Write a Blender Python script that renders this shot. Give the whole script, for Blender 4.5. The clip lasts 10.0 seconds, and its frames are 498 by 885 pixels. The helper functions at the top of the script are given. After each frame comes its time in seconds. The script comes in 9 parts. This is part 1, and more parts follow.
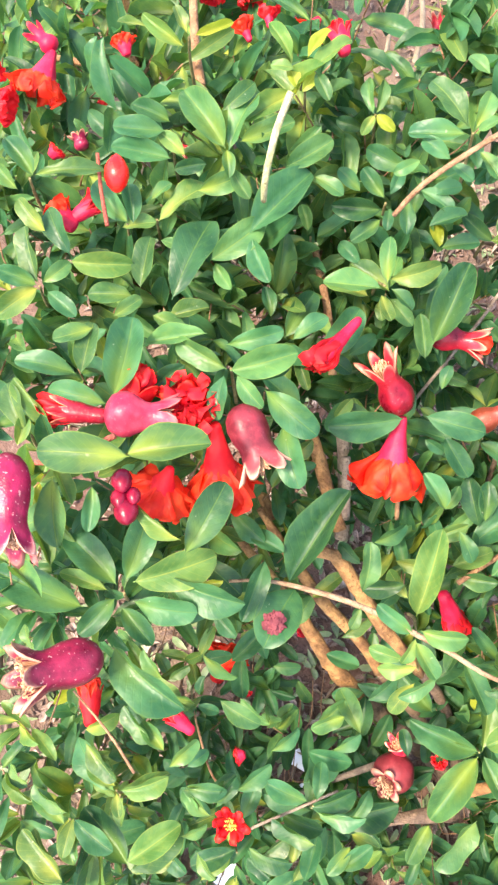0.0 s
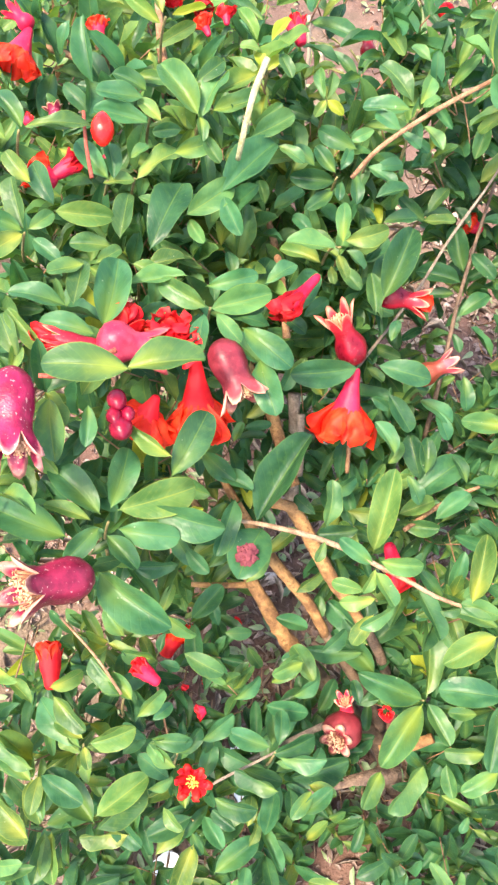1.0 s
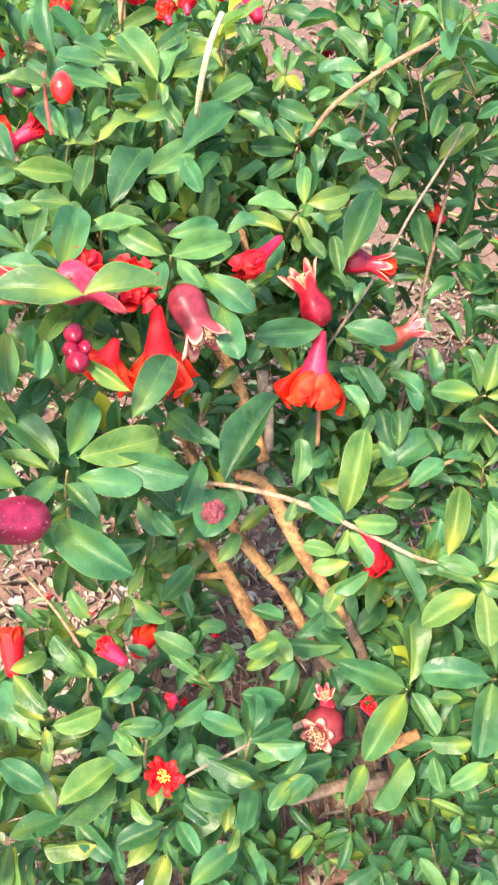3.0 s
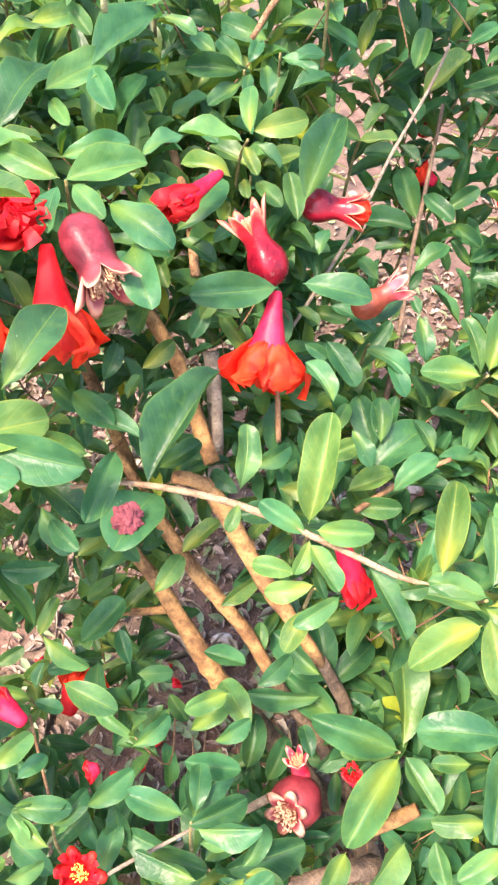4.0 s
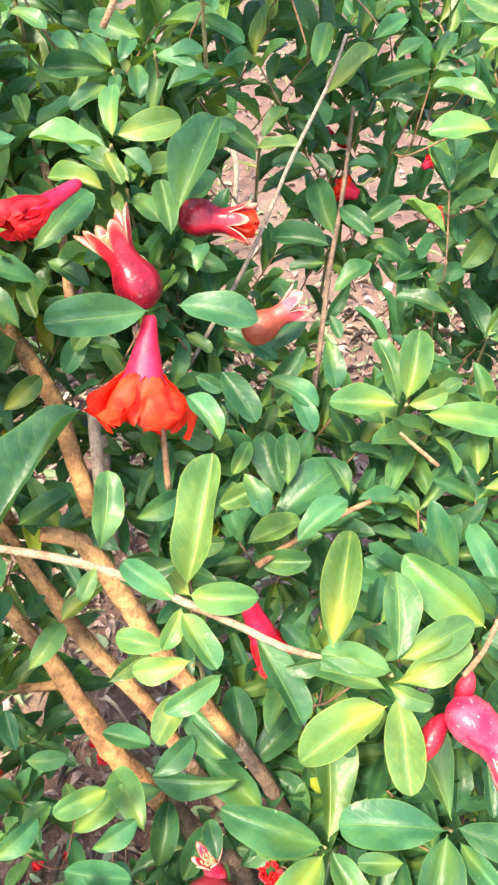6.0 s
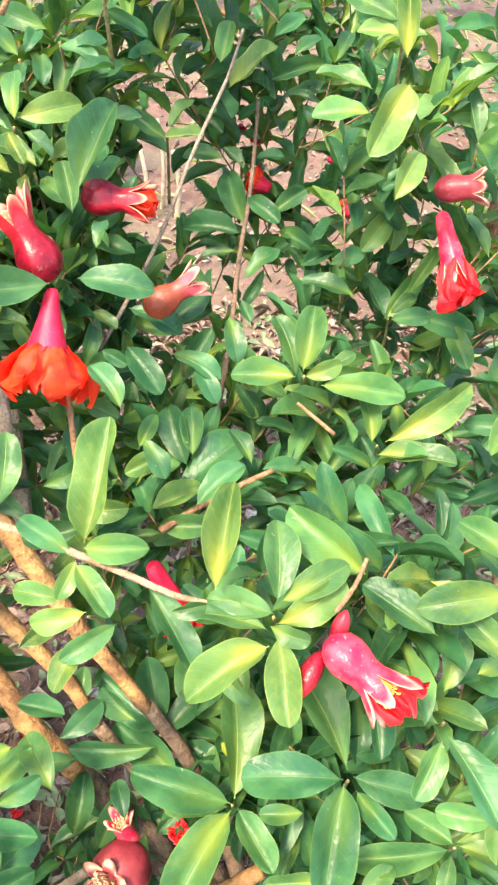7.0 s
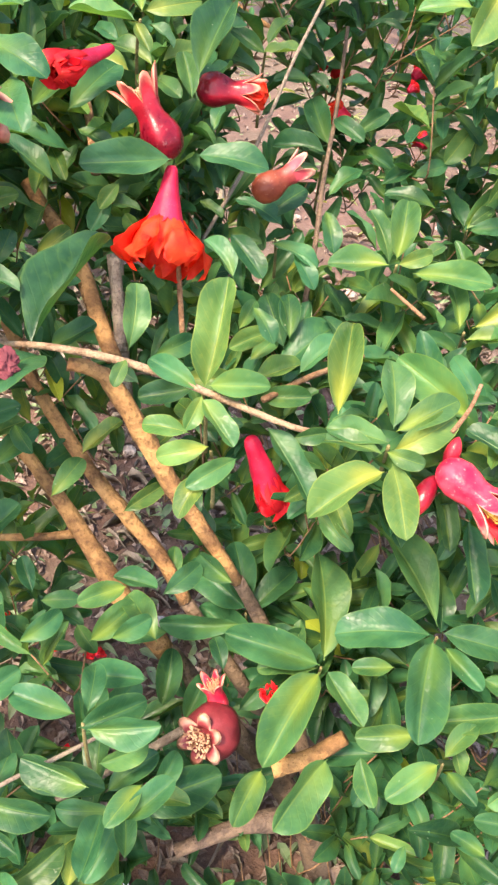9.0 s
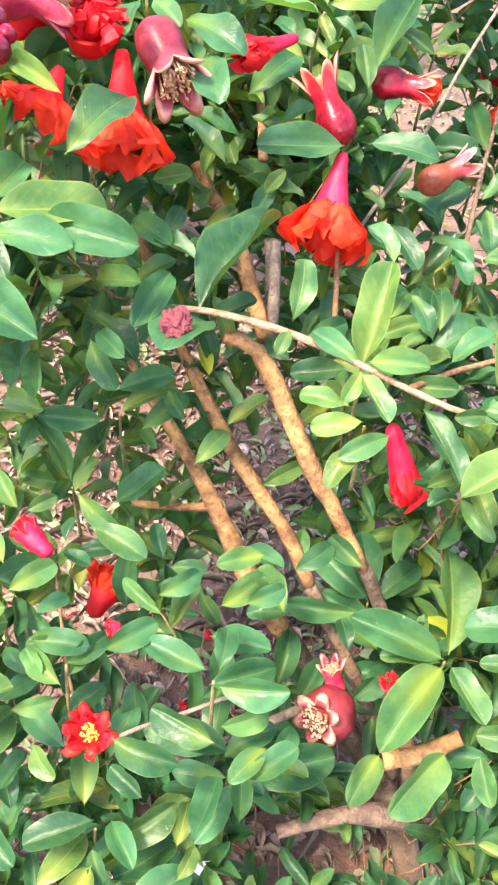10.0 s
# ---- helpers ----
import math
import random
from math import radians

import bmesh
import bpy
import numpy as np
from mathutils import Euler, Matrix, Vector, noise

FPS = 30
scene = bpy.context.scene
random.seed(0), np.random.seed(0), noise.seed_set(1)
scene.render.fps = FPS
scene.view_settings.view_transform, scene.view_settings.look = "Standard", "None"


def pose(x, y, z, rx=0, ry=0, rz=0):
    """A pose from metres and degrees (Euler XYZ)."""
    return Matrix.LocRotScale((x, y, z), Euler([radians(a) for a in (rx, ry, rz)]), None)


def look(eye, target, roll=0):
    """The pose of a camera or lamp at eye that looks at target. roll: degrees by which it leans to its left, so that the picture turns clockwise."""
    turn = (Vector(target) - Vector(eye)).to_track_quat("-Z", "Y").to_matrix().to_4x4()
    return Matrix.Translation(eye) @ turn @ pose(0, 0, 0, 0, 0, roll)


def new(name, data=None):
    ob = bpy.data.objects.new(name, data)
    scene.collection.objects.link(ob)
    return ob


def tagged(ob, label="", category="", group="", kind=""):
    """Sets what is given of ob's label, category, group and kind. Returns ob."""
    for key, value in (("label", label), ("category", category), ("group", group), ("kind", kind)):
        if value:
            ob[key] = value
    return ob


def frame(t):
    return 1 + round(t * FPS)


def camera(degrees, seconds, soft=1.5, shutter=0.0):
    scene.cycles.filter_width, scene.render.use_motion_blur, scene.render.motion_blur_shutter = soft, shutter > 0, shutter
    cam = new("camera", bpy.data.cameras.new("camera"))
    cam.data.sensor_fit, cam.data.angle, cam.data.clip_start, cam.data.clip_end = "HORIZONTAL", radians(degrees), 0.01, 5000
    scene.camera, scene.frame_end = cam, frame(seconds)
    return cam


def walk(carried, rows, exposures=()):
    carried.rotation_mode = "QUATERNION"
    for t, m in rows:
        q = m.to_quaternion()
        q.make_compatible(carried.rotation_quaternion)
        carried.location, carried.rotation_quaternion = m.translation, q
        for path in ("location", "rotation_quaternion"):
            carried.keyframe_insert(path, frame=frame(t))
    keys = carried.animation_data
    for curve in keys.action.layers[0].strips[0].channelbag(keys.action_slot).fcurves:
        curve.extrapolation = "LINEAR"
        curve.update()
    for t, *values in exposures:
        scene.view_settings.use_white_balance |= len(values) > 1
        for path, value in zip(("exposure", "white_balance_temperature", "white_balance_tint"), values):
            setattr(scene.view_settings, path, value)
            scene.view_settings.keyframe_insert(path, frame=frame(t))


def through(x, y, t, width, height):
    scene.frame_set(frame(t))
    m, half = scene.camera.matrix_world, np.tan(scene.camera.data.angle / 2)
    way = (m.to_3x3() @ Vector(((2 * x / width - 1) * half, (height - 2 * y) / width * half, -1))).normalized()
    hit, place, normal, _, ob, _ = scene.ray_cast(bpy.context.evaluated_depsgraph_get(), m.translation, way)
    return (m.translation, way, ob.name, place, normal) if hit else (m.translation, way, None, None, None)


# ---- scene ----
SUN_EL, SUN_AZ, SUN, SUN_WIDE, SKY = 60, 222, 1.5, 10.0, 0.125
EXPOSURES = [(0.0, 2.86, 6950, 15), (2.2, 2.82, 6900, 15), (4.5, 3.04, 6850, 19), (6.5, 3.05, 7000, 11), (7.3, 2.80, 7300, 10), (8.0, 2.28, 7450, 10), (8.6, 2.12, 7450, 10), (9.3, 2.98, 6850, 18), (10.0, 3.07, 6850, 19)]
cam = camera(34.0, 10.0, soft=2.4)
PATH = [
    (0, pose(-0.1108, 0.0358, 0.9013, 29.332, 1.868, 7.500)),
    (0.5, pose(-0.1429, -0.0089, 0.9035, 31.921, -1.701, 5.037)),
    (1, pose(-0.1575, -0.0542, 0.8870, 34.343, -4.804, 2.573)),
    (1.5, pose(-0.1773, -0.0805, 0.8852, 36.044, -6.710, 0.762)),
    (2, pose(-0.1781, -0.1066, 0.8855, 37.371, -6.896, -0.046)),
    (2.2, pose(-0.1802, -0.1159, 0.8825, 37.911, -7.070, -0.488)),
    (3.5, pose(-0.1027, -0.0956, 0.7758, 42.135, -3.566, 1.815)),
    (4, pose(-0.0884, -0.0531, 0.7206, 43.667, -3.522, 1.034)),
    (4.5, pose(-0.0680, -0.0165, 0.6908, 44.635, -2.513, 1.254)),
    (5, pose(-0.0534, -0.0048, 0.6789, 45.900, -2.312, 0.830)),
    (6.3, pose(-0.0188, -0.0102, 0.6817, 46.831, -2.186, -0.504)),
    (6.5, pose(-0.0122, -0.0167, 0.6805, 47.277, -2.531, -0.463)),
    (7, pose(0.0030, -0.0395, 0.6759, 48.049, -3.316, -2.690)),
    (7.5, pose(0.0031, -0.0661, 0.6634, 48.653, -3.757, -4.137)),
    (8, pose(-0.0090, -0.0826, 0.6547, 49.115, -4.230, -4.423)),
    (8.5, pose(-0.0194, -0.1033, 0.6375, 49.743, -5.144, -4.919)),
    (9, pose(-0.0444, -0.1108, 0.6305, 49.624, -3.910, -1.253)),
    (9.5, pose(-0.0515, -0.1125, 0.6249, 50.164, -3.308, 3.583)),
    (10, pose(-0.0736, -0.1342, 0.6141, 50.863, -4.085, 6.782)),
]
walk(cam, PATH, EXPOSURES)

# ---- light ----
world = bpy.data.worlds.new("sky")
scene.world = world
world.use_nodes = True
wn = world.node_tree
for n in list(wn.nodes):
    wn.nodes.remove(n)
sky = wn.nodes.new("ShaderNodeTexSky")
sky.sky_type = 'NISHITA'
sky.sun_disc = False
sky.sun_elevation = radians(SUN_EL)
sky.sun_rotation = radians(SUN_AZ)
sky.air_density, sky.dust_density = 1.0, 2.5
wbg = wn.nodes.new("ShaderNodeBackground")
wbg.inputs["Strength"].default_value = SKY
wout = wn.nodes.new("ShaderNodeOutputWorld")
wn.links.new(sky.outputs[0], wbg.inputs[0])
wn.links.new(wbg.outputs[0], wout.inputs[0])
sun = new("sun", bpy.data.lights.new("sun", 'SUN'))
sun.data.energy, sun.data.angle, sun.data.color = SUN, radians(SUN_WIDE), (1.0, 0.87, 0.68)
sx, sy, sz = math.sin(radians(SUN_AZ)) * math.cos(radians(SUN_EL)), math.cos(radians(SUN_AZ)) * math.cos(radians(SUN_EL)), math.sin(radians(SUN_EL))
sun.matrix_world = look((3 * sx, 3 * sy, 3 * sz), (0, 0, 0))


# ---- materials ----
def tree_of(name):
    m = bpy.data.materials.new(name)
    m.use_nodes = True
    nt = m.node_tree
    bsdf = nt.nodes["Principled BSDF"]
    return m, nt, bsdf, nt.nodes["Material Output"]


def math_node(nt, op, a, b=None, clamp=False):
    n = nt.nodes.new("ShaderNodeMath")
    n.operation, n.use_clamp = op, clamp
    for k, v in enumerate((a, b)):
        if v is None:
            continue
        if isinstance(v, (int, float)):
            n.inputs[k].default_value = v
        else:
            nt.links.new(v, n.inputs[k])
    return n.outputs[0]


def mix_rgb(nt, fac, a, b, mode='MIX'):
    n = nt.nodes.new("ShaderNodeMix")
    n.data_type, n.blend_type = 'RGBA', mode
    for k, v in ((0, fac), (6, a), (7, b)):
        if isinstance(v, (int, float)):
            n.inputs[k].default_value = v
        elif isinstance(v, tuple):
            n.inputs[k].default_value = (*v, 1.0)
        else:
            nt.links.new(v, n.inputs[k])
    return n.outputs[2]


def smooth(nt, value, lo, hi):
    n = nt.nodes.new("ShaderNodeMapRange")
    n.interpolation_type = 'SMOOTHSTEP'
    n.inputs[1].default_value, n.inputs[2].default_value = lo, hi
    nt.links.new(value, n.inputs[0])
    return n.outputs[0]


def noise_tex(nt, scale, detail=4.0, coord=None, rough=0.55):
    n = nt.nodes.new("ShaderNodeTexNoise")
    n.inputs["Scale"].default_value, n.inputs["Detail"].default_value, n.inputs["Roughness"].default_value = scale, detail, rough
    if coord is not None:
        nt.links.new(coord, n.inputs["Vector"])
    return n.outputs[0]


def world_coord(nt):
    return nt.nodes.new("ShaderNodeNewGeometry").outputs["Position"]


def bump(nt, height, strength, distance, bsdf):
    b = nt.nodes.new("ShaderNodeBump")
    b.inputs["Strength"].default_value, b.inputs["Distance"].default_value = strength, distance
    nt.links.new(height, b.inputs["Height"])
    nt.links.new(b.outputs[0], bsdf.inputs["Normal"])


def leaf_material(name, deep, light, base_tint, spread, through=0.34, gloss=0.37):
    """A leathery leaf: u runs across the blade, v along it; a pale midrib, faint side veins, a foot paled by painted
    sun glow.
    """
    m, nt, bsdf, out = tree_of(name)
    uv = nt.nodes.new("ShaderNodeUVMap").outputs[0]
    sep = nt.nodes.new("ShaderNodeSeparateXYZ")
    nt.links.new(uv, sep.inputs[0])
    across = math_node(nt, 'ABSOLUTE', math_node(nt, 'SUBTRACT', sep.outputs[0], 0.5))
    along = sep.outputs[1]
    geo = nt.nodes.new("ShaderNodeNewGeometry")
    info = nt.nodes.new("ShaderNodeObjectInfo")
    rnd = math_node(nt, 'FRACT', math_node(nt, 'ADD', geo.outputs["Random Per Island"], info.outputs["Random"]))
    pos = geo.outputs["Position"]
    patch = noise_tex(nt, 55.0, 3.0, pos)
    fine = noise_tex(nt, 420.0, 2.0, pos)
    col = mix_rgb(nt, smooth(nt, patch, 0.32, 0.70), deep, light)
    shade = math_node(nt, 'ADD', math_node(nt, 'MULTIPLY', rnd, spread), 1.0 - spread * 0.5)
    grey = nt.nodes.new("ShaderNodeCombineColor")
    for k in range(3):
        nt.links.new(shade, grey.inputs[k])
    col = mix_rgb(nt, 1.0, col, grey.outputs[0], 'MULTIPLY')
    mottle = noise_tex(nt, 190.0, 3.0, pos)
    col = mix_rgb(nt, math_node(nt, 'MULTIPLY', smooth(nt, mottle, 0.50, 0.72), 0.16), col, base_tint)
    # paler, yellower foot and middle on some leaves: sun glow through the blade, put into the colour
    foot = math_node(nt, 'MULTIPLY', math_node(nt, 'SUBTRACT', 1.0, smooth(nt, math_node(nt, 'ADD', along, math_node(nt, 'MULTIPLY', math_node(nt, 'SUBTRACT', patch, 0.5), 0.7)), 0.02, 0.72)), math_node(nt, 'SUBTRACT', 1.0, smooth(nt, across, 0.10, 0.52)))
    lot = smooth(nt, math_node(nt, 'FRACT', math_node(nt, 'MULTIPLY', rnd, 7.31)), 0.10, 0.85)
    col = mix_rgb(nt, math_node(nt, 'MULTIPLY', math_node(nt, 'MULTIPLY', foot, lot), 0.85), col, base_tint)
    rib = math_node(nt, 'SUBTRACT', 1.0, smooth(nt, across, 0.008, 0.030))
    col = mix_rgb(nt, math_node(nt, 'MULTIPLY', rib, 0.40), col, base_tint)
    veins = nt.nodes.new("ShaderNodeMath")
    veins.operation = 'SINE'
    nt.links.new(math_node(nt, 'MULTIPLY', math_node(nt, 'SUBTRACT', along, math_node(nt, 'MULTIPLY', across, 0.50)), math_node(nt, 'ADD', 52.0, math_node(nt, 'MULTIPLY', patch, 9.0))), veins.inputs[0])
    vein = smooth(nt, veins.outputs[0], 0.80, 1.0)
    col = mix_rgb(nt, math_node(nt, 'MULTIPLY', vein, 0.07), col, base_tint)
    # lighter rim, an edge highlight painted into the blade colour
    edge = smooth(nt, across, 0.455, 0.495)
    col = mix_rgb(nt, math_node(nt, 'MULTIPLY', edge, 0.35), col, base_tint)
    specks = smooth(nt, noise_tex(nt, 300.0, 1.0, pos), 0.77, 0.82)
    col = mix_rgb(nt, math_node(nt, 'MULTIPLY', specks, 0.35), col, (0.45, 0.47, 0.36))
    nt.links.new(col, bsdf.inputs["Base Color"])
    nt.links.new(math_node(nt, 'ADD', math_node(nt, 'MULTIPLY', patch, 0.20), gloss - 0.10), bsdf.inputs["Roughness"])
    bsdf.inputs["Specular IOR Level"].default_value = 0.27
    height = math_node(nt, 'ADD', math_node(nt, 'MULTIPLY', rib, -0.9), math_node(nt, 'MULTIPLY', vein, -0.15))
    pucker = noise_tex(nt, 170.0, 2.0, pos)
    height = math_node(nt, 'ADD', height, math_node(nt, 'ADD', math_node(nt, 'MULTIPLY', fine, 0.25), math_node(nt, 'MULTIPLY', pucker, 2.0)))
    bump(nt, height, 0.5, 0.0006, bsdf)
    tr = nt.nodes.new("ShaderNodeBsdfTranslucent")
    nt.links.new(mix_rgb(nt, 1.0, col, (1.5, 1.45, 0.55), 'MULTIPLY'), tr.inputs[0])
    ms = nt.nodes.new("ShaderNodeMixShader")
    ms.inputs[0].default_value = through
    nt.links.new(bsdf.outputs[0], ms.inputs[1])
    nt.links.new(tr.outputs[0], ms.inputs[2])
    nt.links.new(ms.outputs[0], out.inputs[0])
    return m


LEAF = {
    "dark": leaf_material("leaf_dark", (0.019, 0.084, 0.037), (0.044, 0.142, 0.057), (0.125, 0.220, 0.040), 0.75),
    "mid": leaf_material("leaf_mid", (0.034, 0.112, 0.040), (0.076, 0.180, 0.057), (0.215, 0.290, 0.044), 0.65),
    "young": leaf_material("leaf_young", (0.055, 0.140, 0.037), (0.108, 0.205, 0.056), (0.350, 0.370, 0.064), 0.55, 0.36),
    "yellow": leaf_material("leaf_yellow", (0.190, 0.265, 0.028), (0.290, 0.335, 0.042), (0.440, 0.420, 0.080), 0.30, 0.36),
}


def flesh_material(name, low, high, tip, speck=0.0, gloss=0.34, through=0.0, neck=None):
    """Waxy skin of a calyx, fruit or petal; v runs from the foot to the tips."""
    m, nt, bsdf, out = tree_of(name)
    uv = nt.nodes.new("ShaderNodeUVMap").outputs[0]
    sep = nt.nodes.new("ShaderNodeSeparateXYZ")
    nt.links.new(uv, sep.inputs[0])
    pos = world_coord(nt)
    n1, n2 = noise_tex(nt, 110.0, 4.0, pos), noise_tex(nt, 700.0, 2.0, pos)
    col = mix_rgb(nt, smooth(nt, n1, 0.34, 0.66), low, high)
    if neck:
        col = mix_rgb(nt, math_node(nt, 'MULTIPLY', smooth(nt, sep.outputs[1], 0.26, 0.56), 0.8), col, neck)
    tipf = smooth(nt, math_node(nt, 'ADD', sep.outputs[1], math_node(nt, 'MULTIPLY', math_node(nt, 'SUBTRACT', n1, 0.5), 0.25)), 0.82, 1.06)
    col = mix_rgb(nt, tipf, col, tip)
    if speck:
        spots = smooth(nt, noise_tex(nt, 520.0, 1.0, pos), 0.66, 0.72)
        col = mix_rgb(nt, math_node(nt, 'MULTIPLY', spots, speck), col, (0.75, 0.50, 0.45))
    nt.links.new(col, bsdf.inputs["Base Color"])
    nt.links.new(math_node(nt, 'ADD', math_node(nt, 'MULTIPLY', n1, 0.25), gloss - 0.12), bsdf.inputs["Roughness"])
    bsdf.inputs["Specular IOR Level"].default_value = 0.28
    bump(nt, math_node(nt, 'ADD', n2, math_node(nt, 'MULTIPLY', n1, 1.5)), 0.35, 0.0006, bsdf)
    if through:
        tr = nt.nodes.new("ShaderNodeBsdfTranslucent")
        nt.links.new(col, tr.inputs[0])
        ms = nt.nodes.new("ShaderNodeMixShader")
        ms.inputs[0].default_value = through
        nt.links.new(bsdf.outputs[0], ms.inputs[1])
        nt.links.new(tr.outputs[0], ms.inputs[2])
        nt.links.new(ms.outputs[0], out.inputs[0])
    return m


FRUIT = flesh_material("fruit_skin", (0.105, 0.002, 0.009), (0.225, 0.005, 0.016), (0.64, 0.27, 0.17), 0.06, 0.30, neck=(0.52, 0.022, 0.035))
BUD_RED = flesh_material("bud_skin", (0.56, 0.008, 0.008), (0.72, 0.018, 0.012), (0.74, 0.03, 0.015), 0.0, 0.26)
FRUIT_DARK = flesh_material("fruit_skin_dark", (0.100, 0.005, 0.020), (0.205, 0.012, 0.040), (0.64, 0.32, 0.21), 0.30, 0.32)
FRUIT_MAGENTA = flesh_material("fruit_skin_magenta", (0.130, 0.004, 0.024), (0.260, 0.010, 0.050), (0.66, 0.32, 0.24), 0.25, 0.34)
FRUIT_BROWN = flesh_material("fruit_skin_brown", (0.085, 0.008, 0.014), (0.180, 0.020, 0.030), (0.66, 0.36, 0.24), 0.03, 0.40, neck=(0.25, 0.040, 0.046))
FRUIT_RUST = flesh_material("fruit_skin_rust", (0.115, 0.020, 0.010), (0.185, 0.040, 0.018), (0.70, 0.36, 0.25), 0.08, 0.42, neck=(0.46, 0.060, 0.085))
PINK = flesh_material("calyx_pink", (0.400, 0.006, 0.034), (0.580, 0.016, 0.056), (0.66, 0.04, 0.04), 0.05, 0.50)
ROSE = flesh_material("calyx_rose", (0.230, 0.012, 0.036), (0.370, 0.040, 0.072), (0.52, 0.12, 0.11), 0.06, 0.36)
BERRY = flesh_material("berry_bud", (0.090, 0.002, 0.012), (0.180, 0.005, 0.022), (0.26, 0.010, 0.020), 0.0, 0.24)
PINK_PALE = flesh_material("calyx_pale_pink", (0.400, 0.008, 0.034), (0.580, 0.050, 0.080), (0.74, 0.34, 0.24), 0.20)
PETAL = flesh_material("petal_scarlet", (0.740, 0.022, 0.010), (0.870, 0.060, 0.018), (0.88, 0.09, 0.025), 0.0, 0.55, 0.35)
PETAL_RED = flesh_material("petal_crimson", (0.680, 0.010, 0.022), (0.820, 0.025, 0.030), (0.86, 0.06, 0.03), 0.0, 0.55, 0.35)
STAMEN = flesh_material("stamen_yellow", (0.75, 0.42, 0.06), (0.85, 0.58, 0.14), (0.85, 0.62, 0.20), 0.0, 0.6)
STAMEN_DRY = flesh_material("stamen_dry", (0.36, 0.17, 0.09), (0.60, 0.36, 0.21), (0.62, 0.42, 0.26), 0.0, 0.7)
WILT = flesh_material("wilted_petal", (0.080, 0.013, 0.020), (0.145, 0.032, 0.040), (0.17, 0.04, 0.046), 0.0, 0.75)


def bark_material(name, low, high, scale=60.0, vary=0.0):
    m, nt, bsdf, out = tree_of(name)
    pos = world_coord(nt)
    n1, n2 = noise_tex(nt, scale, 6.0, pos, 0.65), noise_tex(nt, scale * 6, 4.0, pos, 0.6)
    col = mix_rgb(nt, smooth(nt, n1, 0.33, 0.68), low, high)
    col = mix_rgb(nt, math_node(nt, 'MULTIPLY', smooth(nt, n2, 0.52, 0.70), 0.55), col, (low[0] * 0.45, low[1] * 0.45, low[2] * 0.45))
    if vary:
        each = nt.nodes.new("ShaderNodeNewGeometry").outputs["Random Per Island"]
        col = mix_rgb(nt, math_node(nt, 'MULTIPLY', math_node(nt, 'POWER', each, 0.7), vary), col, (low[0] * 0.30, low[1] * 0.27, low[2] * 0.27))
    nt.links.new(col, bsdf.inputs["Base Color"])
    bsdf.inputs["Roughness"].default_value = 0.85
    bump(nt, math_node(nt, 'ADD', n1, math_node(nt, 'MULTIPLY', n2, 0.7)), 0.9, 0.003, bsdf)
    return m


BARK = bark_material("bark", (0.140, 0.064, 0.024), (0.440, 0.235, 0.085))
# old grey-brown bark; on the lower stems its dark tone stands in for shade
BARK_OLD_DIM = bark_material("bark_old_dim", (0.080, 0.052, 0.038), (0.230, 0.150, 0.095), 70.0)
TWIG = bark_material("twig_bark", (0.19, 0.09, 0.042), (0.36, 0.21, 0.11), 120.0)
TWIG_RED = bark_material("twig_red", (0.26, 0.045, 0.030), (0.40, 0.10, 0.06), 120.0)
TWIG_TUFT = bark_material("twig_tuft", (0.16, 0.14, 0.05), (0.30, 0.25, 0.10), 120.0)
TWIG_GREEN = bark_material("twig_green", (0.30, 0.30, 0.13), (0.48, 0.46, 0.26), 120.0)
TWIG_TAN = bark_material("twig_tan", (0.21, 0.125, 0.07), (0.38, 0.26, 0.16), 120.0)
TWIG_GREY = bark_material("twig_grey", (0.15, 0.11, 0.085), (0.30, 0.24, 0.18), 100.0)


def soil_material():
    m, nt, bsdf, out = tree_of("soil")
    pos = world_coord(nt)
    big, mid_, fine = noise_tex(nt, 3.0, 4.0, pos), noise_tex(nt, 22.0, 6.0, pos, 0.65), noise_tex(nt, 150.0, 4.0, pos, 0.6)
    col = mix_rgb(nt, smooth(nt, mid_, 0.30, 0.70), (0.078, 0.042, 0.031), (0.158, 0.088, 0.067))
    col = mix_rgb(nt, math_node(nt, 'MULTIPLY', smooth(nt, big, 0.42, 0.64), 0.45), col, (0.150, 0.140, 0.092))
    col = mix_rgb(nt, math_node(nt, 'MULTIPLY', smooth(nt, fine, 0.55, 0.72), 0.4), col, (0.26, 0.185, 0.145))
    nt.links.new(col, bsdf.inputs["Base Color"])
    bsdf.inputs["Roughness"].default_value = 0.95
    bump(nt, math_node(nt, 'ADD', mid_, math_node(nt, 'MULTIPLY', fine, 0.4)), 0.9, 0.012, bsdf)
    return m


SOIL = soil_material()
LITTER = bark_material("dry_leaf", (0.21, 0.142, 0.114), (0.47, 0.350, 0.290), 80.0, 0.70)
LITTER_PALE = bark_material("dry_straw", (0.32, 0.24, 0.17), (0.54, 0.44, 0.33), 80.0, 0.6)
PEBBLE = bark_material("pebble", (0.26, 0.20, 0.17), (0.50, 0.42, 0.36), 90.0)
GRASS = leaf_material("grass_blade", (0.16, 0.20, 0.075), (0.32, 0.34, 0.16), (0.44, 0.42, 0.22), 0.5)
WEED = leaf_material("weed_leaf", (0.12, 0.19, 0.09), (0.24, 0.31, 0.17), (0.38, 0.42, 0.26), 0.5)
STALK = bark_material("pale_stalk", (0.24, 0.20, 0.15), (0.40, 0.34, 0.26), 25.0)
PAPER = flesh_material("white_scrap", (0.80, 0.81, 0.82), (0.88, 0.88, 0.88), (0.88, 0.88, 0.88), 0.0, 0.6)


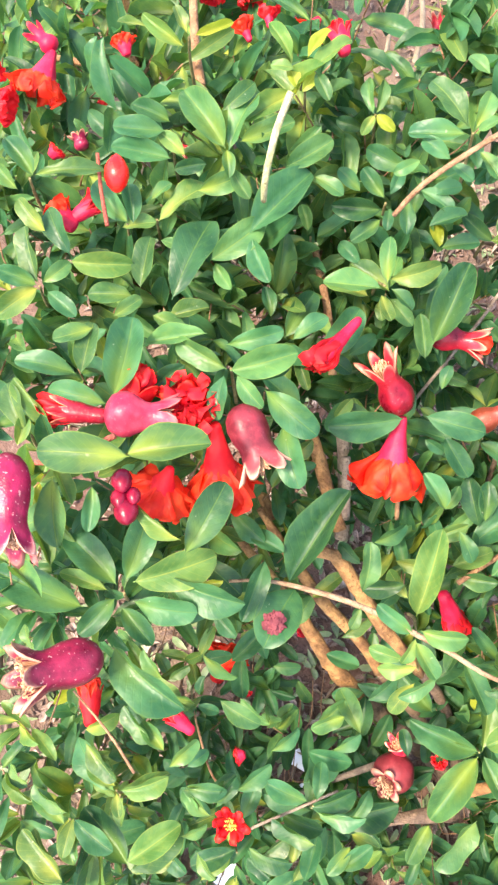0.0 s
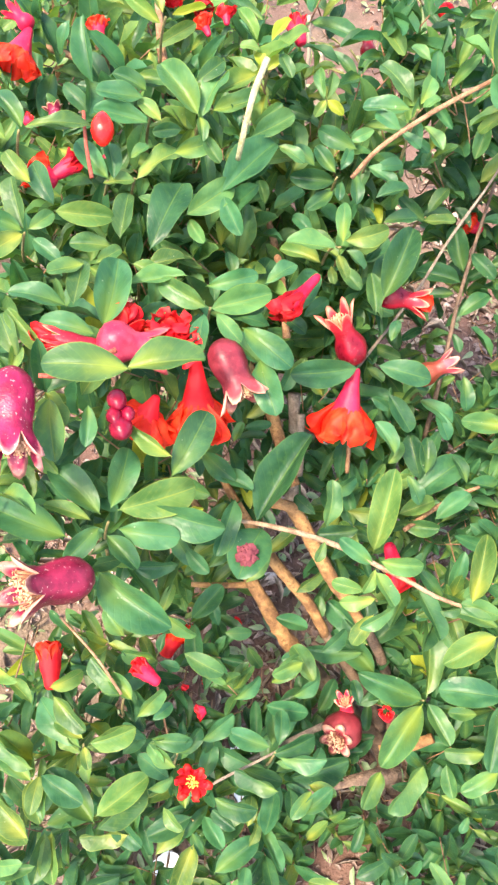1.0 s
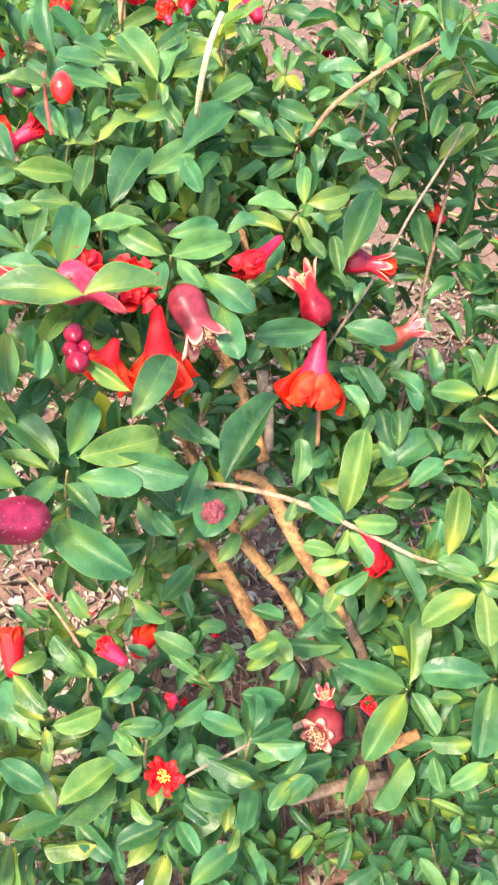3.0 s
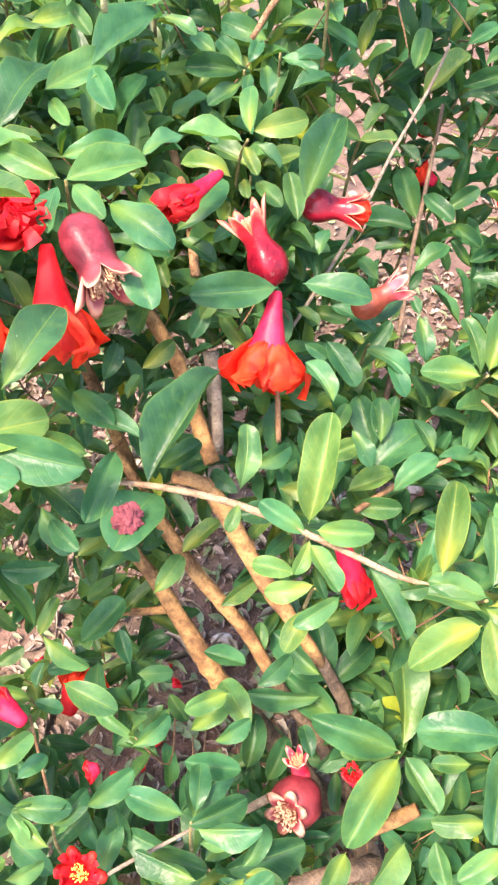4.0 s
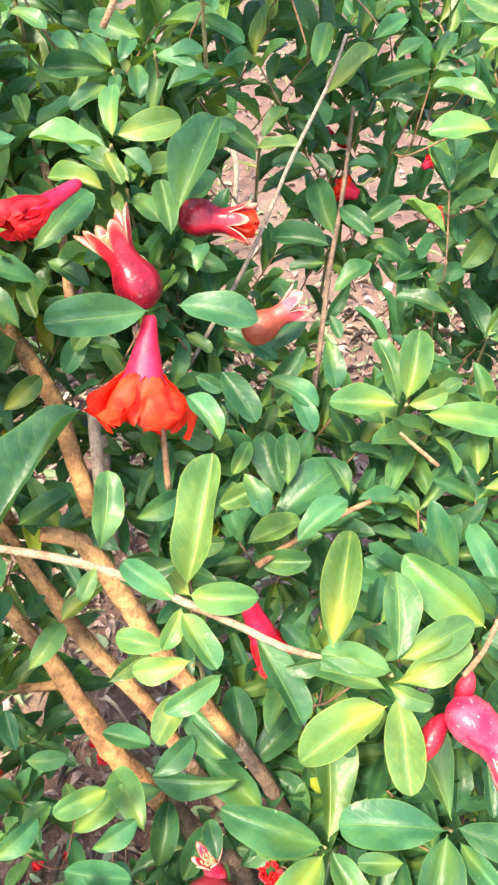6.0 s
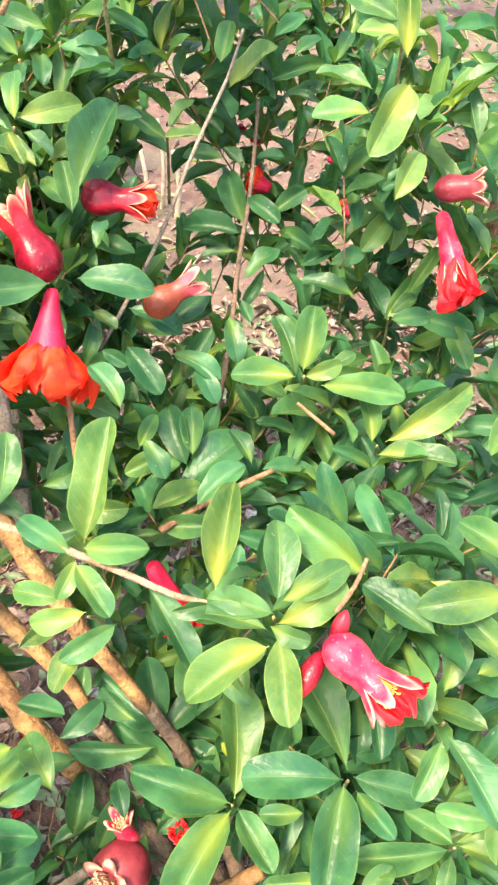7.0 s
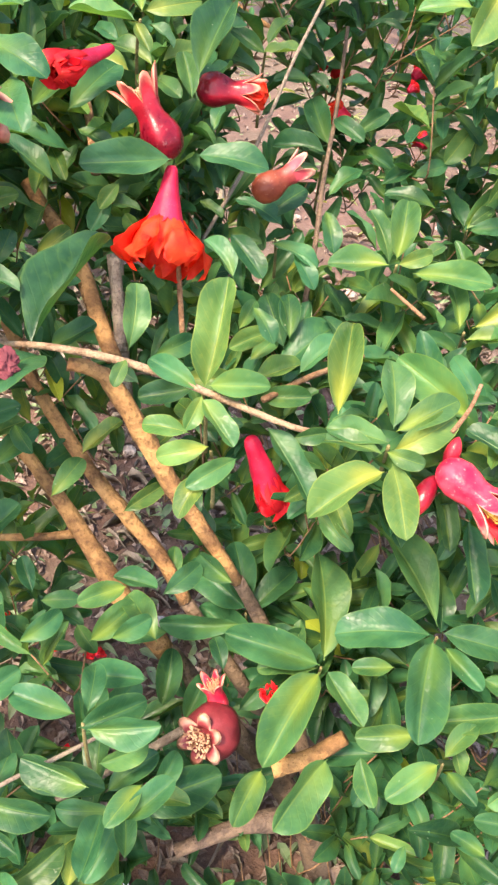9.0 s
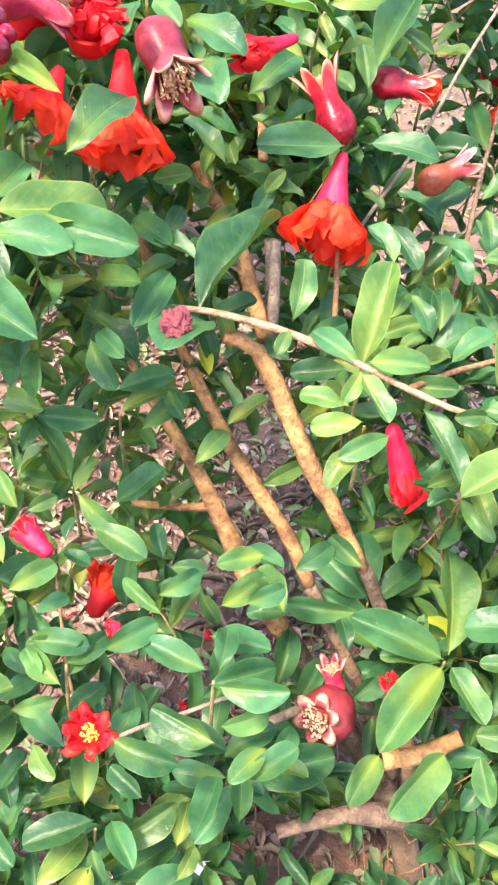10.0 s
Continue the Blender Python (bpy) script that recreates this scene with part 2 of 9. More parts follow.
# ---- mesh helpers ----
def mesh_of(name, verts, faces, uvs, material, smooth_shade=True):
    me = bpy.data.meshes.new(name)
    me.from_pydata([tuple(v) for v in verts], [], [tuple(f) for f in faces])
    if uvs is not None:
        layer = me.uv_layers.new(name="UVMap")
        loops = np.empty(len(me.loops), dtype=np.int32)
        me.loops.foreach_get("vertex_index", loops)
        layer.data.foreach_set("uv", np.asarray(uvs, dtype=np.float32)[loops].ravel())
    me.materials.append(material)
    if smooth_shade:
        me.polygons.foreach_set("use_smooth", np.ones(len(me.polygons), dtype=bool))
    me.update()
    return me


def child(name, me, parent, m=None, label=""):
    ob = new(name, me)
    ob.parent = parent
    if m is not None:
        ob.matrix_basis = m
    return tagged(ob, label)


def thing(name, at_, label, category, group="", kind=""):
    ob = new(name)
    ob.empty_display_size = 0.05
    ob.location = at_
    return tagged(ob, label, category, group, kind)


def leaf_shape(n_long, n_wide, bend, fold, twist, wave, seed, low=0.85, blunt=0.50):
    """Verts, faces and uvs of one blade of length 1 along +Y and width 1, upper side +Z: a narrow foot, broadest past the middle, a blunt tip."""
    rng = random.Random(seed)
    phase = rng.uniform(0, 6.28)
    lean = rng.uniform(-0.05, 0.05)
    peak = low / (low + blunt)
    most = peak ** low * (1 - peak) ** blunt
    verts, uvs, faces = [], [], []
    for i in range(n_long + 1):
        q = i / n_long
        v = 0.25 * q + 0.75 * (0.5 - 0.5 * math.cos(math.pi * q))
        s = max(0.0, (v - 0.05) / 0.95)
        half = 0.5 * s ** low * max(0.0, 1 - s) ** blunt / most + 0.016 * (1 - v)
        if i == n_long:
            half = 0.008
        rise = bend * (v * v - v)
        ang = twist * (v - 0.3)
        for j in range(n_wide + 1):
            u = j / n_wide * 2 - 1
            x = half * u
            z = fold * (math.sqrt(x * x + 0.0004) - 0.02) * 0.46 - 0.10 * abs(u) ** 3 * half * fold
            z += wave * 0.040 * math.sin(v * 10 + phase + (2.3 if u > 0 else 0)) * u * u * min(1.0, 4 * half)
            x, z = x * math.cos(ang) - z * math.sin(ang), x * 0.33 * math.sin(ang) + z * math.cos(ang)
            verts.append((x + lean * math.sin(3.1416 * v), v, z + rise))
            uvs.append((0.5 + u * 0.5, v))
    w = n_wide + 1
    for i in range(n_long):
        for j in range(n_wide):
            a = i * w + j
            faces.append((a, a + 1, a + w + 1, a + w))
    return np.array(verts), faces, np.array(uvs)


KINDS = ((-0.22, 1.0, 0.12, 1.3, 0.62, 0.50), (-0.40, 0.8, -0.18, 1.0, 0.70, 0.55), (0.10, 1.4, 0.20, 1.5, 0.58, 0.52),
         (-0.50, 0.7, 0.15, 1.7, 0.72, 0.48), (-0.10, 1.1, -0.25, 1.2, 0.66, 0.50), (-0.30, 1.6, 0.25, 1.3, 0.60, 0.56))
SHAPES = [leaf_shape(13, 6, *kind[:4], k, *kind[4:]) for k, kind in enumerate(KINDS)]
FILL = [leaf_shape(8, 4, *kind[:4], k, *kind[4:]) for k, kind in enumerate(KINDS)]
LEAF_MESH = {(tone, k): mesh_of("leaf", v, f_, uv, LEAF[tone]) for tone in LEAF for k, (v, f_, uv) in enumerate(SHAPES)}
SMALL = [leaf_shape(4, 2, b, fo, tw, 0.0, 20 + k) for k, (b, fo, tw) in enumerate(((-0.12, 0.8, 0.2), (-0.30, 0.6, -0.3), (0.08, 1.0, 0.3)))]


def frame_of(base, tip, facing, roll=0.0):
    """Axes of a blade: Y from base to tip, Z as near to facing as can be, turned by roll degrees about Y."""
    y = (Vector(tip) - Vector(base))
    length = y.length
    y = y / max(length, 1e-6)
    z = Vector(facing) - y * Vector(facing).dot(y)
    if z.length < 1e-4:
        z = Vector((0.3, 0.2, 1)) - y * Vector((0.3, 0.2, 1)).dot(y)
    z.normalize()
    z = Matrix.Rotation(radians(roll), 3, y) @ z
    x = y.cross(z)
    return x, y, z, length


FACE = Vector((0.0, -0.55, 0.83))


def leaf(x0, y0, z0, x1, y1, z1, wide, roll=0, tone="mid", shape=0, parent=None):
    x, y, z, length = frame_of((x0, y0, z0), (x1, y1, z1), FACE, roll)
    m = Matrix(((x[0] * wide, y[0] * length, z[0] * length * 0.8, x0), (x[1] * wide, y[1] * length, z[1] * length * 0.8, y0), (x[2] * wide, y[2] * length, z[2] * length * 0.8, z0), (0, 0, 0, 1)))
    p = parent or SHRUB
    return child("leaf", LEAF_MESH[(tone, shape % 6)], p, p.matrix_basis.inverted() @ m)


class Heap:
    """Many blades gathered into one mesh."""

    def __init__(self):
        self.verts, self.faces, self.uvs, self.count = [], [], [], 0

    def add(self, shape, m):
        v, f_, uv = shape
        a = np.array(m)
        self.verts.append(v @ a[:3, :3].T + a[:3, 3])
        self.faces.extend(tuple(i + self.count for i in q) for q in f_)
        self.uvs.append(uv)
        self.count += len(v)

    def mesh(self, name, material):
        return mesh_of(name, np.concatenate(self.verts), self.faces, np.concatenate(self.uvs), material)


def tube(points, radii, sides=7, knobble=0.0, seed=0):
    """A bent tapering tube through points, closed at the ends."""
    rng = random.Random(seed)
    pts = [Vector(p) for p in points]
    # rounder course through the points
    fine, rad = [], []
    for i in range(len(pts) - 1):
        p0, p1, p2, p3 = pts[max(i - 1, 0)], pts[i], pts[i + 1], pts[min(i + 2, len(pts) - 1)]
        for k in range(4):
            t = k / 4
            fine.append(0.5 * ((2 * p1) + (p2 - p0) * t + (2 * p0 - 5 * p1 + 4 * p2 - p3) * t * t + (3 * p1 - p0 - 3 * p2 + p3) * t ** 3))
            rad.append(radii[i] * (1 - t) + radii[i + 1] * t)
    fine.append(pts[-1])
    rad.append(radii[-1])
    verts, faces, uvs = [], [], []
    for i, p in enumerate(fine):
        d = (fine[min(i + 1, len(fine) - 1)] - fine[max(i - 1, 0)]).normalized()
        a = d.cross(Vector((0.31, 0.2, 0.93))).normalized()
        b = d.cross(a)
        for s in range(sides):
            th = 6.2832 * s / sides
            r = rad[i] * (1 + knobble * rng.uniform(-1, 1))
            verts.append(p + (a * math.cos(th) + b * math.sin(th)) * r)
            uvs.append((s / sides, i / len(fine)))
    n = len(fine)
    for i in range(n - 1):
        for s in range(sides):
            a, b = i * sides + s, i * sides + (s + 1) % sides
            faces.append((a, a + sides, b + sides, b))
    faces.append(tuple(range(sides)))
    faces.append(tuple(reversed(range((n - 1) * sides, n * sides))))
    return verts, faces, uvs


def branch(name, material, radii, points, parent=None, knobble=0.06, sides=8, label=""):
    p = parent or SHRUB
    v, f_, uv = tube(points, radii, sides, knobble, len(points) * 7 + int(abs(points[0][0]) * 1000))
    inv = p.matrix_basis.inverted()
    return child(name, mesh_of(name, [inv @ q for q in v], f_, uv, material), p, None, label)


# ---- flowers ----
def lathe(profile, lobes=0, lobe_len=0.0, flare=0.0, seg=36, inner=True, droop=0.0, seed=0):
    """A calyx or fruit about +Z: rings of (height, radius); then pointed lobes beyond the rim, with an inner side."""
    rng = random.Random(seed)
    verts, uvs, faces = [], [], []
    rings = []
    top, rim = profile[-1]
    lens = [rng.uniform(0.82, 1.12) for _ in range(max(lobes, 1))]
    out_ = [rng.uniform(0.6, 1.3) for _ in range(max(lobes, 1))]

    def ring(fun, v):
        start = len(verts)
        for s in range(seg):
            th = 6.2832 * s / seg
            h, r = fun(s, th)
            wob = 1 + 0.025 * math.sin(3 * th + seed) + 0.022 * math.sin(6 * th + 2 * seed)
            verts.append((r * wob * math.cos(th), r * wob * math.sin(th), h))
            uvs.append((s / seg, v))
        rings.append(start)

    span = max(top + lobe_len, 1e-6)
    for h, r in profile:
        ring(lambda s, th, h=h, r=r: (h, r), 0.62 * h / span)
    if lobes:
        per = seg // lobes
        for k in range(1, 6):
            t = k / 5

            def fun(s, th, t=t):
                i = s // per
                u = abs((s % per) / per * 2 - 1)
                c = max(0.0, 1 - u ** 2.0)
                return top + lobe_len * lens[i] * t * c * (1 - droop * t * t), rim + flare * out_[i] * t * t * c + 0.10 * rim * t * c
            ring(fun, 0.62 + 0.38 * t)
        # inner side back down to the throat
        if inner:
            for k in range(4, -1, -1):
                t = k / 5

                def fun2(s, th, t=t):
                    i = s // per
                    u = abs((s % per) / per * 2 - 1)
                    c = max(0.0, 1 - u ** 2.0)
                    return top + lobe_len * lens[i] * t * c * (1 - droop * t * t) + 0.0004, (rim + flare * out_[i] * t * t * c + 0.10 * rim * t * c) * 0.90
                ring(fun2, 0.62 + 0.36 * t)
            ring(lambda s, th: (top * 0.80, rim * 0.55), 0.6)
    for a, b in zip(rings[:-1], rings[1:]):
        for s in range(seg):
            q = (s + 1) % seg
            faces.append((a + s, a + q, b + q, b + s))
    faces.append(tuple(reversed(range(rings[0], rings[0] + seg))))
    faces.append(tuple(range(rings[-1], rings[-1] + seg)))
    return verts, faces, uvs


def petal_shape(seed, curl, crumple):
    rng = random.Random(seed)
    ph = [rng.uniform(0, 6.28) for _ in range(4)]
    verts, uvs, faces = [], [], []
    n = 10
    for i in range(n + 1):
        v = i / n
        half = 0.16 + 0.36 * math.sin(min(1.0, v * 1.15) * 1.57) ** 1.2
        if v > 0.80:
            half *= math.sqrt(max(0.05, 1 - ((v - 0.80) / 0.22) ** 2))
        for j in range(n + 1):
            u = j / n * 2 - 1
            x = half * u
            z = curl * v * v + 0.22 * x * x
            z += crumple * v * (0.085 * math.sin(6 * u + ph[0] + 2 * v) + 0.05 * math.sin(8 * v + ph[1] + 3 * u) + 0.03 * math.sin(12 * u + ph[2]) + 0.02 * math.sin(19 * u + 9 * v + ph[3]))
            verts.append((x, v * (1 + 0.05 * math.sin(7 * u + ph[3])), z))
            uvs.append((j / n, v * 0.9))
    for i in range(n):
        for j in range(n):
            a = i * (n + 1) + j
            faces.append((a, a + 1, a + n + 2, a + n + 1))
    return verts, faces, uvs


PETALS = {}
for pm, pname in ((PETAL, "scarlet"), (PETAL_RED, "crimson"), (WILT, "wilt")):
    PETALS[pname] = [mesh_of("petal", *petal_shape(40 + k, (0.12, 0.30, -0.08, 0.22, 0.20, 0.06)[k], (1.8, 2.5, 2.0, 3.0, 1.0, 1.2)[k]), pm) for k in range(6)]


def stamen_mesh(material, seed, count=26, spread=0.35, length=1.0):
    rng = random.Random(seed)
    verts, faces, uvs = [], [], []
    for _ in range(count):
        a, r = rng.uniform(0, 6.28), math.sqrt(rng.random()) * spread
        foot = Vector((r * 0.7 * math.cos(a), r * 0.7 * math.sin(a), -0.35))
        tip = Vector((r * math.cos(a) + rng.uniform(-.06, .06), r * math.sin(a) + rng.uniform(-.06, .06), length * rng.uniform(0.55, 1.0)))
        for k in range(2):
            base = len(verts)
            if k == 0:
                p, q, w = foot, tip, 0.014
            else:
                p, q, w = tip - Vector((0, 0, 0.05)), tip + Vector((rng.uniform(-.05, .05), rng.uniform(-.05, .05), 0.05)), 0.034
            for c in (p, q):
                for s in range(4):
                    th = 1.5708 * s + 0.4
                    verts.append((c[0] + w * math.cos(th), c[1] + w * math.sin(th), c[2]))
                    uvs.append((0.5, 0.3))
            for s in range(4):
                t = (s + 1) % 4
                faces.append((base + s, base + t, base + 4 + t, base + 4 + s))
            faces.append((base + 4, base + 5, base + 6, base + 7))
    return mesh_of("stamen_tuft", verts, faces, uvs, material, False)


STAMENS = {"fresh": stamen_mesh(STAMEN, 5, 60, 0.38), "dry": stamen_mesh(STAMEN_DRY, 6, 84, 0.46, 0.8)}


def axes_to(base, tip, spin=0.0):
    z = Vector(tip) - Vector(base)
    length = z.length
    q = z.to_track_quat('Z', 'Y').to_matrix().to_4x4()
    return Matrix.Translation(base) @ q @ Matrix.Rotation(radians(spin), 4, 'Z'), length


FLOWER_COUNT = [0]


def put(name, me, m, parent, label=""):
    ob = new(name, me)
    ob.parent = parent
    ob.matrix_basis = m
    return tagged(ob, label)


def flower(kind, x0, y0, z0, x1, y1, z1, r, skin=None, petal="scarlet", spin=0, parent=None, label="", skirt=0.0, tuft=0):
    """One flower, bud or young fruit from its foot to its tip; r is the radius of its thickest part, skirt that of its petals."""
    p = parent or SHRUB
    FLOWER_COUNT[0] += 1
    seed = FLOWER_COUNT[0]
    m, length = axes_to((x0, y0, z0), (x1, y1, z1), spin + seed * 37)
    m = p.matrix_basis.inverted() @ m
    L = length
    rng = random.Random(seed)
    if kind == "fruit":
        prof = [(0, r * 0.22), (0.02 * L, r * 0.46), (0.07 * L, r * 0.78), (0.16 * L, r * 0.97), (0.26 * L, r * 1.02), (0.34 * L, r * 0.96), (0.42 * L, r * 0.80), (0.49 * L, r * 0.67), (0.56 * L, r * 0.65), (0.63 * L, r * 0.72)]
        ob = put("young_fruit", mesh_of("young_fruit", *lathe(prof, 6, 0.32 * L, r * 0.50, seed=seed), skin or FRUIT), m, p, label)
        put("stamen_tuft", STAMENS["dry"], Matrix.Translation((0, 0, 0.64 * L)) @ Matrix.Diagonal((r, r, r * 0.9, 1)), ob, "dry brown stamens")
        for k in range(tuft):
            up = Matrix.Rotation(1.57 * k + 0.4, 4, 'Z') @ Matrix.Translation((r * 0.35, 0, 0.62 * L)) @ Matrix.Rotation(0.18, 4, 'Y') @ Matrix.Rotation(radians(90), 4, 'Z') @ Matrix.Rotation(radians(90), 4, 'X') @ Matrix.Rotation(radians(180), 4, 'Y')
            put("petal", PETALS["scarlet"][k % 4], up @ Matrix.Diagonal((0.26 * L, 0.34 * L, 0.3 * L, 1)), ob)
    elif kind == "open":
        prof = [(0, r * 0.25), (0.04 * L, r * 0.55), (0.12 * L, r * 0.85), (0.25 * L, r), (0.40 * L, r * 0.97), (0.52 * L, r * 0.86), (0.60 * L, r * 0.84), (0.66 * L, r * 0.92)]
        ob = put("young_fruit", mesh_of("young_fruit", *lathe(prof, 6, 0.34 * L, r * 0.55, seed=seed, droop=0.15), skin or FRUIT_BROWN), m, p, label)
        put("stamen_tuft", STAMENS["dry"], Matrix.Translation((0, 0, 0.66 * L)) @ Matrix.Diagonal((r * 1.75, r * 1.75, r * 1.0, 1)), ob, "dry brown stamens")
    elif kind == "ball":
        prof = [(0, r * 0.3), (0.05 * L, r * 0.62), (0.16 * L, r * 0.90), (0.34 * L, r * 1.03), (0.52 * L, r * 0.98), (0.68 * L, r * 0.76), (0.74 * L, r * 0.58), (0.78 * L, r * 0.52)]
        ob = put("young_fruit", mesh_of("young_fruit", *lathe(prof, 6, 0.14 * L, r * 0.50, seed=seed, droop=0.45), skin or FRUIT_DARK), m, p, label)
        put("stamen_tuft", STAMENS["dry"], Matrix.Translation((0, 0, 0.82 * L)) @ Matrix.Diagonal((r * 1.15, r * 1.15, r * 0.40, 1)), ob, "dry brown stamens")
    elif kind == "split":
        prof = [(0, r * 0.30), (0.04 * L, r * 0.62), (0.12 * L, r * 0.88), (0.24 * L, r), (0.36 * L, r * 0.92), (0.46 * L, r * 0.78), (0.55 * L, r * 0.80)]
        ob = put("flower", mesh_of("calyx", *lathe(prof, 6, 0.40 * L, r * 0.55, seed=seed, droop=0.1), skin or PINK), m, p, label)
        put("stamen_tuft", STAMENS["fresh"], Matrix.Translation((0, 0, 0.56 * L)) @ Matrix.Diagonal((r * 1.5, r * 1.5, 0.26 * L, 1)), ob, "yellow stamens")
        for k in range(3):
            up = Matrix.Rotation(k * 0.9, 4, 'Z') @ Matrix.Translation((r * 0.5, 0, 0.50 * L)) @ Matrix.Rotation(0.25, 4, 'Y') @ Matrix.Rotation(radians(90), 4, 'Z') @ Matrix.Rotation(radians(90), 4, 'X') @ Matrix.Rotation(radians(180), 4, 'Y')
            put("petal", PETALS[petal][k], up @ Matrix.Diagonal((0.28 * L, 0.50 * L, 0.4 * L, 1)), ob)
    elif kind == "wilt":
        bm = bmesh.new()
        bmesh.ops.create_icosphere(bm, subdivisions=4, radius=1.0)
        for v in bm.verts:
            n = 0.85 + 0.35 * noise.noise(v.co * 2.3) + 0.18 * noise.noise(v.co * 6.5) + 0.10 * noise.noise(v.co * 15)
            v.co = Vector((v.co[0] * n * r, v.co[1] * n * r, v.co[2] * n * r * 0.55))
        me = bpy.data.meshes.new("wilted_flower")
        bm.to_mesh(me)
        bm.free()
        me.materials.append(WILT)
        ob = put("wilted_flower", me, m, p, label)
    elif kind == "bud":
        prof = [(0, r * 0.2), (0.06 * L, r * 0.45), (0.2 * L, r * 0.8), (0.42 * L, r), (0.62 * L, r * 0.95), (0.80 * L, r * 0.70), (0.93 * L, r * 0.38), (L, r * 0.08)]
        ob = put("flower_bud", mesh_of("flower_bud", *lathe(prof, seg=18, seed=seed), skin or FRUIT), m, p, label)
    else:
        prof = [(0, r * 0.30), (0.03 * L, r * 0.52), (0.10 * L, r * 0.66), (0.20 * L, r * 0.70), (0.32 * L, r * 0.80), (0.42 * L, r * 0.95), (0.56 * L, r)]
        if kind == "bell":
            prof = [(0, r * 0.34), (0.03 * L, r * 0.46), (0.11 * L, r * 0.58), (0.22 * L, r * 0.74), (0.33 * L, r * 0.98), (0.42 * L, r * 1.18), (0.48 * L, r * 1.32)]
        if kind in ("face", "rose"):
            prof = [(0, r * 0.3), (0.1 * L, r * 0.6), (0.3 * L, r * 0.75), (0.5 * L, r * 0.8)]
        lobe = {"trumpet": 0.3, "bell": 0.07, "face": 0.45}.get(kind, 0.2) * L
        ob = put("flower", mesh_of("calyx", *lathe(prof, 6, lobe, r * 0.30 if kind != "face" else r * 1.1, seed=seed), skin or PINK), m, p, label)
        sk = skirt or r * 2.1
        n = {"bell": 6, "poppy": 7, "rose": 12, "face": 5}.get(kind, 5)
        pl = max({"bell": 0.36, "poppy": 0.55, "rose": 0.70}.get(kind, 0.55) * L, 0.004)
        for k in range(n):
            th = 6.2832 * k / n + rng.uniform(-0.2, 0.2)
            layer = k % 3
            if kind == "rose":
                th = k * 2.4
            spread = {"bell": math.atan2(sk - r * 0.9, pl), "trumpet": 0.18, "poppy": 0.62, "face": 0.62, "rose": (-0.25, 0.10, 0.45)[layer]}[kind]
            open_ = spread * rng.uniform(0.85, 1.15)
            size = {"bell": 1.04 * math.hypot(pl, sk - r * 0.9), "trumpet": pl * 0.95, "poppy": pl * 1.1, "face": sk * 0.85, "rose": pl}[kind] * rng.uniform(0.88, 1.10)
            wide = {"bell": 1.45, "trumpet": 0.68, "poppy": 1.6, "face": 1.05, "rose": 1.4}[kind] * size * rng.uniform(0.85, 1.1)
            reach = {"bell": 1.05, "rose": (0.22, 0.50, 0.78)[layer]}.get(kind, 0.72)
            level = {"bell": 0.46, "rose": (0.42, 0.36, 0.24)[layer]}.get(kind, 0.45)
            up = Matrix.Rotation(th, 4, 'Z') @ Matrix.Translation((r * reach, 0, level * L)) @ Matrix.Rotation(open_, 4, 'Y') @ Matrix.Rotation(radians(90), 4, 'Z') @ Matrix.Rotation(radians(90), 4, 'X') @ Matrix.Rotation(radians(180), 4, 'Y')
            put("petal", PETALS[petal][rng.choice((1, 3, 0, 2)) if kind == "bell" else rng.randrange(4)], up @ Matrix.Diagonal((wide, size, size * 0.9, 1)), ob)
        if kind in ("face", "trumpet", "poppy"):
            wide = r * (1.7 if kind == "face" else 1.1)
            put("stamen_tuft", STAMENS["fresh"], Matrix.Translation((0, 0, (0.45 if kind == "face" else 0.35) * L)) @ Matrix.Diagonal((wide, wide, 0.38 * L, 1)), ob, "yellow stamens")
    return ob


# ---- ground ----
def ground_height(x, y):
    n = noise.noise(Vector((x * 1.3, y * 1.3, 0.2))) * 0.018 + noise.noise(Vector((x * 6, y * 6, 1.2))) * 0.008
    return n * min(1.0, 4.0 / (1 + abs(x) + abs(y)))


gv, gf = [], []
xs = sorted(set([round(-1.6 + 0.04 * i, 3) for i in range(81)] + [s * d for d in (2, 2.6, 3.5, 5, 8, 14, 30, 80, 250, 900) for s in (-1, 1)]))
ys = sorted(set([round(-0.6 + 0.04 * i, 3) for i in range(86)] + [-d for d in (1, 1.6, 2.6, 5, 10, 30, 90, 300, 900)] + [3.2, 3.8, 4.6, 6, 9, 14, 30, 80, 250, 900]))
for yy in ys:
    for xx in xs:
        gv.append((xx, yy, ground_height(xx, yy)))
for i in range(len(ys) - 1):
    for j in range(len(xs) - 1):
        a = i * len(xs) + j
        gf.append((a, a + 1, a + len(xs) + 1, a + len(xs)))
tagged(new("ground", mesh_of("ground", gv, gf, None, SOIL)), "bare reddish brown garden soil with weeds and litter", "soil", kind="structure")


# ---- the near shrub ----
SHRUB = thing("pomegranate_shrub", (0.0, 0.17, 0.0), "low pomegranate shrub with glossy green leaves and scarlet flowers", "shrub", "pomegranate shrubs")
HEAPS = {}
TWIGS = []
SPRIG_RNG = random.Random(11)


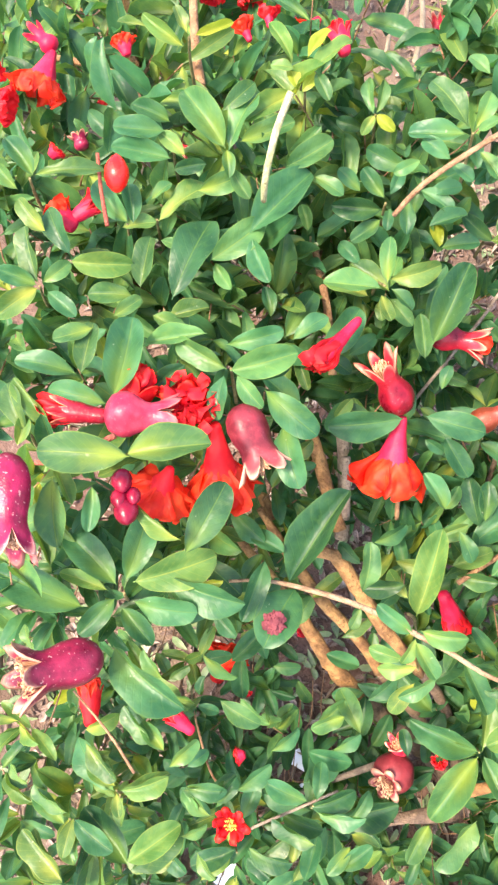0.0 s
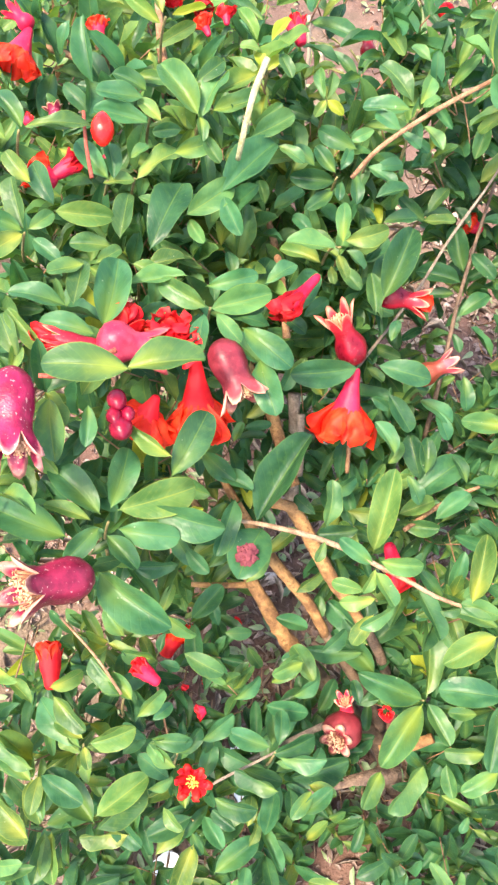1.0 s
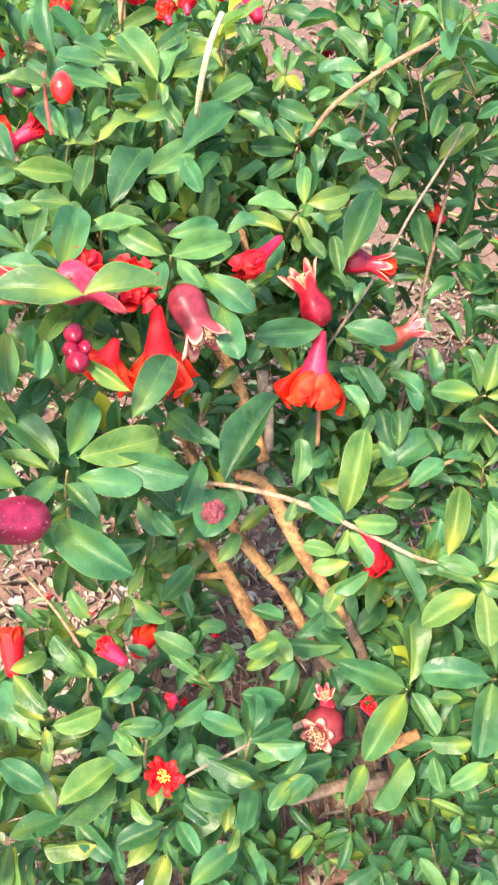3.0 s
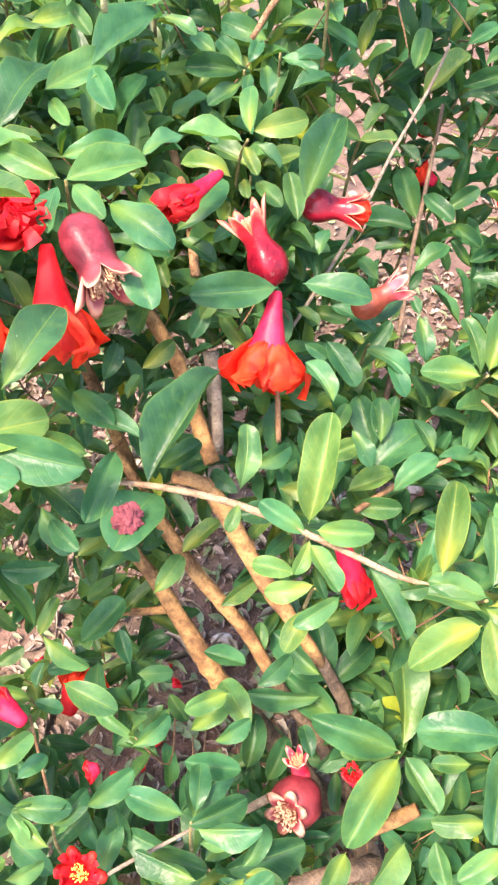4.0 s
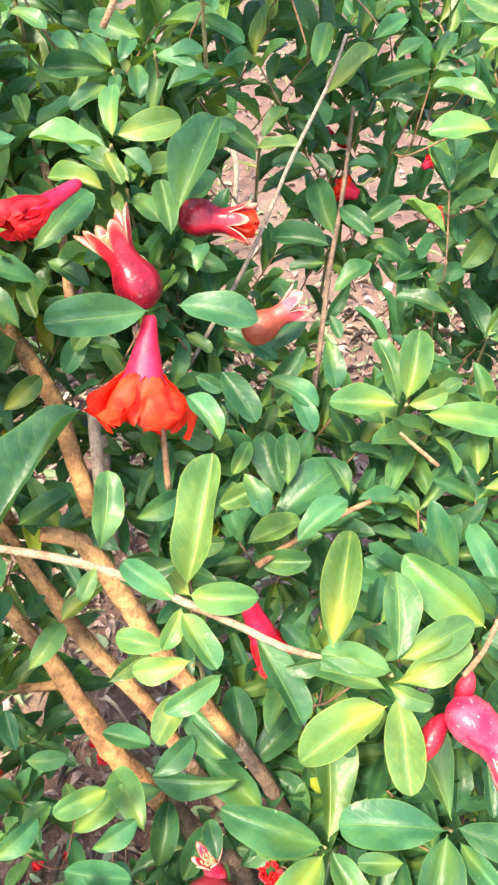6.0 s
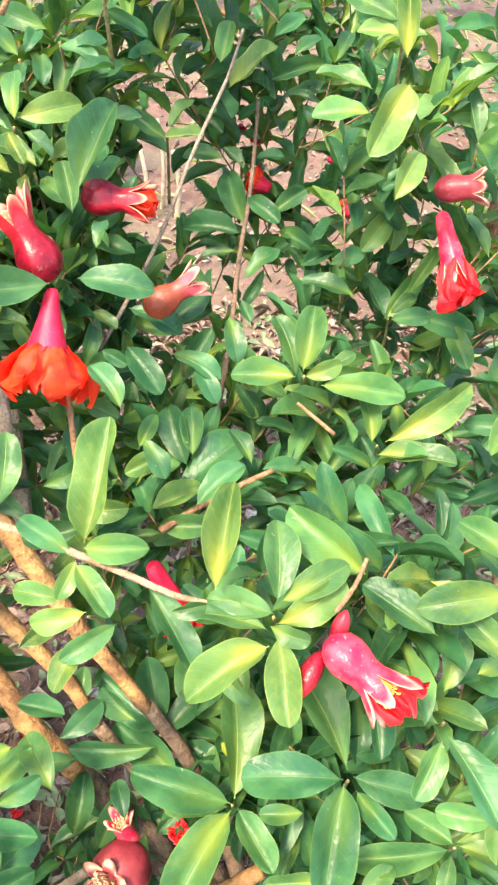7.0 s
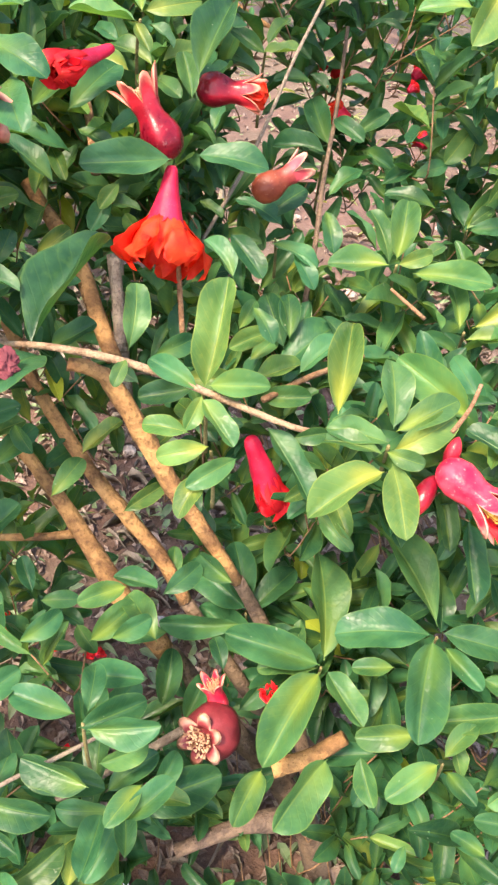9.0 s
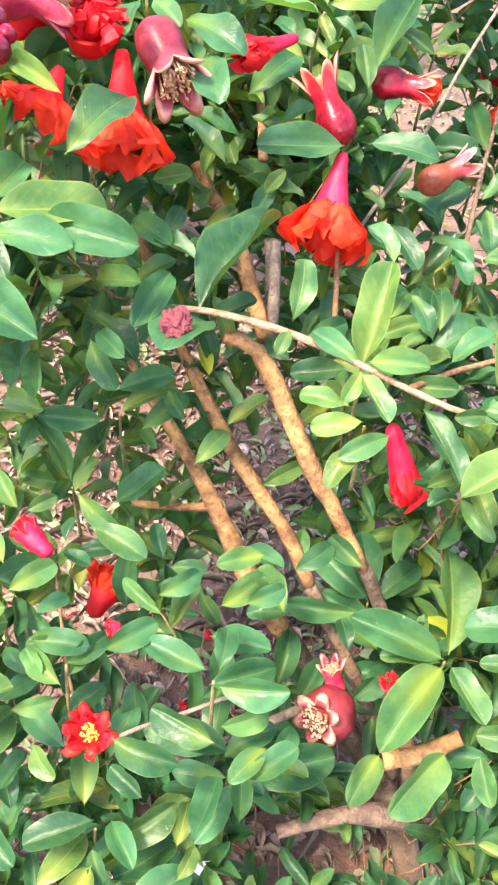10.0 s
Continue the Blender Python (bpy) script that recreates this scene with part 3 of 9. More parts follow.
def sprig(x, y, z, dx, dy, dz, n, size, tone, owner="near"):
    """A short twig ending in a tuft of leaves in crossed pairs."""
    rng = SPRIG_RNG
    d = Vector((dx, dy, dz)).normalized()
    top = Vector((x, y, z))
    length = size * 1.3
    foot = top - d * length - Vector((0, 0, 0.01))
    TWIGS.append((owner, foot, top))
    side = d.cross(Vector((rng.uniform(-1, 1), rng.uniform(-1, 1), 0.3))).normalized()
    up = Vector((0, -0.25, 1))
    for k in range(n):
        along = 1.0 - (k // 2) * 0.24 + rng.uniform(-0.05, 0.05)
        base = foot.lerp(top, along)
        turn = Matrix.Rotation(k * 1.5708 * (2 if k % 2 else 1) + rng.uniform(-0.5, 0.5) + k * 0.6, 3, d)
        out_ = (turn @ side) * rng.uniform(0.7, 1.1) + d * rng.uniform(0.25, 0.9) + Vector((0, 0, -0.15 * (k // 2)))
        L = size * rng.uniform(0.75, 1.2)
        tip = base + out_.normalized() * L
        ax, ay, az, ln = frame_of(base, tip, up, rng.uniform(-35, 35))
        w = L * rng.uniform(0.25, 0.36)
        m = ((ax[0] * w, ay[0] * ln, az[0] * ln * 0.8, base[0]), (ax[1] * w, ay[1] * ln, az[1] * ln * 0.8, base[1]), (ax[2] * w, ay[2] * ln, az[2] * ln * 0.8, base[2]), (0, 0, 0, 1))
        t = tone
        if rng.random() < 0.18:
            t = rng.choice(("mid", "young", "dark"))
        if rng.random() < 0.005:
            t = "yellow"
        HEAPS.setdefault((owner, t), Heap()).add(FILL[rng.randrange(6)] if owner == "near" else SMALL[rng.randrange(3)], m)


def stalk(x, y, high, r):
    ob = new("dry_stalk", mesh_of("dry_stalk", *tube(((x, y, -0.02), (x + 0.006, y, high * 0.5), (x - 0.004, y + 0.01, high)), (r, r * 0.95, r * 0.8), 8, 0.05, int(abs(x) * 999)), STALK))
    return tagged(ob, "pale bare upright stalk rising from the soil", "stalk", "pale stalks")


def scrap(x, y, size, lift=0.0):
    rng = random.Random(int(abs(x) * 9999))
    n = 7
    rim = [(size * rng.uniform(0.5, 1.0) * math.cos(6.2832 * k / n), size * rng.uniform(0.4, 0.8) * math.sin(6.2832 * k / n)) for k in range(n)]
    verts = [(0, 0, 0.004)] + [(a, b, rng.uniform(0, 0.006)) for a, b in rim] + [(0, 0, 0.003)] + [(a, b, -0.001) for a, b in rim]
    faces = [(0, 1 + k, 1 + (k + 1) % n) for k in range(n)] + [(n + 1, n + 2 + (k + 1) % n, n + 2 + k) for k in range(n)] + [(1 + k, n + 2 + k, n + 2 + (k + 1) % n, 1 + (k + 1) % n) for k in range(n)]
    ob = new("paper_scrap", mesh_of("paper_scrap", verts, faces, [(0.5, 0.2)] * len(verts), PAPER, False))
    ob.location = (x, y, ground_height(x, y) + 0.006 + lift)
    return tagged(ob, "crumpled white paper scrap lying under the leaves", "paper scrap", "white scraps")


def fallen_petal(x, y, turn):
    ob = new("fallen_petal", PETALS["crimson"][turn % 4])
    ob.matrix_basis = Matrix.Translation((x, y, ground_height(x, y) + 0.004)) @ Matrix.Rotation(radians(turn), 4, 'Z') @ Matrix.Diagonal((0.009, 0.009, 0.008, 1))
    return tagged(ob, "crimson petal fallen on the brown soil", "petal", "fallen petals")


# flowers, buds and young fruits of the near shrub
flower("fruit", -0.064, 0.310, 0.465, -0.087, 0.326, 0.503, 0.0108, skin=FRUIT, label="glossy crimson young fruit with a pale-tipped crown")
flower("bell", -0.064, 0.308, 0.462, -0.069, 0.274, 0.416, 0.0070, skin=PINK, skirt=0.0222, label="drooping pink-red flower with a scarlet frilled skirt")
flower("fruit", -0.053, 0.355, 0.488, -0.014, 0.348, 0.488, 0.0089, skin=FRUIT, tuft=4, label="dark crimson young fruit lying sideways")
flower("fruit", -0.020, 0.316, 0.445, 0.012, 0.326, 0.463, 0.0082, skin=FRUIT_RUST, label="brownish pink young fruit with splayed pale crown")
flower("trumpet", -0.097, 0.346, 0.508, -0.122, 0.308, 0.505, 0.0045, petal="crimson", skin=PINK, skirt=0.0068)
flower("open", -0.160, 0.266, 0.525, -0.138, 0.234, 0.504, 0.0112, skin=FRUIT_BROWN, label="dull rose fruit with an open crown of cream points")
flower("bell", -0.172, 0.260, 0.514, -0.166, 0.233, 0.464, 0.0072, petal="scarlet", skin=PETAL_RED, skirt=0.0195, label="large scarlet flower with crumpled petals")
flower("bell", -0.192, 0.231, 0.512, -0.201, 0.220, 0.491, 0.0052, petal="scarlet", skin=PETAL_RED, skirt=0.0190, label="scarlet flower behind a cluster of buds")
flower("fruit", -0.227, 0.246, 0.539, -0.186, 0.250, 0.530, 0.0122, skin=ROSE, label="rose pink young fruit, smooth")
flower("trumpet", -0.223, 0.257, 0.517, -0.211, 0.279, 0.534, 0.0100, petal="crimson", skin=PETAL_RED)
flower("rose", -0.190, 0.270, 0.509, -0.187, 0.261, 0.531, 0.0140, petal="crimson", skin=PETAL_RED, label="tightly ruffled crimson flower", skirt=0.0150)
flower("trumpet", -0.225, 0.246, 0.534, -0.264, 0.248, 0.534, 0.0062, petal="crimson", skin=FRUIT)
flower("open", -0.263, 0.207, 0.557, -0.253, 0.153, 0.542, 0.0112, skin=FRUIT_MAGENTA, label="hanging magenta young fruit with ragged stamens")
flower("open", -0.218, 0.137, 0.468, -0.258, 0.112, 0.490, 0.0126, skin=FRUIT_DARK, label="wine-red speckled young fruit with a cream crown")
flower("bud", -0.213, 0.217, 0.531, -0.209, 0.203, 0.535, 0.0055, skin=BERRY)
flower("bud", -0.213, 0.208, 0.527, -0.210, 0.196, 0.531, 0.0046, skin=BERRY)
flower("bud", -0.206, 0.209, 0.528, -0.203, 0.199, 0.531, 0.0040, skin=BERRY)
flower("bud", -0.210, 0.205, 0.523, -0.205, 0.189, 0.528, 0.0066, skin=BERRY)
flower("trumpet", -0.259, 0.127, 0.287, -0.266, 0.160, 0.294, 0.0078, petal="scarlet", skin=PETAL_RED, label="upright scarlet flower above the soil")
flower("poppy", -0.184, 0.191, 0.191, -0.174, 0.219, 0.202, 0.0092, petal="scarlet", skin=PETAL_RED, skirt=0.0195)
flower("trumpet", -0.181, 0.128, 0.315, -0.200, 0.139, 0.322, 0.0058, petal="crimson", skin=PINK, skirt=0.0076)
flower("face", -0.151, 0.083, 0.232, -0.152, 0.077, 0.251, 0.0072, skin=PETAL_RED, petal="crimson", label="open crimson flower with a yellow heart", skirt=0.0125)
flower("ball", -0.024, 0.145, 0.197, -0.041, 0.120, 0.218, 0.0158, skin=FRUIT_BROWN, label="round dark red fruit with a star-shaped cream crown")
flower("open", -0.025, 0.148, 0.203, -0.034, 0.156, 0.228, 0.0058, skin=PINK_PALE)
flower("trumpet", 0.005, 0.142, 0.218, -0.000, 0.144, 0.233, 0.0046, petal="crimson")
flower("trumpet", -0.016, 0.242, 0.335, 0.003, 0.229, 0.290, 0.0074, petal="crimson", skin=PINK, label="narrow pink-red flower hanging among leaves", skirt=0.0100)
flower("split", 0.059, 0.147, 0.403, 0.088, 0.119, 0.394, 0.0090, petal="crimson", skin=PINK_PALE, label="bright pink flower, split open round yellow stamens", skirt=0.0112)
flower("bud", 0.062, 0.147, 0.401, 0.066, 0.153, 0.414, 0.0036, skin=FRUIT)
flower("bud", 0.057, 0.144, 0.399, 0.046, 0.129, 0.388, 0.0045, skin=FRUIT)
flower("wilt", -0.130, 0.179, 0.423, -0.129, 0.175, 0.428, 0.0078, skin=WILT, label="wilted dull red flower stuck to a leaf")
flower("open", 0.124, 0.343, 0.503, 0.150, 0.335, 0.510, 0.0069, skin=FRUIT_BROWN)
flower("trumpet", 0.136, 0.360, 0.483, 0.146, 0.322, 0.450, 0.0065, petal="crimson", skin=PINK_PALE, skirt=0.0106)
flower("bud", -0.238, 0.363, 0.579, -0.240, 0.380, 0.591, 0.0069, skin=BUD_RED, label="plain scarlet bud")
flower("bell", -0.304, 0.480, 0.580, -0.314, 0.453, 0.562, 0.0060, petal="scarlet", skirt=0.0158)
flower("fruit", -0.303, 0.481, 0.580, -0.320, 0.491, 0.587, 0.0060, skin=PINK)
flower("bell", -0.349, 0.455, 0.563, -0.326, 0.451, 0.559, 0.0053, petal="crimson", skirt=0.0098)
flower("bell", -0.350, 0.466, 0.570, -0.336, 0.471, 0.573, 0.0045, petal="crimson", skirt=0.0075)
flower("open", -0.281, 0.432, 0.545, -0.285, 0.441, 0.551, 0.0049, skin=FRUIT_DARK)
flower("poppy", -0.302, 0.427, 0.542, -0.297, 0.432, 0.545, 0.0045, petal="crimson", skirt=0.0075)
flower("poppy", -0.271, 0.368, 0.543, -0.286, 0.375, 0.549, 0.0070, petal="scarlet", skirt=0.0133)
flower("trumpet", -0.278, 0.370, 0.543, -0.257, 0.385, 0.552, 0.0049, petal="crimson", skin=PINK)
flower("bell", -0.220, 0.579, 0.573, -0.214, 0.564, 0.563, 0.0042, petal="crimson", skirt=0.0084)
flower("bell", -0.197, 0.595, 0.558, -0.193, 0.581, 0.549, 0.0044, petal="crimson", skirt=0.0078)
flower("poppy", -0.185, 0.522, 0.564, -0.192, 0.532, 0.571, 0.0032, petal="scarlet", skirt=0.0097)
flower("poppy", -0.173, 0.530, 0.569, -0.175, 0.540, 0.576, 0.0032, petal="crimson", skirt=0.0089)
flower("bell", -0.159, 0.662, 0.546, -0.156, 0.643, 0.534, 0.0047, petal="scarlet", skirt=0.0089)
flower("trumpet", -0.121, 0.473, 0.592, -0.128, 0.488, 0.602, 0.0059, petal="crimson", skin=PINK, skirt=0.0096)
flower("poppy", -0.256, 0.478, 0.580, -0.260, 0.487, 0.586, 0.0045, petal="scarlet", skirt=0.0083)
flower("fruit", -0.057, 0.591, 0.521, -0.060, 0.611, 0.535, 0.0064, skin=FRUIT)
flower("bud", -0.013, 0.540, 0.595, -0.023, 0.533, 0.591, 0.0055, skin=PETAL_RED)
flower("open", -0.276, 0.548, 0.577, -0.278, 0.560, 0.584, 0.0073, skin=FRUIT_BROWN)
flower("poppy", 0.058, 0.503, 0.427, 0.044, 0.509, 0.431, 0.0061, petal="scarlet", skirt=0.0102)
flower("poppy", 0.117, 0.491, 0.415, 0.112, 0.499, 0.420, 0.0066, petal="scarlet", skirt=0.0110)
flower("poppy", 0.049, 0.545, 0.457, 0.052, 0.537, 0.448, 0.0036, petal="crimson", skirt=0.0060)
flower("poppy", 0.037, 0.545, 0.456, 0.038, 0.541, 0.452, 0.0028, petal="crimson", skirt=0.0044)
flower("poppy", 0.095, 0.494, 0.452, 0.101, 0.497, 0.456, 0.0030, petal="crimson", skirt=0.0052)
flower("poppy", 0.100, 0.507, 0.458, 0.107, 0.511, 0.463, 0.0047, petal="scarlet", skirt=0.0086)
flower("poppy", -0.146, 0.125, 0.271, -0.152, 0.123, 0.269, 0.0045, petal="crimson", skirt=0.0081)
flower("poppy", -0.119, 0.273, 0.075, -0.116, 0.275, 0.078, 0.0027, petal="crimson", skirt=0.0045)
# leaves at the front of the near shrub, tuft by tuft
leaf(-0.286, 0.367, 0.583, -0.303, 0.382, 0.595, 0.0119, 21, "dark", 5)
leaf(-0.295, 0.361, 0.578, -0.309, 0.373, 0.586, 0.0094, -11, "mid", 5)
leaf(-0.283, 0.364, 0.587, -0.246, 0.373, 0.585, 0.0093, -11, "mid", 3)
leaf(-0.285, 0.367, 0.584, -0.258, 0.374, 0.581, 0.0076, -13, "mid", 3)
leaf(-0.281, 0.350, 0.557, -0.298, 0.364, 0.568, 0.0113, -16, "young", 0)
leaf(-0.282, 0.324, 0.544, -0.293, 0.351, 0.560, 0.0149, -26, "mid", 0)
leaf(-0.283, 0.324, 0.543, -0.289, 0.348, 0.551, 0.0072, -16, "young", 2)
leaf(-0.280, 0.325, 0.543, -0.267, 0.340, 0.545, 0.0097, 14, "mid", 1)
leaf(-0.283, 0.323, 0.543, -0.305, 0.325, 0.552, 0.0113, -2, "dark", 2)
leaf(-0.282, 0.321, 0.543, -0.302, 0.299, 0.541, 0.0135, -10, "young", 0)
leaf(-0.266, 0.338, 0.548, -0.231, 0.345, 0.541, 0.0150, 12, "young", 5)
leaf(-0.267, 0.343, 0.548, -0.283, 0.366, 0.560, 0.0139, -7, "dark", 3)
leaf(-0.278, 0.323, 0.538, -0.260, 0.312, 0.531, 0.0104, -15, "dark", 0)
leaf(-0.207, 0.330, 0.531, -0.191, 0.382, 0.543, 0.0241, -4, "dark", 3)
leaf(-0.187, 0.351, 0.543, -0.159, 0.377, 0.550, 0.0172, 11, "mid", 0)
leaf(-0.226, 0.334, 0.534, -0.224, 0.364, 0.545, 0.0145, -14, "mid", 0)
leaf(-0.218, 0.362, 0.545, -0.199, 0.360, 0.540, 0.0080, -4, "mid", 4)
leaf(-0.240, 0.363, 0.552, -0.221, 0.370, 0.551, 0.0097, -20, "young", 4)
leaf(-0.220, 0.371, 0.551, -0.192, 0.399, 0.555, 0.0147, -24, "young", 3)
leaf(-0.185, 0.355, 0.537, -0.174, 0.342, 0.530, 0.0087, 13, "mid", 2)
leaf(-0.231, 0.332, 0.529, -0.257, 0.329, 0.531, 0.0124, 8, "mid", 0)
leaf(-0.208, 0.321, 0.526, -0.185, 0.329, 0.528, 0.0115, -21, "young", 5)
leaf(-0.217, 0.320, 0.528, -0.197, 0.314, 0.522, 0.0102, -16, "mid", 5)
leaf(-0.239, 0.316, 0.529, -0.225, 0.330, 0.530, 0.0092, -1, "mid", 0)
leaf(-0.184, 0.406, 0.577, -0.211, 0.433, 0.593, 0.0187, 3, "mid", 5)
leaf(-0.182, 0.407, 0.575, -0.169, 0.439, 0.589, 0.0157, -24, "mid", 3)
leaf(-0.188, 0.425, 0.587, -0.171, 0.442, 0.594, 0.0112, 10, "mid", 1)
leaf(-0.215, 0.399, 0.573, -0.249, 0.398, 0.580, 0.0137, 1, "dark", 2)
leaf(-0.219, 0.410, 0.583, -0.248, 0.405, 0.588, 0.0134, 3, "dark", 4)
leaf(-0.218, 0.419, 0.582, -0.240, 0.422, 0.590, 0.0110, 5, "dark", 5)
leaf(-0.207, 0.402, 0.573, -0.223, 0.412, 0.580, 0.0095, -1, "young", 1)
leaf(-0.183, 0.405, 0.577, -0.180, 0.391, 0.569, 0.0077, -15, "mid", 5)
leaf(-0.180, 0.400, 0.567, -0.168, 0.388, 0.557, 0.0093, 5, "mid", 2)
leaf(-0.194, 0.399, 0.571, -0.212, 0.393, 0.571, 0.0091, -22, "dark", 2)
leaf(-0.236, 0.364, 0.555, -0.258, 0.382, 0.567, 0.0137, -3, "dark", 4)
leaf(-0.233, 0.364, 0.555, -0.239, 0.385, 0.565, 0.0112, 23, "dark", 5)
leaf(-0.224, 0.378, 0.561, -0.214, 0.389, 0.564, 0.0072, -15, "mid", 4)
leaf(-0.166, 0.369, 0.549, -0.134, 0.407, 0.562, 0.0227, -6, "dark", 5)
leaf(-0.164, 0.363, 0.551, -0.151, 0.341, 0.540, 0.0126, 17, "dark", 2)
leaf(-0.176, 0.411, 0.578, -0.146, 0.427, 0.581, 0.0124, 0, "mid", 2)
leaf(-0.149, 0.405, 0.567, -0.123, 0.422, 0.574, 0.0142, 2, "mid", 2)
leaf(-0.132, 0.403, 0.563, -0.114, 0.395, 0.558, 0.0097, -16, "mid", 1)
leaf(-0.198, 0.386, 0.562, -0.174, 0.400, 0.563, 0.0130, 18, "mid", 0)
leaf(-0.158, 0.408, 0.571, -0.163, 0.421, 0.579, 0.0079, 23, "dark", 4)
leaf(-0.151, 0.452, 0.604, -0.165, 0.465, 0.616, 0.0086, 9, "young", 5)
leaf(-0.148, 0.445, 0.602, -0.162, 0.444, 0.604, 0.0070, 11, "young", 3)
leaf(-0.142, 0.454, 0.603, -0.130, 0.468, 0.611, 0.0077, -15, "yellow", 5)
leaf(-0.140, 0.448, 0.599, -0.118, 0.469, 0.605, 0.0097, -16, "young", 0)
leaf(-0.145, 0.438, 0.593, -0.152, 0.451, 0.598, 0.0075, 4, "yellow", 1)
leaf(-0.143, 0.436, 0.594, -0.136, 0.445, 0.600, 0.0066, 16, "yellow", 4)
leaf(-0.136, 0.443, 0.602, -0.127, 0.429, 0.595, 0.0084, -3, "mid", 0)
leaf(-0.212, 0.448, 0.610, -0.236, 0.458, 0.622, 0.0089, -19, "young", 5)
leaf(-0.236, 0.459, 0.614, -0.252, 0.459, 0.616, 0.0052, 13, "young", 2)
leaf(-0.206, 0.453, 0.614, -0.185, 0.462, 0.617, 0.0057, 11, "yellow", 2)
leaf(-0.212, 0.459, 0.611, -0.220, 0.470, 0.620, 0.0079, 26, "young", 4)
leaf(-0.050, 0.414, 0.595, -0.072, 0.436, 0.606, 0.0148, 12, "mid", 3)
leaf(-0.046, 0.414, 0.595, -0.039, 0.433, 0.603, 0.0102, 12, "mid", 0)
leaf(-0.045, 0.411, 0.595, -0.034, 0.417, 0.599, 0.0065, -20, "mid", 2)
leaf(-0.051, 0.411, 0.593, -0.082, 0.411, 0.591, 0.0130, 14, "dark", 4)
leaf(-0.058, 0.396, 0.588, -0.074, 0.406, 0.592, 0.0094, -8, "dark", 3)
leaf(-0.042, 0.406, 0.586, -0.030, 0.390, 0.581, 0.0096, -16, "mid", 4)
leaf(-0.074, 0.395, 0.587, -0.088, 0.388, 0.583, 0.0075, -10, "mid", 3)
leaf(-0.058, 0.392, 0.589, -0.045, 0.385, 0.584, 0.0074, -8, "dark", 1)
leaf(-0.041, 0.440, 0.609, -0.053, 0.450, 0.612, 0.0077, 2, "mid", 1)
leaf(-0.101, 0.460, 0.563, -0.106, 0.480, 0.573, 0.0083, -26, "mid", 3)
leaf(-0.099, 0.462, 0.562, -0.096, 0.481, 0.571, 0.0076, 24, "mid", 0)
leaf(-0.100, 0.459, 0.563, -0.107, 0.449, 0.556, 0.0070, -8, "young", 2)
leaf(-0.099, 0.461, 0.562, -0.087, 0.454, 0.556, 0.0075, 12, "yellow", 5)
leaf(-0.089, 0.420, 0.534, -0.104, 0.436, 0.542, 0.0108, -8, "dark", 4)
leaf(-0.075, 0.436, 0.543, -0.103, 0.447, 0.548, 0.0137, -25, "dark", 3)
leaf(-0.068, 0.424, 0.539, -0.047, 0.412, 0.534, 0.0113, -18, "dark", 0)
leaf(-0.090, 0.408, 0.536, -0.121, 0.409, 0.536, 0.0137, -20, "dark", 5)
leaf(-0.090, 0.406, 0.530, -0.107, 0.394, 0.522, 0.0104, 1, "dark", 4)
leaf(-0.085, 0.413, 0.533, -0.086, 0.400, 0.527, 0.0067, 4, "dark", 3)
leaf(-0.076, 0.419, 0.536, -0.074, 0.398, 0.527, 0.0097, -8, "dark", 3)
leaf(-0.086, 0.422, 0.535, -0.080, 0.437, 0.543, 0.0085, 18, "dark", 3)
leaf(-0.104, 0.420, 0.538, -0.119, 0.431, 0.545, 0.0094, -7, "dark", 1)
leaf(-0.063, 0.422, 0.539, -0.043, 0.427, 0.541, 0.0096, -5, "dark", 4)
leaf(-0.061, 0.404, 0.529, -0.038, 0.412, 0.533, 0.0113, -22, "dark", 5)
leaf(-0.079, 0.384, 0.490, -0.106, 0.399, 0.496, 0.0141, 16, "mid", 0)
leaf(-0.074, 0.389, 0.491, -0.051, 0.397, 0.496, 0.0115, -1, "young", 5)
leaf(-0.092, 0.381, 0.487, -0.122, 0.390, 0.488, 0.0128, 13, "young", 5)
leaf(-0.079, 0.389, 0.487, -0.075, 0.410, 0.494, 0.0103, -8, "mid", 5)
leaf(-0.078, 0.384, 0.483, -0.062, 0.367, 0.478, 0.0111, 0, "mid", 1)
leaf(-0.085, 0.378, 0.488, -0.082, 0.365, 0.483, 0.0067, 16, "young", 3)
leaf(-0.053, 0.371, 0.475, -0.034, 0.399, 0.488, 0.0161, -19, "dark", 5)
leaf(-0.129, 0.409, 0.507, -0.108, 0.423, 0.514, 0.0120, -21, "dark", 2)
leaf(-0.136, 0.408, 0.505, -0.151, 0.404, 0.503, 0.0078, 15, "young", 2)
leaf(-0.135, 0.415, 0.506, -0.141, 0.430, 0.514, 0.0085, 10, "mid", 5)
leaf(-0.143, 0.352, 0.474, -0.127, 0.384, 0.483, 0.0162, 9, "dark", 4)
leaf(-0.153, 0.360, 0.484, -0.159, 0.378, 0.492, 0.0096, 22, "dark", 2)
leaf(-0.099, 0.398, 0.497, -0.114, 0.411, 0.502, 0.0099, -3, "dark", 3)
leaf(-0.060, 0.388, 0.485, -0.044, 0.406, 0.494, 0.0118, 15, "dark", 2)
leaf(-0.049, 0.412, 0.503, -0.025, 0.416, 0.506, 0.0114, -19, "dark", 4)
leaf(-0.225, 0.257, 0.537, -0.222, 0.303, 0.547, 0.0210, 4, "dark", 2)
leaf(-0.242, 0.263, 0.547, -0.240, 0.291, 0.555, 0.0130, -2, "mid", 0)
leaf(-0.246, 0.266, 0.542, -0.278, 0.265, 0.551, 0.0132, 24, "dark", 1)
leaf(-0.229, 0.254, 0.534, -0.261, 0.258, 0.537, 0.0144, 5, "dark", 1)
leaf(-0.255, 0.237, 0.533, -0.278, 0.258, 0.545, 0.0096, -11, "young", 2)
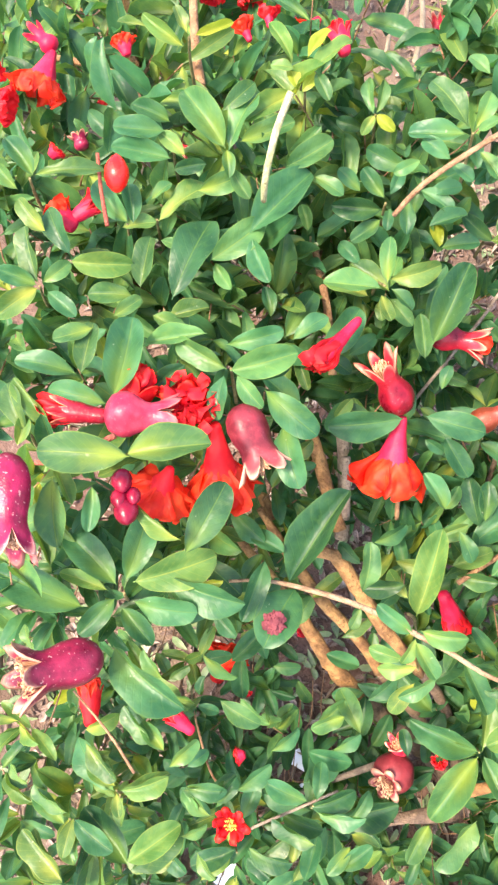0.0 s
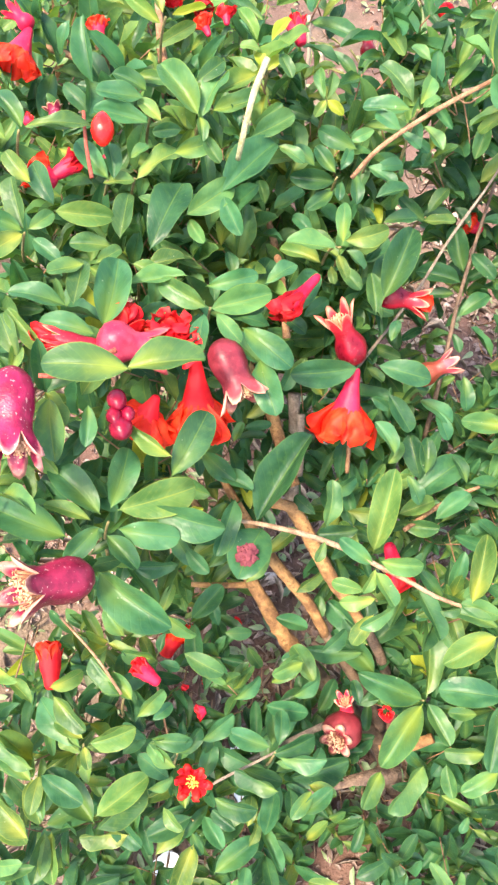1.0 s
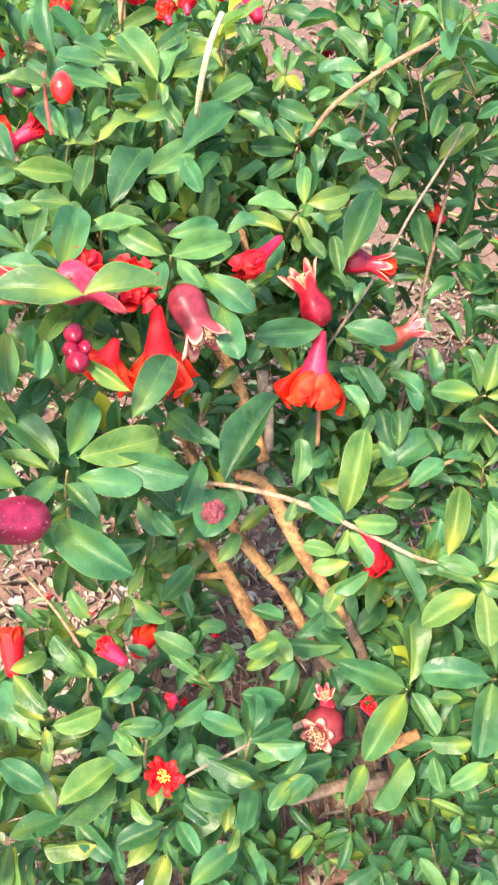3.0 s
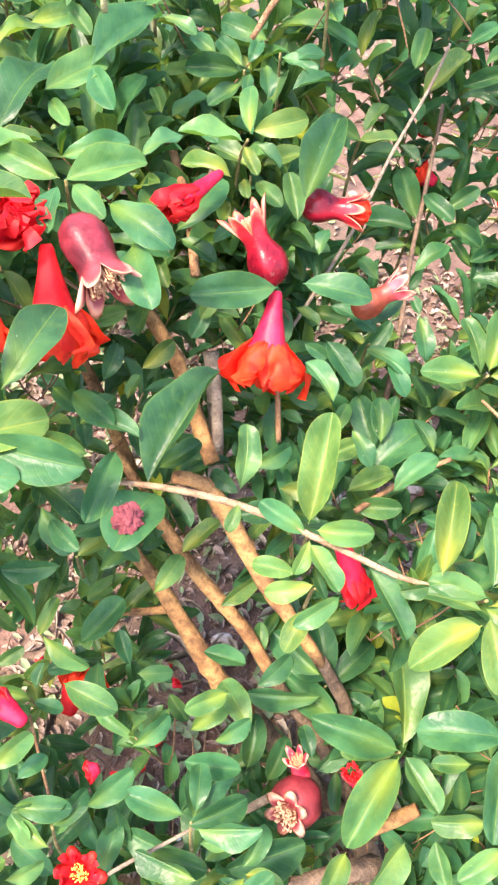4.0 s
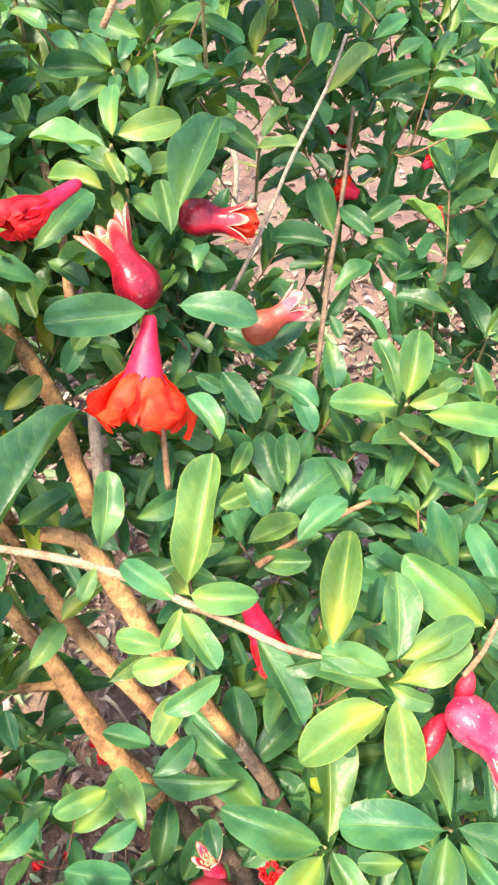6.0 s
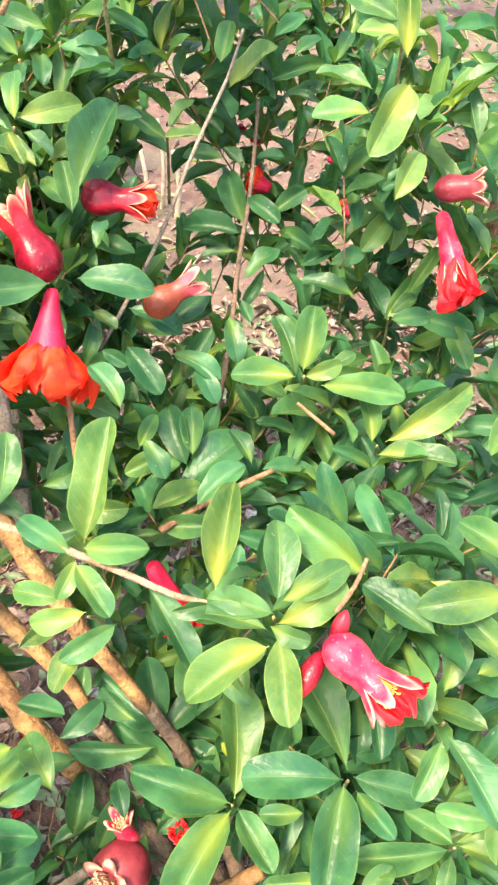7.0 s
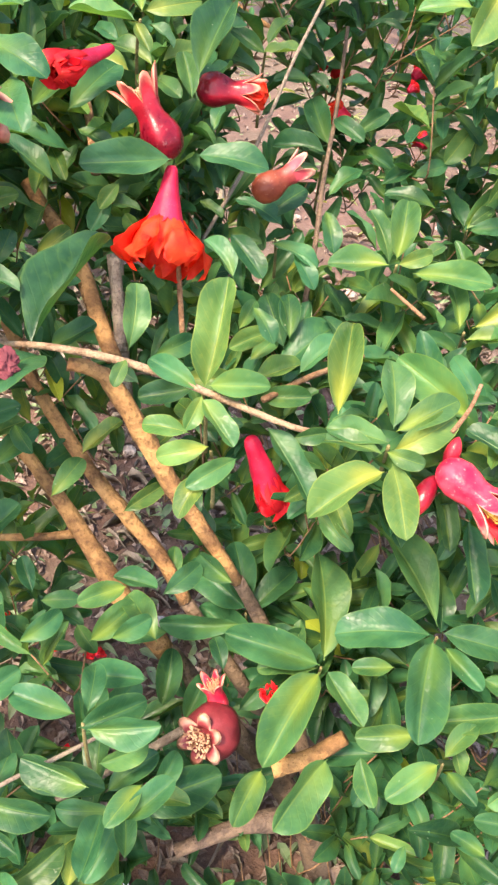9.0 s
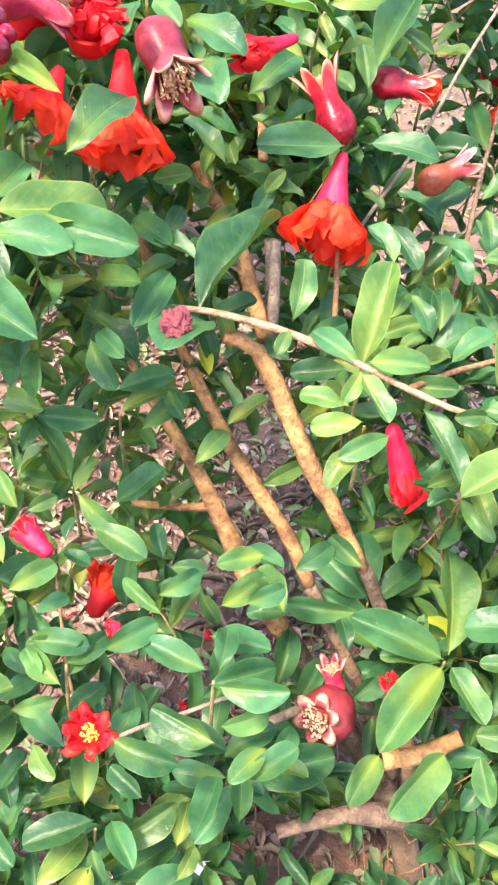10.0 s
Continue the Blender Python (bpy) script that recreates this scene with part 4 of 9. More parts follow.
leaf(-0.269, 0.234, 0.531, -0.282, 0.256, 0.542, 0.0126, -2, "mid", 3)
leaf(-0.272, 0.226, 0.529, -0.271, 0.243, 0.533, 0.0081, 25, "young", 5)
leaf(-0.239, 0.287, 0.556, -0.258, 0.276, 0.558, 0.0103, 11, "mid", 4)
leaf(-0.168, 0.284, 0.533, -0.197, 0.297, 0.539, 0.0143, -24, "mid", 0)
leaf(-0.166, 0.283, 0.533, -0.130, 0.296, 0.537, 0.0171, 4, "mid", 5)
leaf(-0.170, 0.298, 0.536, -0.139, 0.307, 0.541, 0.0118, 13, "dark", 3)
leaf(-0.169, 0.281, 0.531, -0.170, 0.258, 0.521, 0.0116, 15, "dark", 1)
leaf(-0.162, 0.281, 0.532, -0.146, 0.266, 0.525, 0.0105, 4, "mid", 1)
leaf(-0.181, 0.301, 0.541, -0.214, 0.293, 0.538, 0.0118, 22, "mid", 2)
leaf(-0.191, 0.285, 0.532, -0.208, 0.269, 0.528, 0.0111, -4, "dark", 2)
leaf(-0.146, 0.277, 0.526, -0.115, 0.256, 0.518, 0.0171, 3, "dark", 3)
leaf(-0.159, 0.281, 0.528, -0.134, 0.291, 0.530, 0.0121, -24, "dark", 1)
leaf(-0.134, 0.265, 0.514, -0.122, 0.230, 0.504, 0.0172, 13, "dark", 3)
leaf(-0.134, 0.306, 0.535, -0.116, 0.321, 0.539, 0.0107, -15, "dark", 3)
leaf(-0.203, 0.211, 0.559, -0.248, 0.208, 0.561, 0.0200, 3, "mid", 1)
leaf(-0.206, 0.213, 0.557, -0.165, 0.223, 0.558, 0.0188, -24, "mid", 5)
leaf(-0.247, 0.208, 0.533, -0.239, 0.175, 0.521, 0.0160, 3, "mid", 0)
leaf(-0.226, 0.206, 0.532, -0.225, 0.184, 0.524, 0.0092, -24, "dark", 4)
leaf(-0.179, 0.189, 0.514, -0.203, 0.203, 0.521, 0.0093, -20, "young", 5)
leaf(-0.210, 0.180, 0.466, -0.166, 0.203, 0.461, 0.0219, 4, "young", 0)
leaf(-0.220, 0.179, 0.461, -0.253, 0.203, 0.471, 0.0188, 24, "dark", 0)
leaf(-0.214, 0.180, 0.467, -0.208, 0.219, 0.473, 0.0178, 14, "dark", 0)
leaf(-0.238, 0.166, 0.454, -0.289, 0.176, 0.470, 0.0224, 18, "dark", 4)
leaf(-0.220, 0.172, 0.458, -0.237, 0.150, 0.454, 0.0130, -6, "dark", 0)
leaf(-0.215, 0.167, 0.459, -0.195, 0.150, 0.451, 0.0125, -22, "dark", 5)
leaf(-0.209, 0.171, 0.460, -0.172, 0.169, 0.459, 0.0166, 5, "dark", 3)
leaf(-0.191, 0.186, 0.463, -0.146, 0.177, 0.459, 0.0204, 20, "dark", 0)
leaf(-0.225, 0.176, 0.458, -0.254, 0.182, 0.462, 0.0090, 26, "young", 1)
leaf(-0.172, 0.186, 0.461, -0.160, 0.188, 0.462, 0.0059, 23, "yellow", 2)
leaf(-0.263, 0.141, 0.444, -0.271, 0.154, 0.448, 0.0075, -21, "young", 3)
leaf(-0.217, 0.147, 0.451, -0.172, 0.119, 0.445, 0.0236, 10, "dark", 5)
leaf(-0.152, 0.230, 0.436, -0.129, 0.220, 0.435, 0.0116, -23, "dark", 5)
leaf(-0.140, 0.217, 0.428, -0.150, 0.179, 0.418, 0.0145, -20, "dark", 0)
leaf(-0.164, 0.242, 0.442, -0.141, 0.224, 0.438, 0.0135, 9, "dark", 0)
leaf(-0.169, 0.188, 0.408, -0.153, 0.173, 0.405, 0.0104, 10, "dark", 0)
leaf(-0.125, 0.208, 0.413, -0.092, 0.263, 0.442, 0.0248, -25, "dark", 5)
leaf(-0.079, 0.207, 0.414, -0.077, 0.233, 0.435, 0.0137, 25, "mid", 3)
leaf(-0.043, 0.202, 0.397, -0.033, 0.248, 0.432, 0.0195, -18, "young", 2)
leaf(-0.041, 0.189, 0.409, -0.013, 0.187, 0.411, 0.0131, 8, "mid", 5)
leaf(-0.044, 0.185, 0.406, -0.051, 0.171, 0.397, 0.0088, -25, "young", 1)
leaf(-0.046, 0.187, 0.408, -0.069, 0.201, 0.414, 0.0111, -4, "dark", 0)
leaf(-0.044, 0.183, 0.406, -0.029, 0.165, 0.393, 0.0114, -20, "mid", 2)
leaf(-0.049, 0.175, 0.392, -0.071, 0.180, 0.392, 0.0103, 2, "young", 3)
leaf(-0.040, 0.173, 0.386, -0.064, 0.171, 0.380, 0.0113, -12, "young", 3)
leaf(-0.040, 0.165, 0.378, -0.053, 0.148, 0.364, 0.0117, 16, "young", 1)
leaf(-0.027, 0.169, 0.383, -0.050, 0.155, 0.377, 0.0109, -20, "mid", 1)
leaf(-0.014, 0.181, 0.393, 0.006, 0.152, 0.374, 0.0140, -26, "dark", 0)
leaf(-0.079, 0.197, 0.416, -0.084, 0.185, 0.409, 0.0070, -4, "mid", 3)
leaf(-0.048, 0.229, 0.378, -0.077, 0.226, 0.372, 0.0133, -7, "dark", 4)
leaf(-0.122, 0.238, 0.393, -0.100, 0.253, 0.399, 0.0114, -3, "dark", 2)
leaf(0.007, 0.240, 0.382, 0.031, 0.257, 0.394, 0.0140, -23, "dark", 4)
leaf(-0.019, 0.258, 0.410, -0.008, 0.242, 0.398, 0.0109, -11, "dark", 3)
leaf(-0.030, 0.266, 0.422, -0.046, 0.285, 0.433, 0.0128, 22, "dark", 5)
leaf(-0.144, 0.234, 0.393, -0.155, 0.216, 0.385, 0.0105, 22, "dark", 2)
leaf(-0.167, 0.215, 0.340, -0.138, 0.234, 0.347, 0.0144, -21, "young", 1)
leaf(-0.170, 0.222, 0.350, -0.140, 0.235, 0.357, 0.0131, 11, "dark", 4)
leaf(-0.175, 0.210, 0.338, -0.207, 0.205, 0.339, 0.0143, -25, "dark", 4)
leaf(-0.142, 0.225, 0.352, -0.131, 0.212, 0.343, 0.0087, 19, "dark", 5)
leaf(-0.154, 0.210, 0.334, -0.134, 0.237, 0.341, 0.0126, 18, "dark", 4)
leaf(-0.189, 0.190, 0.306, -0.178, 0.230, 0.320, 0.0122, -3, "mid", 4)
leaf(-0.186, 0.184, 0.305, -0.178, 0.204, 0.315, 0.0088, -8, "young", 0)
leaf(-0.188, 0.187, 0.310, -0.216, 0.214, 0.330, 0.0106, 22, "dark", 5)
leaf(-0.185, 0.186, 0.303, -0.158, 0.175, 0.288, 0.0118, 19, "mid", 1)
leaf(-0.163, 0.183, 0.302, -0.141, 0.209, 0.309, 0.0157, -7, "dark", 2)
leaf(-0.219, 0.198, 0.317, -0.215, 0.219, 0.325, 0.0106, 13, "dark", 4)
leaf(-0.185, 0.151, 0.295, -0.212, 0.154, 0.300, 0.0126, -11, "mid", 2)
leaf(-0.184, 0.158, 0.293, -0.181, 0.171, 0.299, 0.0073, -26, "dark", 5)
leaf(-0.210, 0.163, 0.308, -0.226, 0.180, 0.318, 0.0119, -13, "mid", 5)
leaf(-0.206, 0.164, 0.306, -0.192, 0.174, 0.310, 0.0085, 18, "mid", 4)
leaf(-0.185, 0.151, 0.289, -0.213, 0.133, 0.288, 0.0150, -20, "dark", 1)
leaf(-0.184, 0.151, 0.293, -0.168, 0.149, 0.288, 0.0081, -22, "dark", 1)
leaf(-0.199, 0.151, 0.297, -0.185, 0.144, 0.291, 0.0082, 15, "mid", 0)
leaf(-0.160, 0.204, 0.242, -0.156, 0.173, 0.228, 0.0153, 8, "dark", 5)
leaf(-0.166, 0.203, 0.244, -0.191, 0.196, 0.242, 0.0122, 12, "dark", 1)
leaf(-0.135, 0.199, 0.238, -0.112, 0.201, 0.238, 0.0109, -5, "dark", 1)
leaf(-0.140, 0.203, 0.241, -0.149, 0.222, 0.251, 0.0105, 9, "dark", 4)
leaf(-0.094, 0.212, 0.247, -0.066, 0.206, 0.244, 0.0129, -20, "dark", 5)
leaf(-0.059, 0.212, 0.241, -0.057, 0.232, 0.253, 0.0105, 5, "mid", 1)
leaf(-0.114, 0.194, 0.223, -0.101, 0.180, 0.214, 0.0102, 3, "mid", 5)
leaf(-0.059, 0.191, 0.221, -0.085, 0.186, 0.221, 0.0118, 13, "dark", 3)
leaf(-0.109, 0.229, 0.329, -0.088, 0.246, 0.340, 0.0110, -19, "young", 0)
leaf(-0.124, 0.210, 0.314, -0.109, 0.232, 0.323, 0.0122, 10, "mid", 3)
leaf(-0.085, 0.209, 0.305, -0.063, 0.227, 0.310, 0.0103, 19, "young", 4)
leaf(-0.012, 0.205, 0.227, -0.047, 0.236, 0.235, 0.0210, -20, "dark", 2)
leaf(-0.012, 0.200, 0.233, -0.020, 0.239, 0.251, 0.0193, -3, "dark", 1)
leaf(-0.009, 0.202, 0.229, 0.019, 0.227, 0.240, 0.0175, -21, "dark", 1)
leaf(-0.015, 0.196, 0.224, -0.065, 0.198, 0.221, 0.0146, -19, "dark", 4)
leaf(-0.001, 0.186, 0.203, -0.040, 0.218, 0.213, 0.0221, -2, "dark", 2)
leaf(-0.014, 0.165, 0.178, 0.009, 0.193, 0.190, 0.0172, 20, "dark", 5)
leaf(-0.047, 0.157, 0.179, -0.034, 0.183, 0.190, 0.0141, -4, "dark", 5)
leaf(-0.061, 0.161, 0.187, -0.056, 0.193, 0.202, 0.0158, 5, "dark", 5)
leaf(-0.083, 0.093, 0.197, -0.113, 0.093, 0.199, 0.0136, -8, "dark", 3)
leaf(-0.093, 0.099, 0.209, -0.133, 0.111, 0.217, 0.0186, -23, "dark", 1)
leaf(-0.092, 0.099, 0.208, -0.091, 0.134, 0.218, 0.0164, -22, "dark", 1)
leaf(-0.086, 0.098, 0.208, -0.060, 0.116, 0.216, 0.0145, -15, "dark", 4)
leaf(-0.076, 0.096, 0.197, -0.025, 0.113, 0.199, 0.0235, 2, "dark", 2)
leaf(-0.077, 0.091, 0.201, -0.062, 0.084, 0.201, 0.0082, -17, "dark", 2)
leaf(-0.080, 0.091, 0.193, -0.095, 0.062, 0.183, 0.0153, -2, "dark", 4)
leaf(-0.102, 0.115, 0.233, -0.073, 0.145, 0.241, 0.0184, 25, "dark", 3)
leaf(-0.063, 0.096, 0.207, -0.050, 0.119, 0.212, 0.0122, 12, "dark", 5)
leaf(-0.149, 0.066, 0.184, -0.183, 0.050, 0.178, 0.0171, 23, "dark", 4)
leaf(-0.155, 0.070, 0.189, -0.163, 0.101, 0.196, 0.0150, 15, "mid", 4)
leaf(-0.139, 0.061, 0.174, -0.108, 0.082, 0.183, 0.0175, 23, "mid", 5)
leaf(-0.104, 0.062, 0.176, -0.102, 0.085, 0.180, 0.0111, -2, "young", 0)
leaf(-0.137, 0.049, 0.155, -0.106, 0.076, 0.154, 0.0181, -17, "dark", 2)
leaf(-0.176, 0.041, 0.151, -0.157, 0.072, 0.152, 0.0164, -3, "young", 1)
leaf(-0.148, 0.056, 0.173, -0.139, 0.041, 0.167, 0.0090, -3, "dark", 2)
leaf(-0.102, 0.049, 0.165, -0.095, 0.067, 0.168, 0.0094, 22, "young", 3)
leaf(-0.169, 0.086, 0.215, -0.195, 0.101, 0.225, 0.0143, 0, "dark", 1)
leaf(-0.172, 0.096, 0.226, -0.154, 0.116, 0.231, 0.0125, -6, "dark", 4)
leaf(-0.207, 0.099, 0.229, -0.191, 0.114, 0.232, 0.0106, -3, "dark", 4)
leaf(-0.190, 0.108, 0.244, -0.208, 0.117, 0.249, 0.0097, -9, "dark", 1)
leaf(-0.203, 0.070, 0.189, -0.194, 0.093, 0.193, 0.0114, -17, "dark", 2)
leaf(-0.198, 0.051, 0.168, -0.193, 0.081, 0.172, 0.0141, -21, "dark", 2)
leaf(-0.145, 0.086, 0.212, -0.137, 0.114, 0.221, 0.0141, -3, "dark", 3)
leaf(-0.083, 0.363, 0.522, -0.084, 0.385, 0.538, 0.0102, -18, "mid", 1)
leaf(-0.082, 0.366, 0.522, -0.052, 0.377, 0.526, 0.0146, 23, "young", 1)
leaf(-0.086, 0.362, 0.518, -0.121, 0.360, 0.522, 0.0143, 24, "mid", 2)
leaf(-0.086, 0.357, 0.518, -0.078, 0.347, 0.507, 0.0078, -2, "young", 2)
leaf(-0.080, 0.364, 0.516, -0.066, 0.356, 0.507, 0.0087, -20, "dark", 5)
leaf(-0.052, 0.338, 0.499, -0.035, 0.380, 0.526, 0.0215, -9, "dark", 5)
leaf(-0.055, 0.334, 0.489, -0.061, 0.355, 0.506, 0.0113, -2, "mid", 2)
leaf(-0.120, 0.331, 0.480, -0.097, 0.364, 0.495, 0.0189, 15, "dark", 3)
leaf(-0.067, 0.319, 0.478, -0.083, 0.323, 0.481, 0.0081, -20, "dark", 4)
leaf(-0.043, 0.320, 0.478, -0.039, 0.333, 0.486, 0.0077, -18, "dark", 3)
leaf(-0.064, 0.303, 0.468, -0.110, 0.293, 0.467, 0.0196, -13, "dark", 4)
leaf(-0.051, 0.305, 0.470, -0.014, 0.299, 0.467, 0.0170, -5, "dark", 1)
leaf(0.024, 0.477, 0.459, -0.003, 0.480, 0.458, 0.0121, 4, "dark", 1)
leaf(0.037, 0.475, 0.453, 0.023, 0.489, 0.461, 0.0100, 14, "dark", 2)
leaf(0.044, 0.477, 0.460, 0.063, 0.478, 0.461, 0.0088, -10, "dark", 4)
leaf(0.037, 0.452, 0.426, 0.026, 0.485, 0.446, 0.0174, -15, "dark", 4)
leaf(0.039, 0.458, 0.442, 0.059, 0.439, 0.434, 0.0130, 9, "dark", 0)
leaf(0.034, 0.441, 0.425, -0.002, 0.451, 0.423, 0.0167, 5, "dark", 5)
leaf(0.038, 0.427, 0.400, 0.061, 0.441, 0.414, 0.0139, -19, "dark", 3)
leaf(0.034, 0.417, 0.390, 0.042, 0.403, 0.382, 0.0084, -12, "dark", 4)
leaf(0.032, 0.440, 0.413, 0.010, 0.440, 0.408, 0.0105, 17, "dark", 4)
leaf(0.055, 0.451, 0.435, 0.077, 0.460, 0.448, 0.0121, 15, "dark", 4)
leaf(0.060, 0.449, 0.425, 0.082, 0.438, 0.416, 0.0120, 15, "dark", 5)
leaf(0.014, 0.423, 0.394, -0.000, 0.438, 0.401, 0.0103, -10, "dark", 3)
leaf(0.074, 0.428, 0.410, 0.095, 0.434, 0.419, 0.0109, 7, "dark", 5)
leaf(0.019, 0.472, 0.519, 0.025, 0.489, 0.538, 0.0121, -13, "mid", 2)
leaf(0.024, 0.457, 0.510, 0.052, 0.477, 0.529, 0.0155, -17, "young", 2)
leaf(0.051, 0.483, 0.532, 0.070, 0.491, 0.541, 0.0105, 7, "dark", 5)
leaf(0.083, 0.467, 0.523, 0.050, 0.466, 0.513, 0.0110, -16, "dark", 5)
leaf(-0.011, 0.442, 0.490, 0.003, 0.458, 0.502, 0.0107, -25, "mid", 1)
leaf(-0.012, 0.437, 0.486, -0.034, 0.449, 0.496, 0.0107, -13, "dark", 4)
leaf(-0.014, 0.437, 0.487, 0.010, 0.436, 0.490, 0.0090, -10, "young", 2)
leaf(-0.068, 0.456, 0.505, -0.038, 0.468, 0.517, 0.0142, -4, "dark", 4)
leaf(-0.114, 0.459, 0.505, -0.115, 0.477, 0.520, 0.0109, 26, "dark", 0)
leaf(-0.079, 0.471, 0.516, -0.096, 0.480, 0.525, 0.0097, 14, "dark", 2)
leaf(-0.047, 0.488, 0.533, -0.028, 0.496, 0.541, 0.0103, 8, "dark", 3)
leaf(-0.105, 0.482, 0.533, -0.124, 0.485, 0.537, 0.0093, -20, "dark", 3)
leaf(0.063, 0.474, 0.524, 0.080, 0.481, 0.532, 0.0092, -8, "dark", 5)
leaf(0.105, 0.354, 0.550, 0.085, 0.328, 0.525, 0.0185, -22, "young", 2)
leaf(0.087, 0.350, 0.548, 0.061, 0.363, 0.550, 0.0134, 21, "mid", 4)
leaf(0.086, 0.345, 0.539, 0.059, 0.348, 0.535, 0.0125, 0, "mid", 0)
leaf(0.099, 0.321, 0.507, 0.112, 0.340, 0.523, 0.0126, 17, "young", 4)
leaf(0.100, 0.370, 0.567, 0.080, 0.374, 0.566, 0.0091, -2, "young", 0)
leaf(0.099, 0.373, 0.572, 0.075, 0.390, 0.579, 0.0137, -20, "mid", 0)
leaf(0.104, 0.365, 0.558, 0.106, 0.391, 0.583, 0.0112, -19, "young", 2)
leaf(0.125, 0.418, 0.456, 0.105, 0.398, 0.438, 0.0151, -24, "young", 1)
leaf(0.147, 0.438, 0.472, 0.134, 0.434, 0.467, 0.0073, 16, "mid", 5)
leaf(0.124, 0.379, 0.401, 0.112, 0.413, 0.414, 0.0144, 19, "dark", 4)
leaf(0.126, 0.380, 0.402, 0.150, 0.376, 0.407, 0.0116, 15, "dark", 3)
leaf(0.122, 0.381, 0.401, 0.147, 0.406, 0.419, 0.0129, 14, "mid", 4)
leaf(0.126, 0.383, 0.404, 0.142, 0.391, 0.413, 0.0091, 3, "mid", 3)
leaf(0.105, 0.391, 0.410, 0.071, 0.402, 0.414, 0.0129, 12, "dark", 1)
leaf(0.137, 0.410, 0.431, 0.124, 0.404, 0.427, 0.0076, 2, "dark", 1)
leaf(0.059, 0.304, 0.414, 0.025, 0.310, 0.410, 0.0158, 2, "mid", 2)
leaf(0.060, 0.307, 0.412, 0.049, 0.333, 0.433, 0.0146, 18, "mid", 3)
leaf(0.063, 0.305, 0.417, 0.070, 0.333, 0.440, 0.0166, -4, "mid", 5)
leaf(0.064, 0.303, 0.415, 0.084, 0.308, 0.420, 0.0101, 22, "young", 0)
leaf(0.073, 0.301, 0.411, 0.117, 0.292, 0.411, 0.0160, 5, "mid", 4)
leaf(0.078, 0.310, 0.415, 0.092, 0.315, 0.422, 0.0078, -8, "mid", 1)
leaf(0.108, 0.281, 0.389, 0.154, 0.300, 0.414, 0.0175, 23, "young", 1)
leaf(0.103, 0.276, 0.384, 0.143, 0.263, 0.390, 0.0147, -24, "mid", 0)
leaf(0.101, 0.281, 0.388, 0.099, 0.308, 0.401, 0.0111, 0, "mid", 5)
leaf(0.140, 0.378, 0.405, 0.175, 0.366, 0.403, 0.0165, 18, "dark", 4)
leaf(0.161, 0.373, 0.404, 0.170, 0.347, 0.389, 0.0141, 15, "mid", 0)
leaf(0.135, 0.385, 0.417, 0.155, 0.405, 0.438, 0.0089, -3, "young", 0)
leaf(0.087, 0.399, 0.428, 0.108, 0.401, 0.436, 0.0106, 16, "dark", 3)
leaf(0.014, 0.160, 0.418, 0.022, 0.199, 0.439, 0.0147, -12, "young", 5)
leaf(0.039, 0.159, 0.412, 0.040, 0.189, 0.427, 0.0152, 11, "mid", 0)
leaf(0.041, 0.161, 0.409, 0.069, 0.172, 0.419, 0.0134, -7, "mid", 1)
leaf(0.039, 0.155, 0.402, 0.068, 0.168, 0.413, 0.0148, 22, "young", 3)
leaf(0.038, 0.158, 0.405, 0.011, 0.165, 0.406, 0.0125, 7, "mid", 0)
leaf(0.035, 0.151, 0.404, 0.006, 0.160, 0.403, 0.0107, 23, "mid", 1)
leaf(0.036, 0.152, 0.405, 0.052, 0.145, 0.404, 0.0087, 25, "mid", 3)
leaf(0.036, 0.148, 0.397, 0.003, 0.132, 0.383, 0.0173, 24, "young", 5)
leaf(0.040, 0.152, 0.398, 0.043, 0.119, 0.385, 0.0149, 13, "young", 4)
leaf(0.012, 0.162, 0.406, -0.003, 0.159, 0.405, 0.0078, -25, "mid", 5)
leaf(0.079, 0.179, 0.404, 0.047, 0.204, 0.419, 0.0189, -22, "mid", 5)
leaf(0.002, 0.280, 0.371, -0.009, 0.309, 0.389, 0.0163, -21, "dark", 1)
leaf(0.005, 0.282, 0.376, 0.004, 0.306, 0.391, 0.0129, -7, "dark", 1)
leaf(-0.002, 0.272, 0.356, 0.037, 0.299, 0.377, 0.0230, -19, "dark", 3)
leaf(-0.017, 0.279, 0.362, -0.001, 0.291, 0.371, 0.0103, 2, "mid", 1)
leaf(0.037, 0.278, 0.374, 0.025, 0.296, 0.383, 0.0109, 23, "dark", 1)
leaf(0.029, 0.153, 0.250, 0.029, 0.215, 0.269, 0.0239, 22, "mid", 0)
leaf(0.027, 0.152, 0.247, -0.026, 0.168, 0.253, 0.0212, 0, "dark", 5)
leaf(0.026, 0.151, 0.245, -0.008, 0.151, 0.244, 0.0118, 21, "mid", 3)
leaf(0.027, 0.149, 0.245, -0.005, 0.103, 0.226, 0.0236, 19, "mid", 5)
leaf(0.031, 0.150, 0.245, 0.048, 0.119, 0.240, 0.0158, -16, "mid", 2)
leaf(0.083, 0.148, 0.290, 0.051, 0.207, 0.310, 0.0250, 26, "mid", 1)
leaf(0.081, 0.145, 0.286, 0.031, 0.151, 0.277, 0.0227, 19, "dark", 3)
leaf(0.082, 0.145, 0.282, 0.068, 0.095, 0.265, 0.0235, 3, "dark", 2)
leaf(0.086, 0.146, 0.287, 0.122, 0.136, 0.285, 0.0170, -3, "dark", 0)
leaf(0.088, 0.142, 0.280, 0.105, 0.121, 0.273, 0.0112, 4, "dark", 2)
leaf(0.062, 0.136, 0.270, 0.040, 0.137, 0.267, 0.0100, 12, "mid", 4)
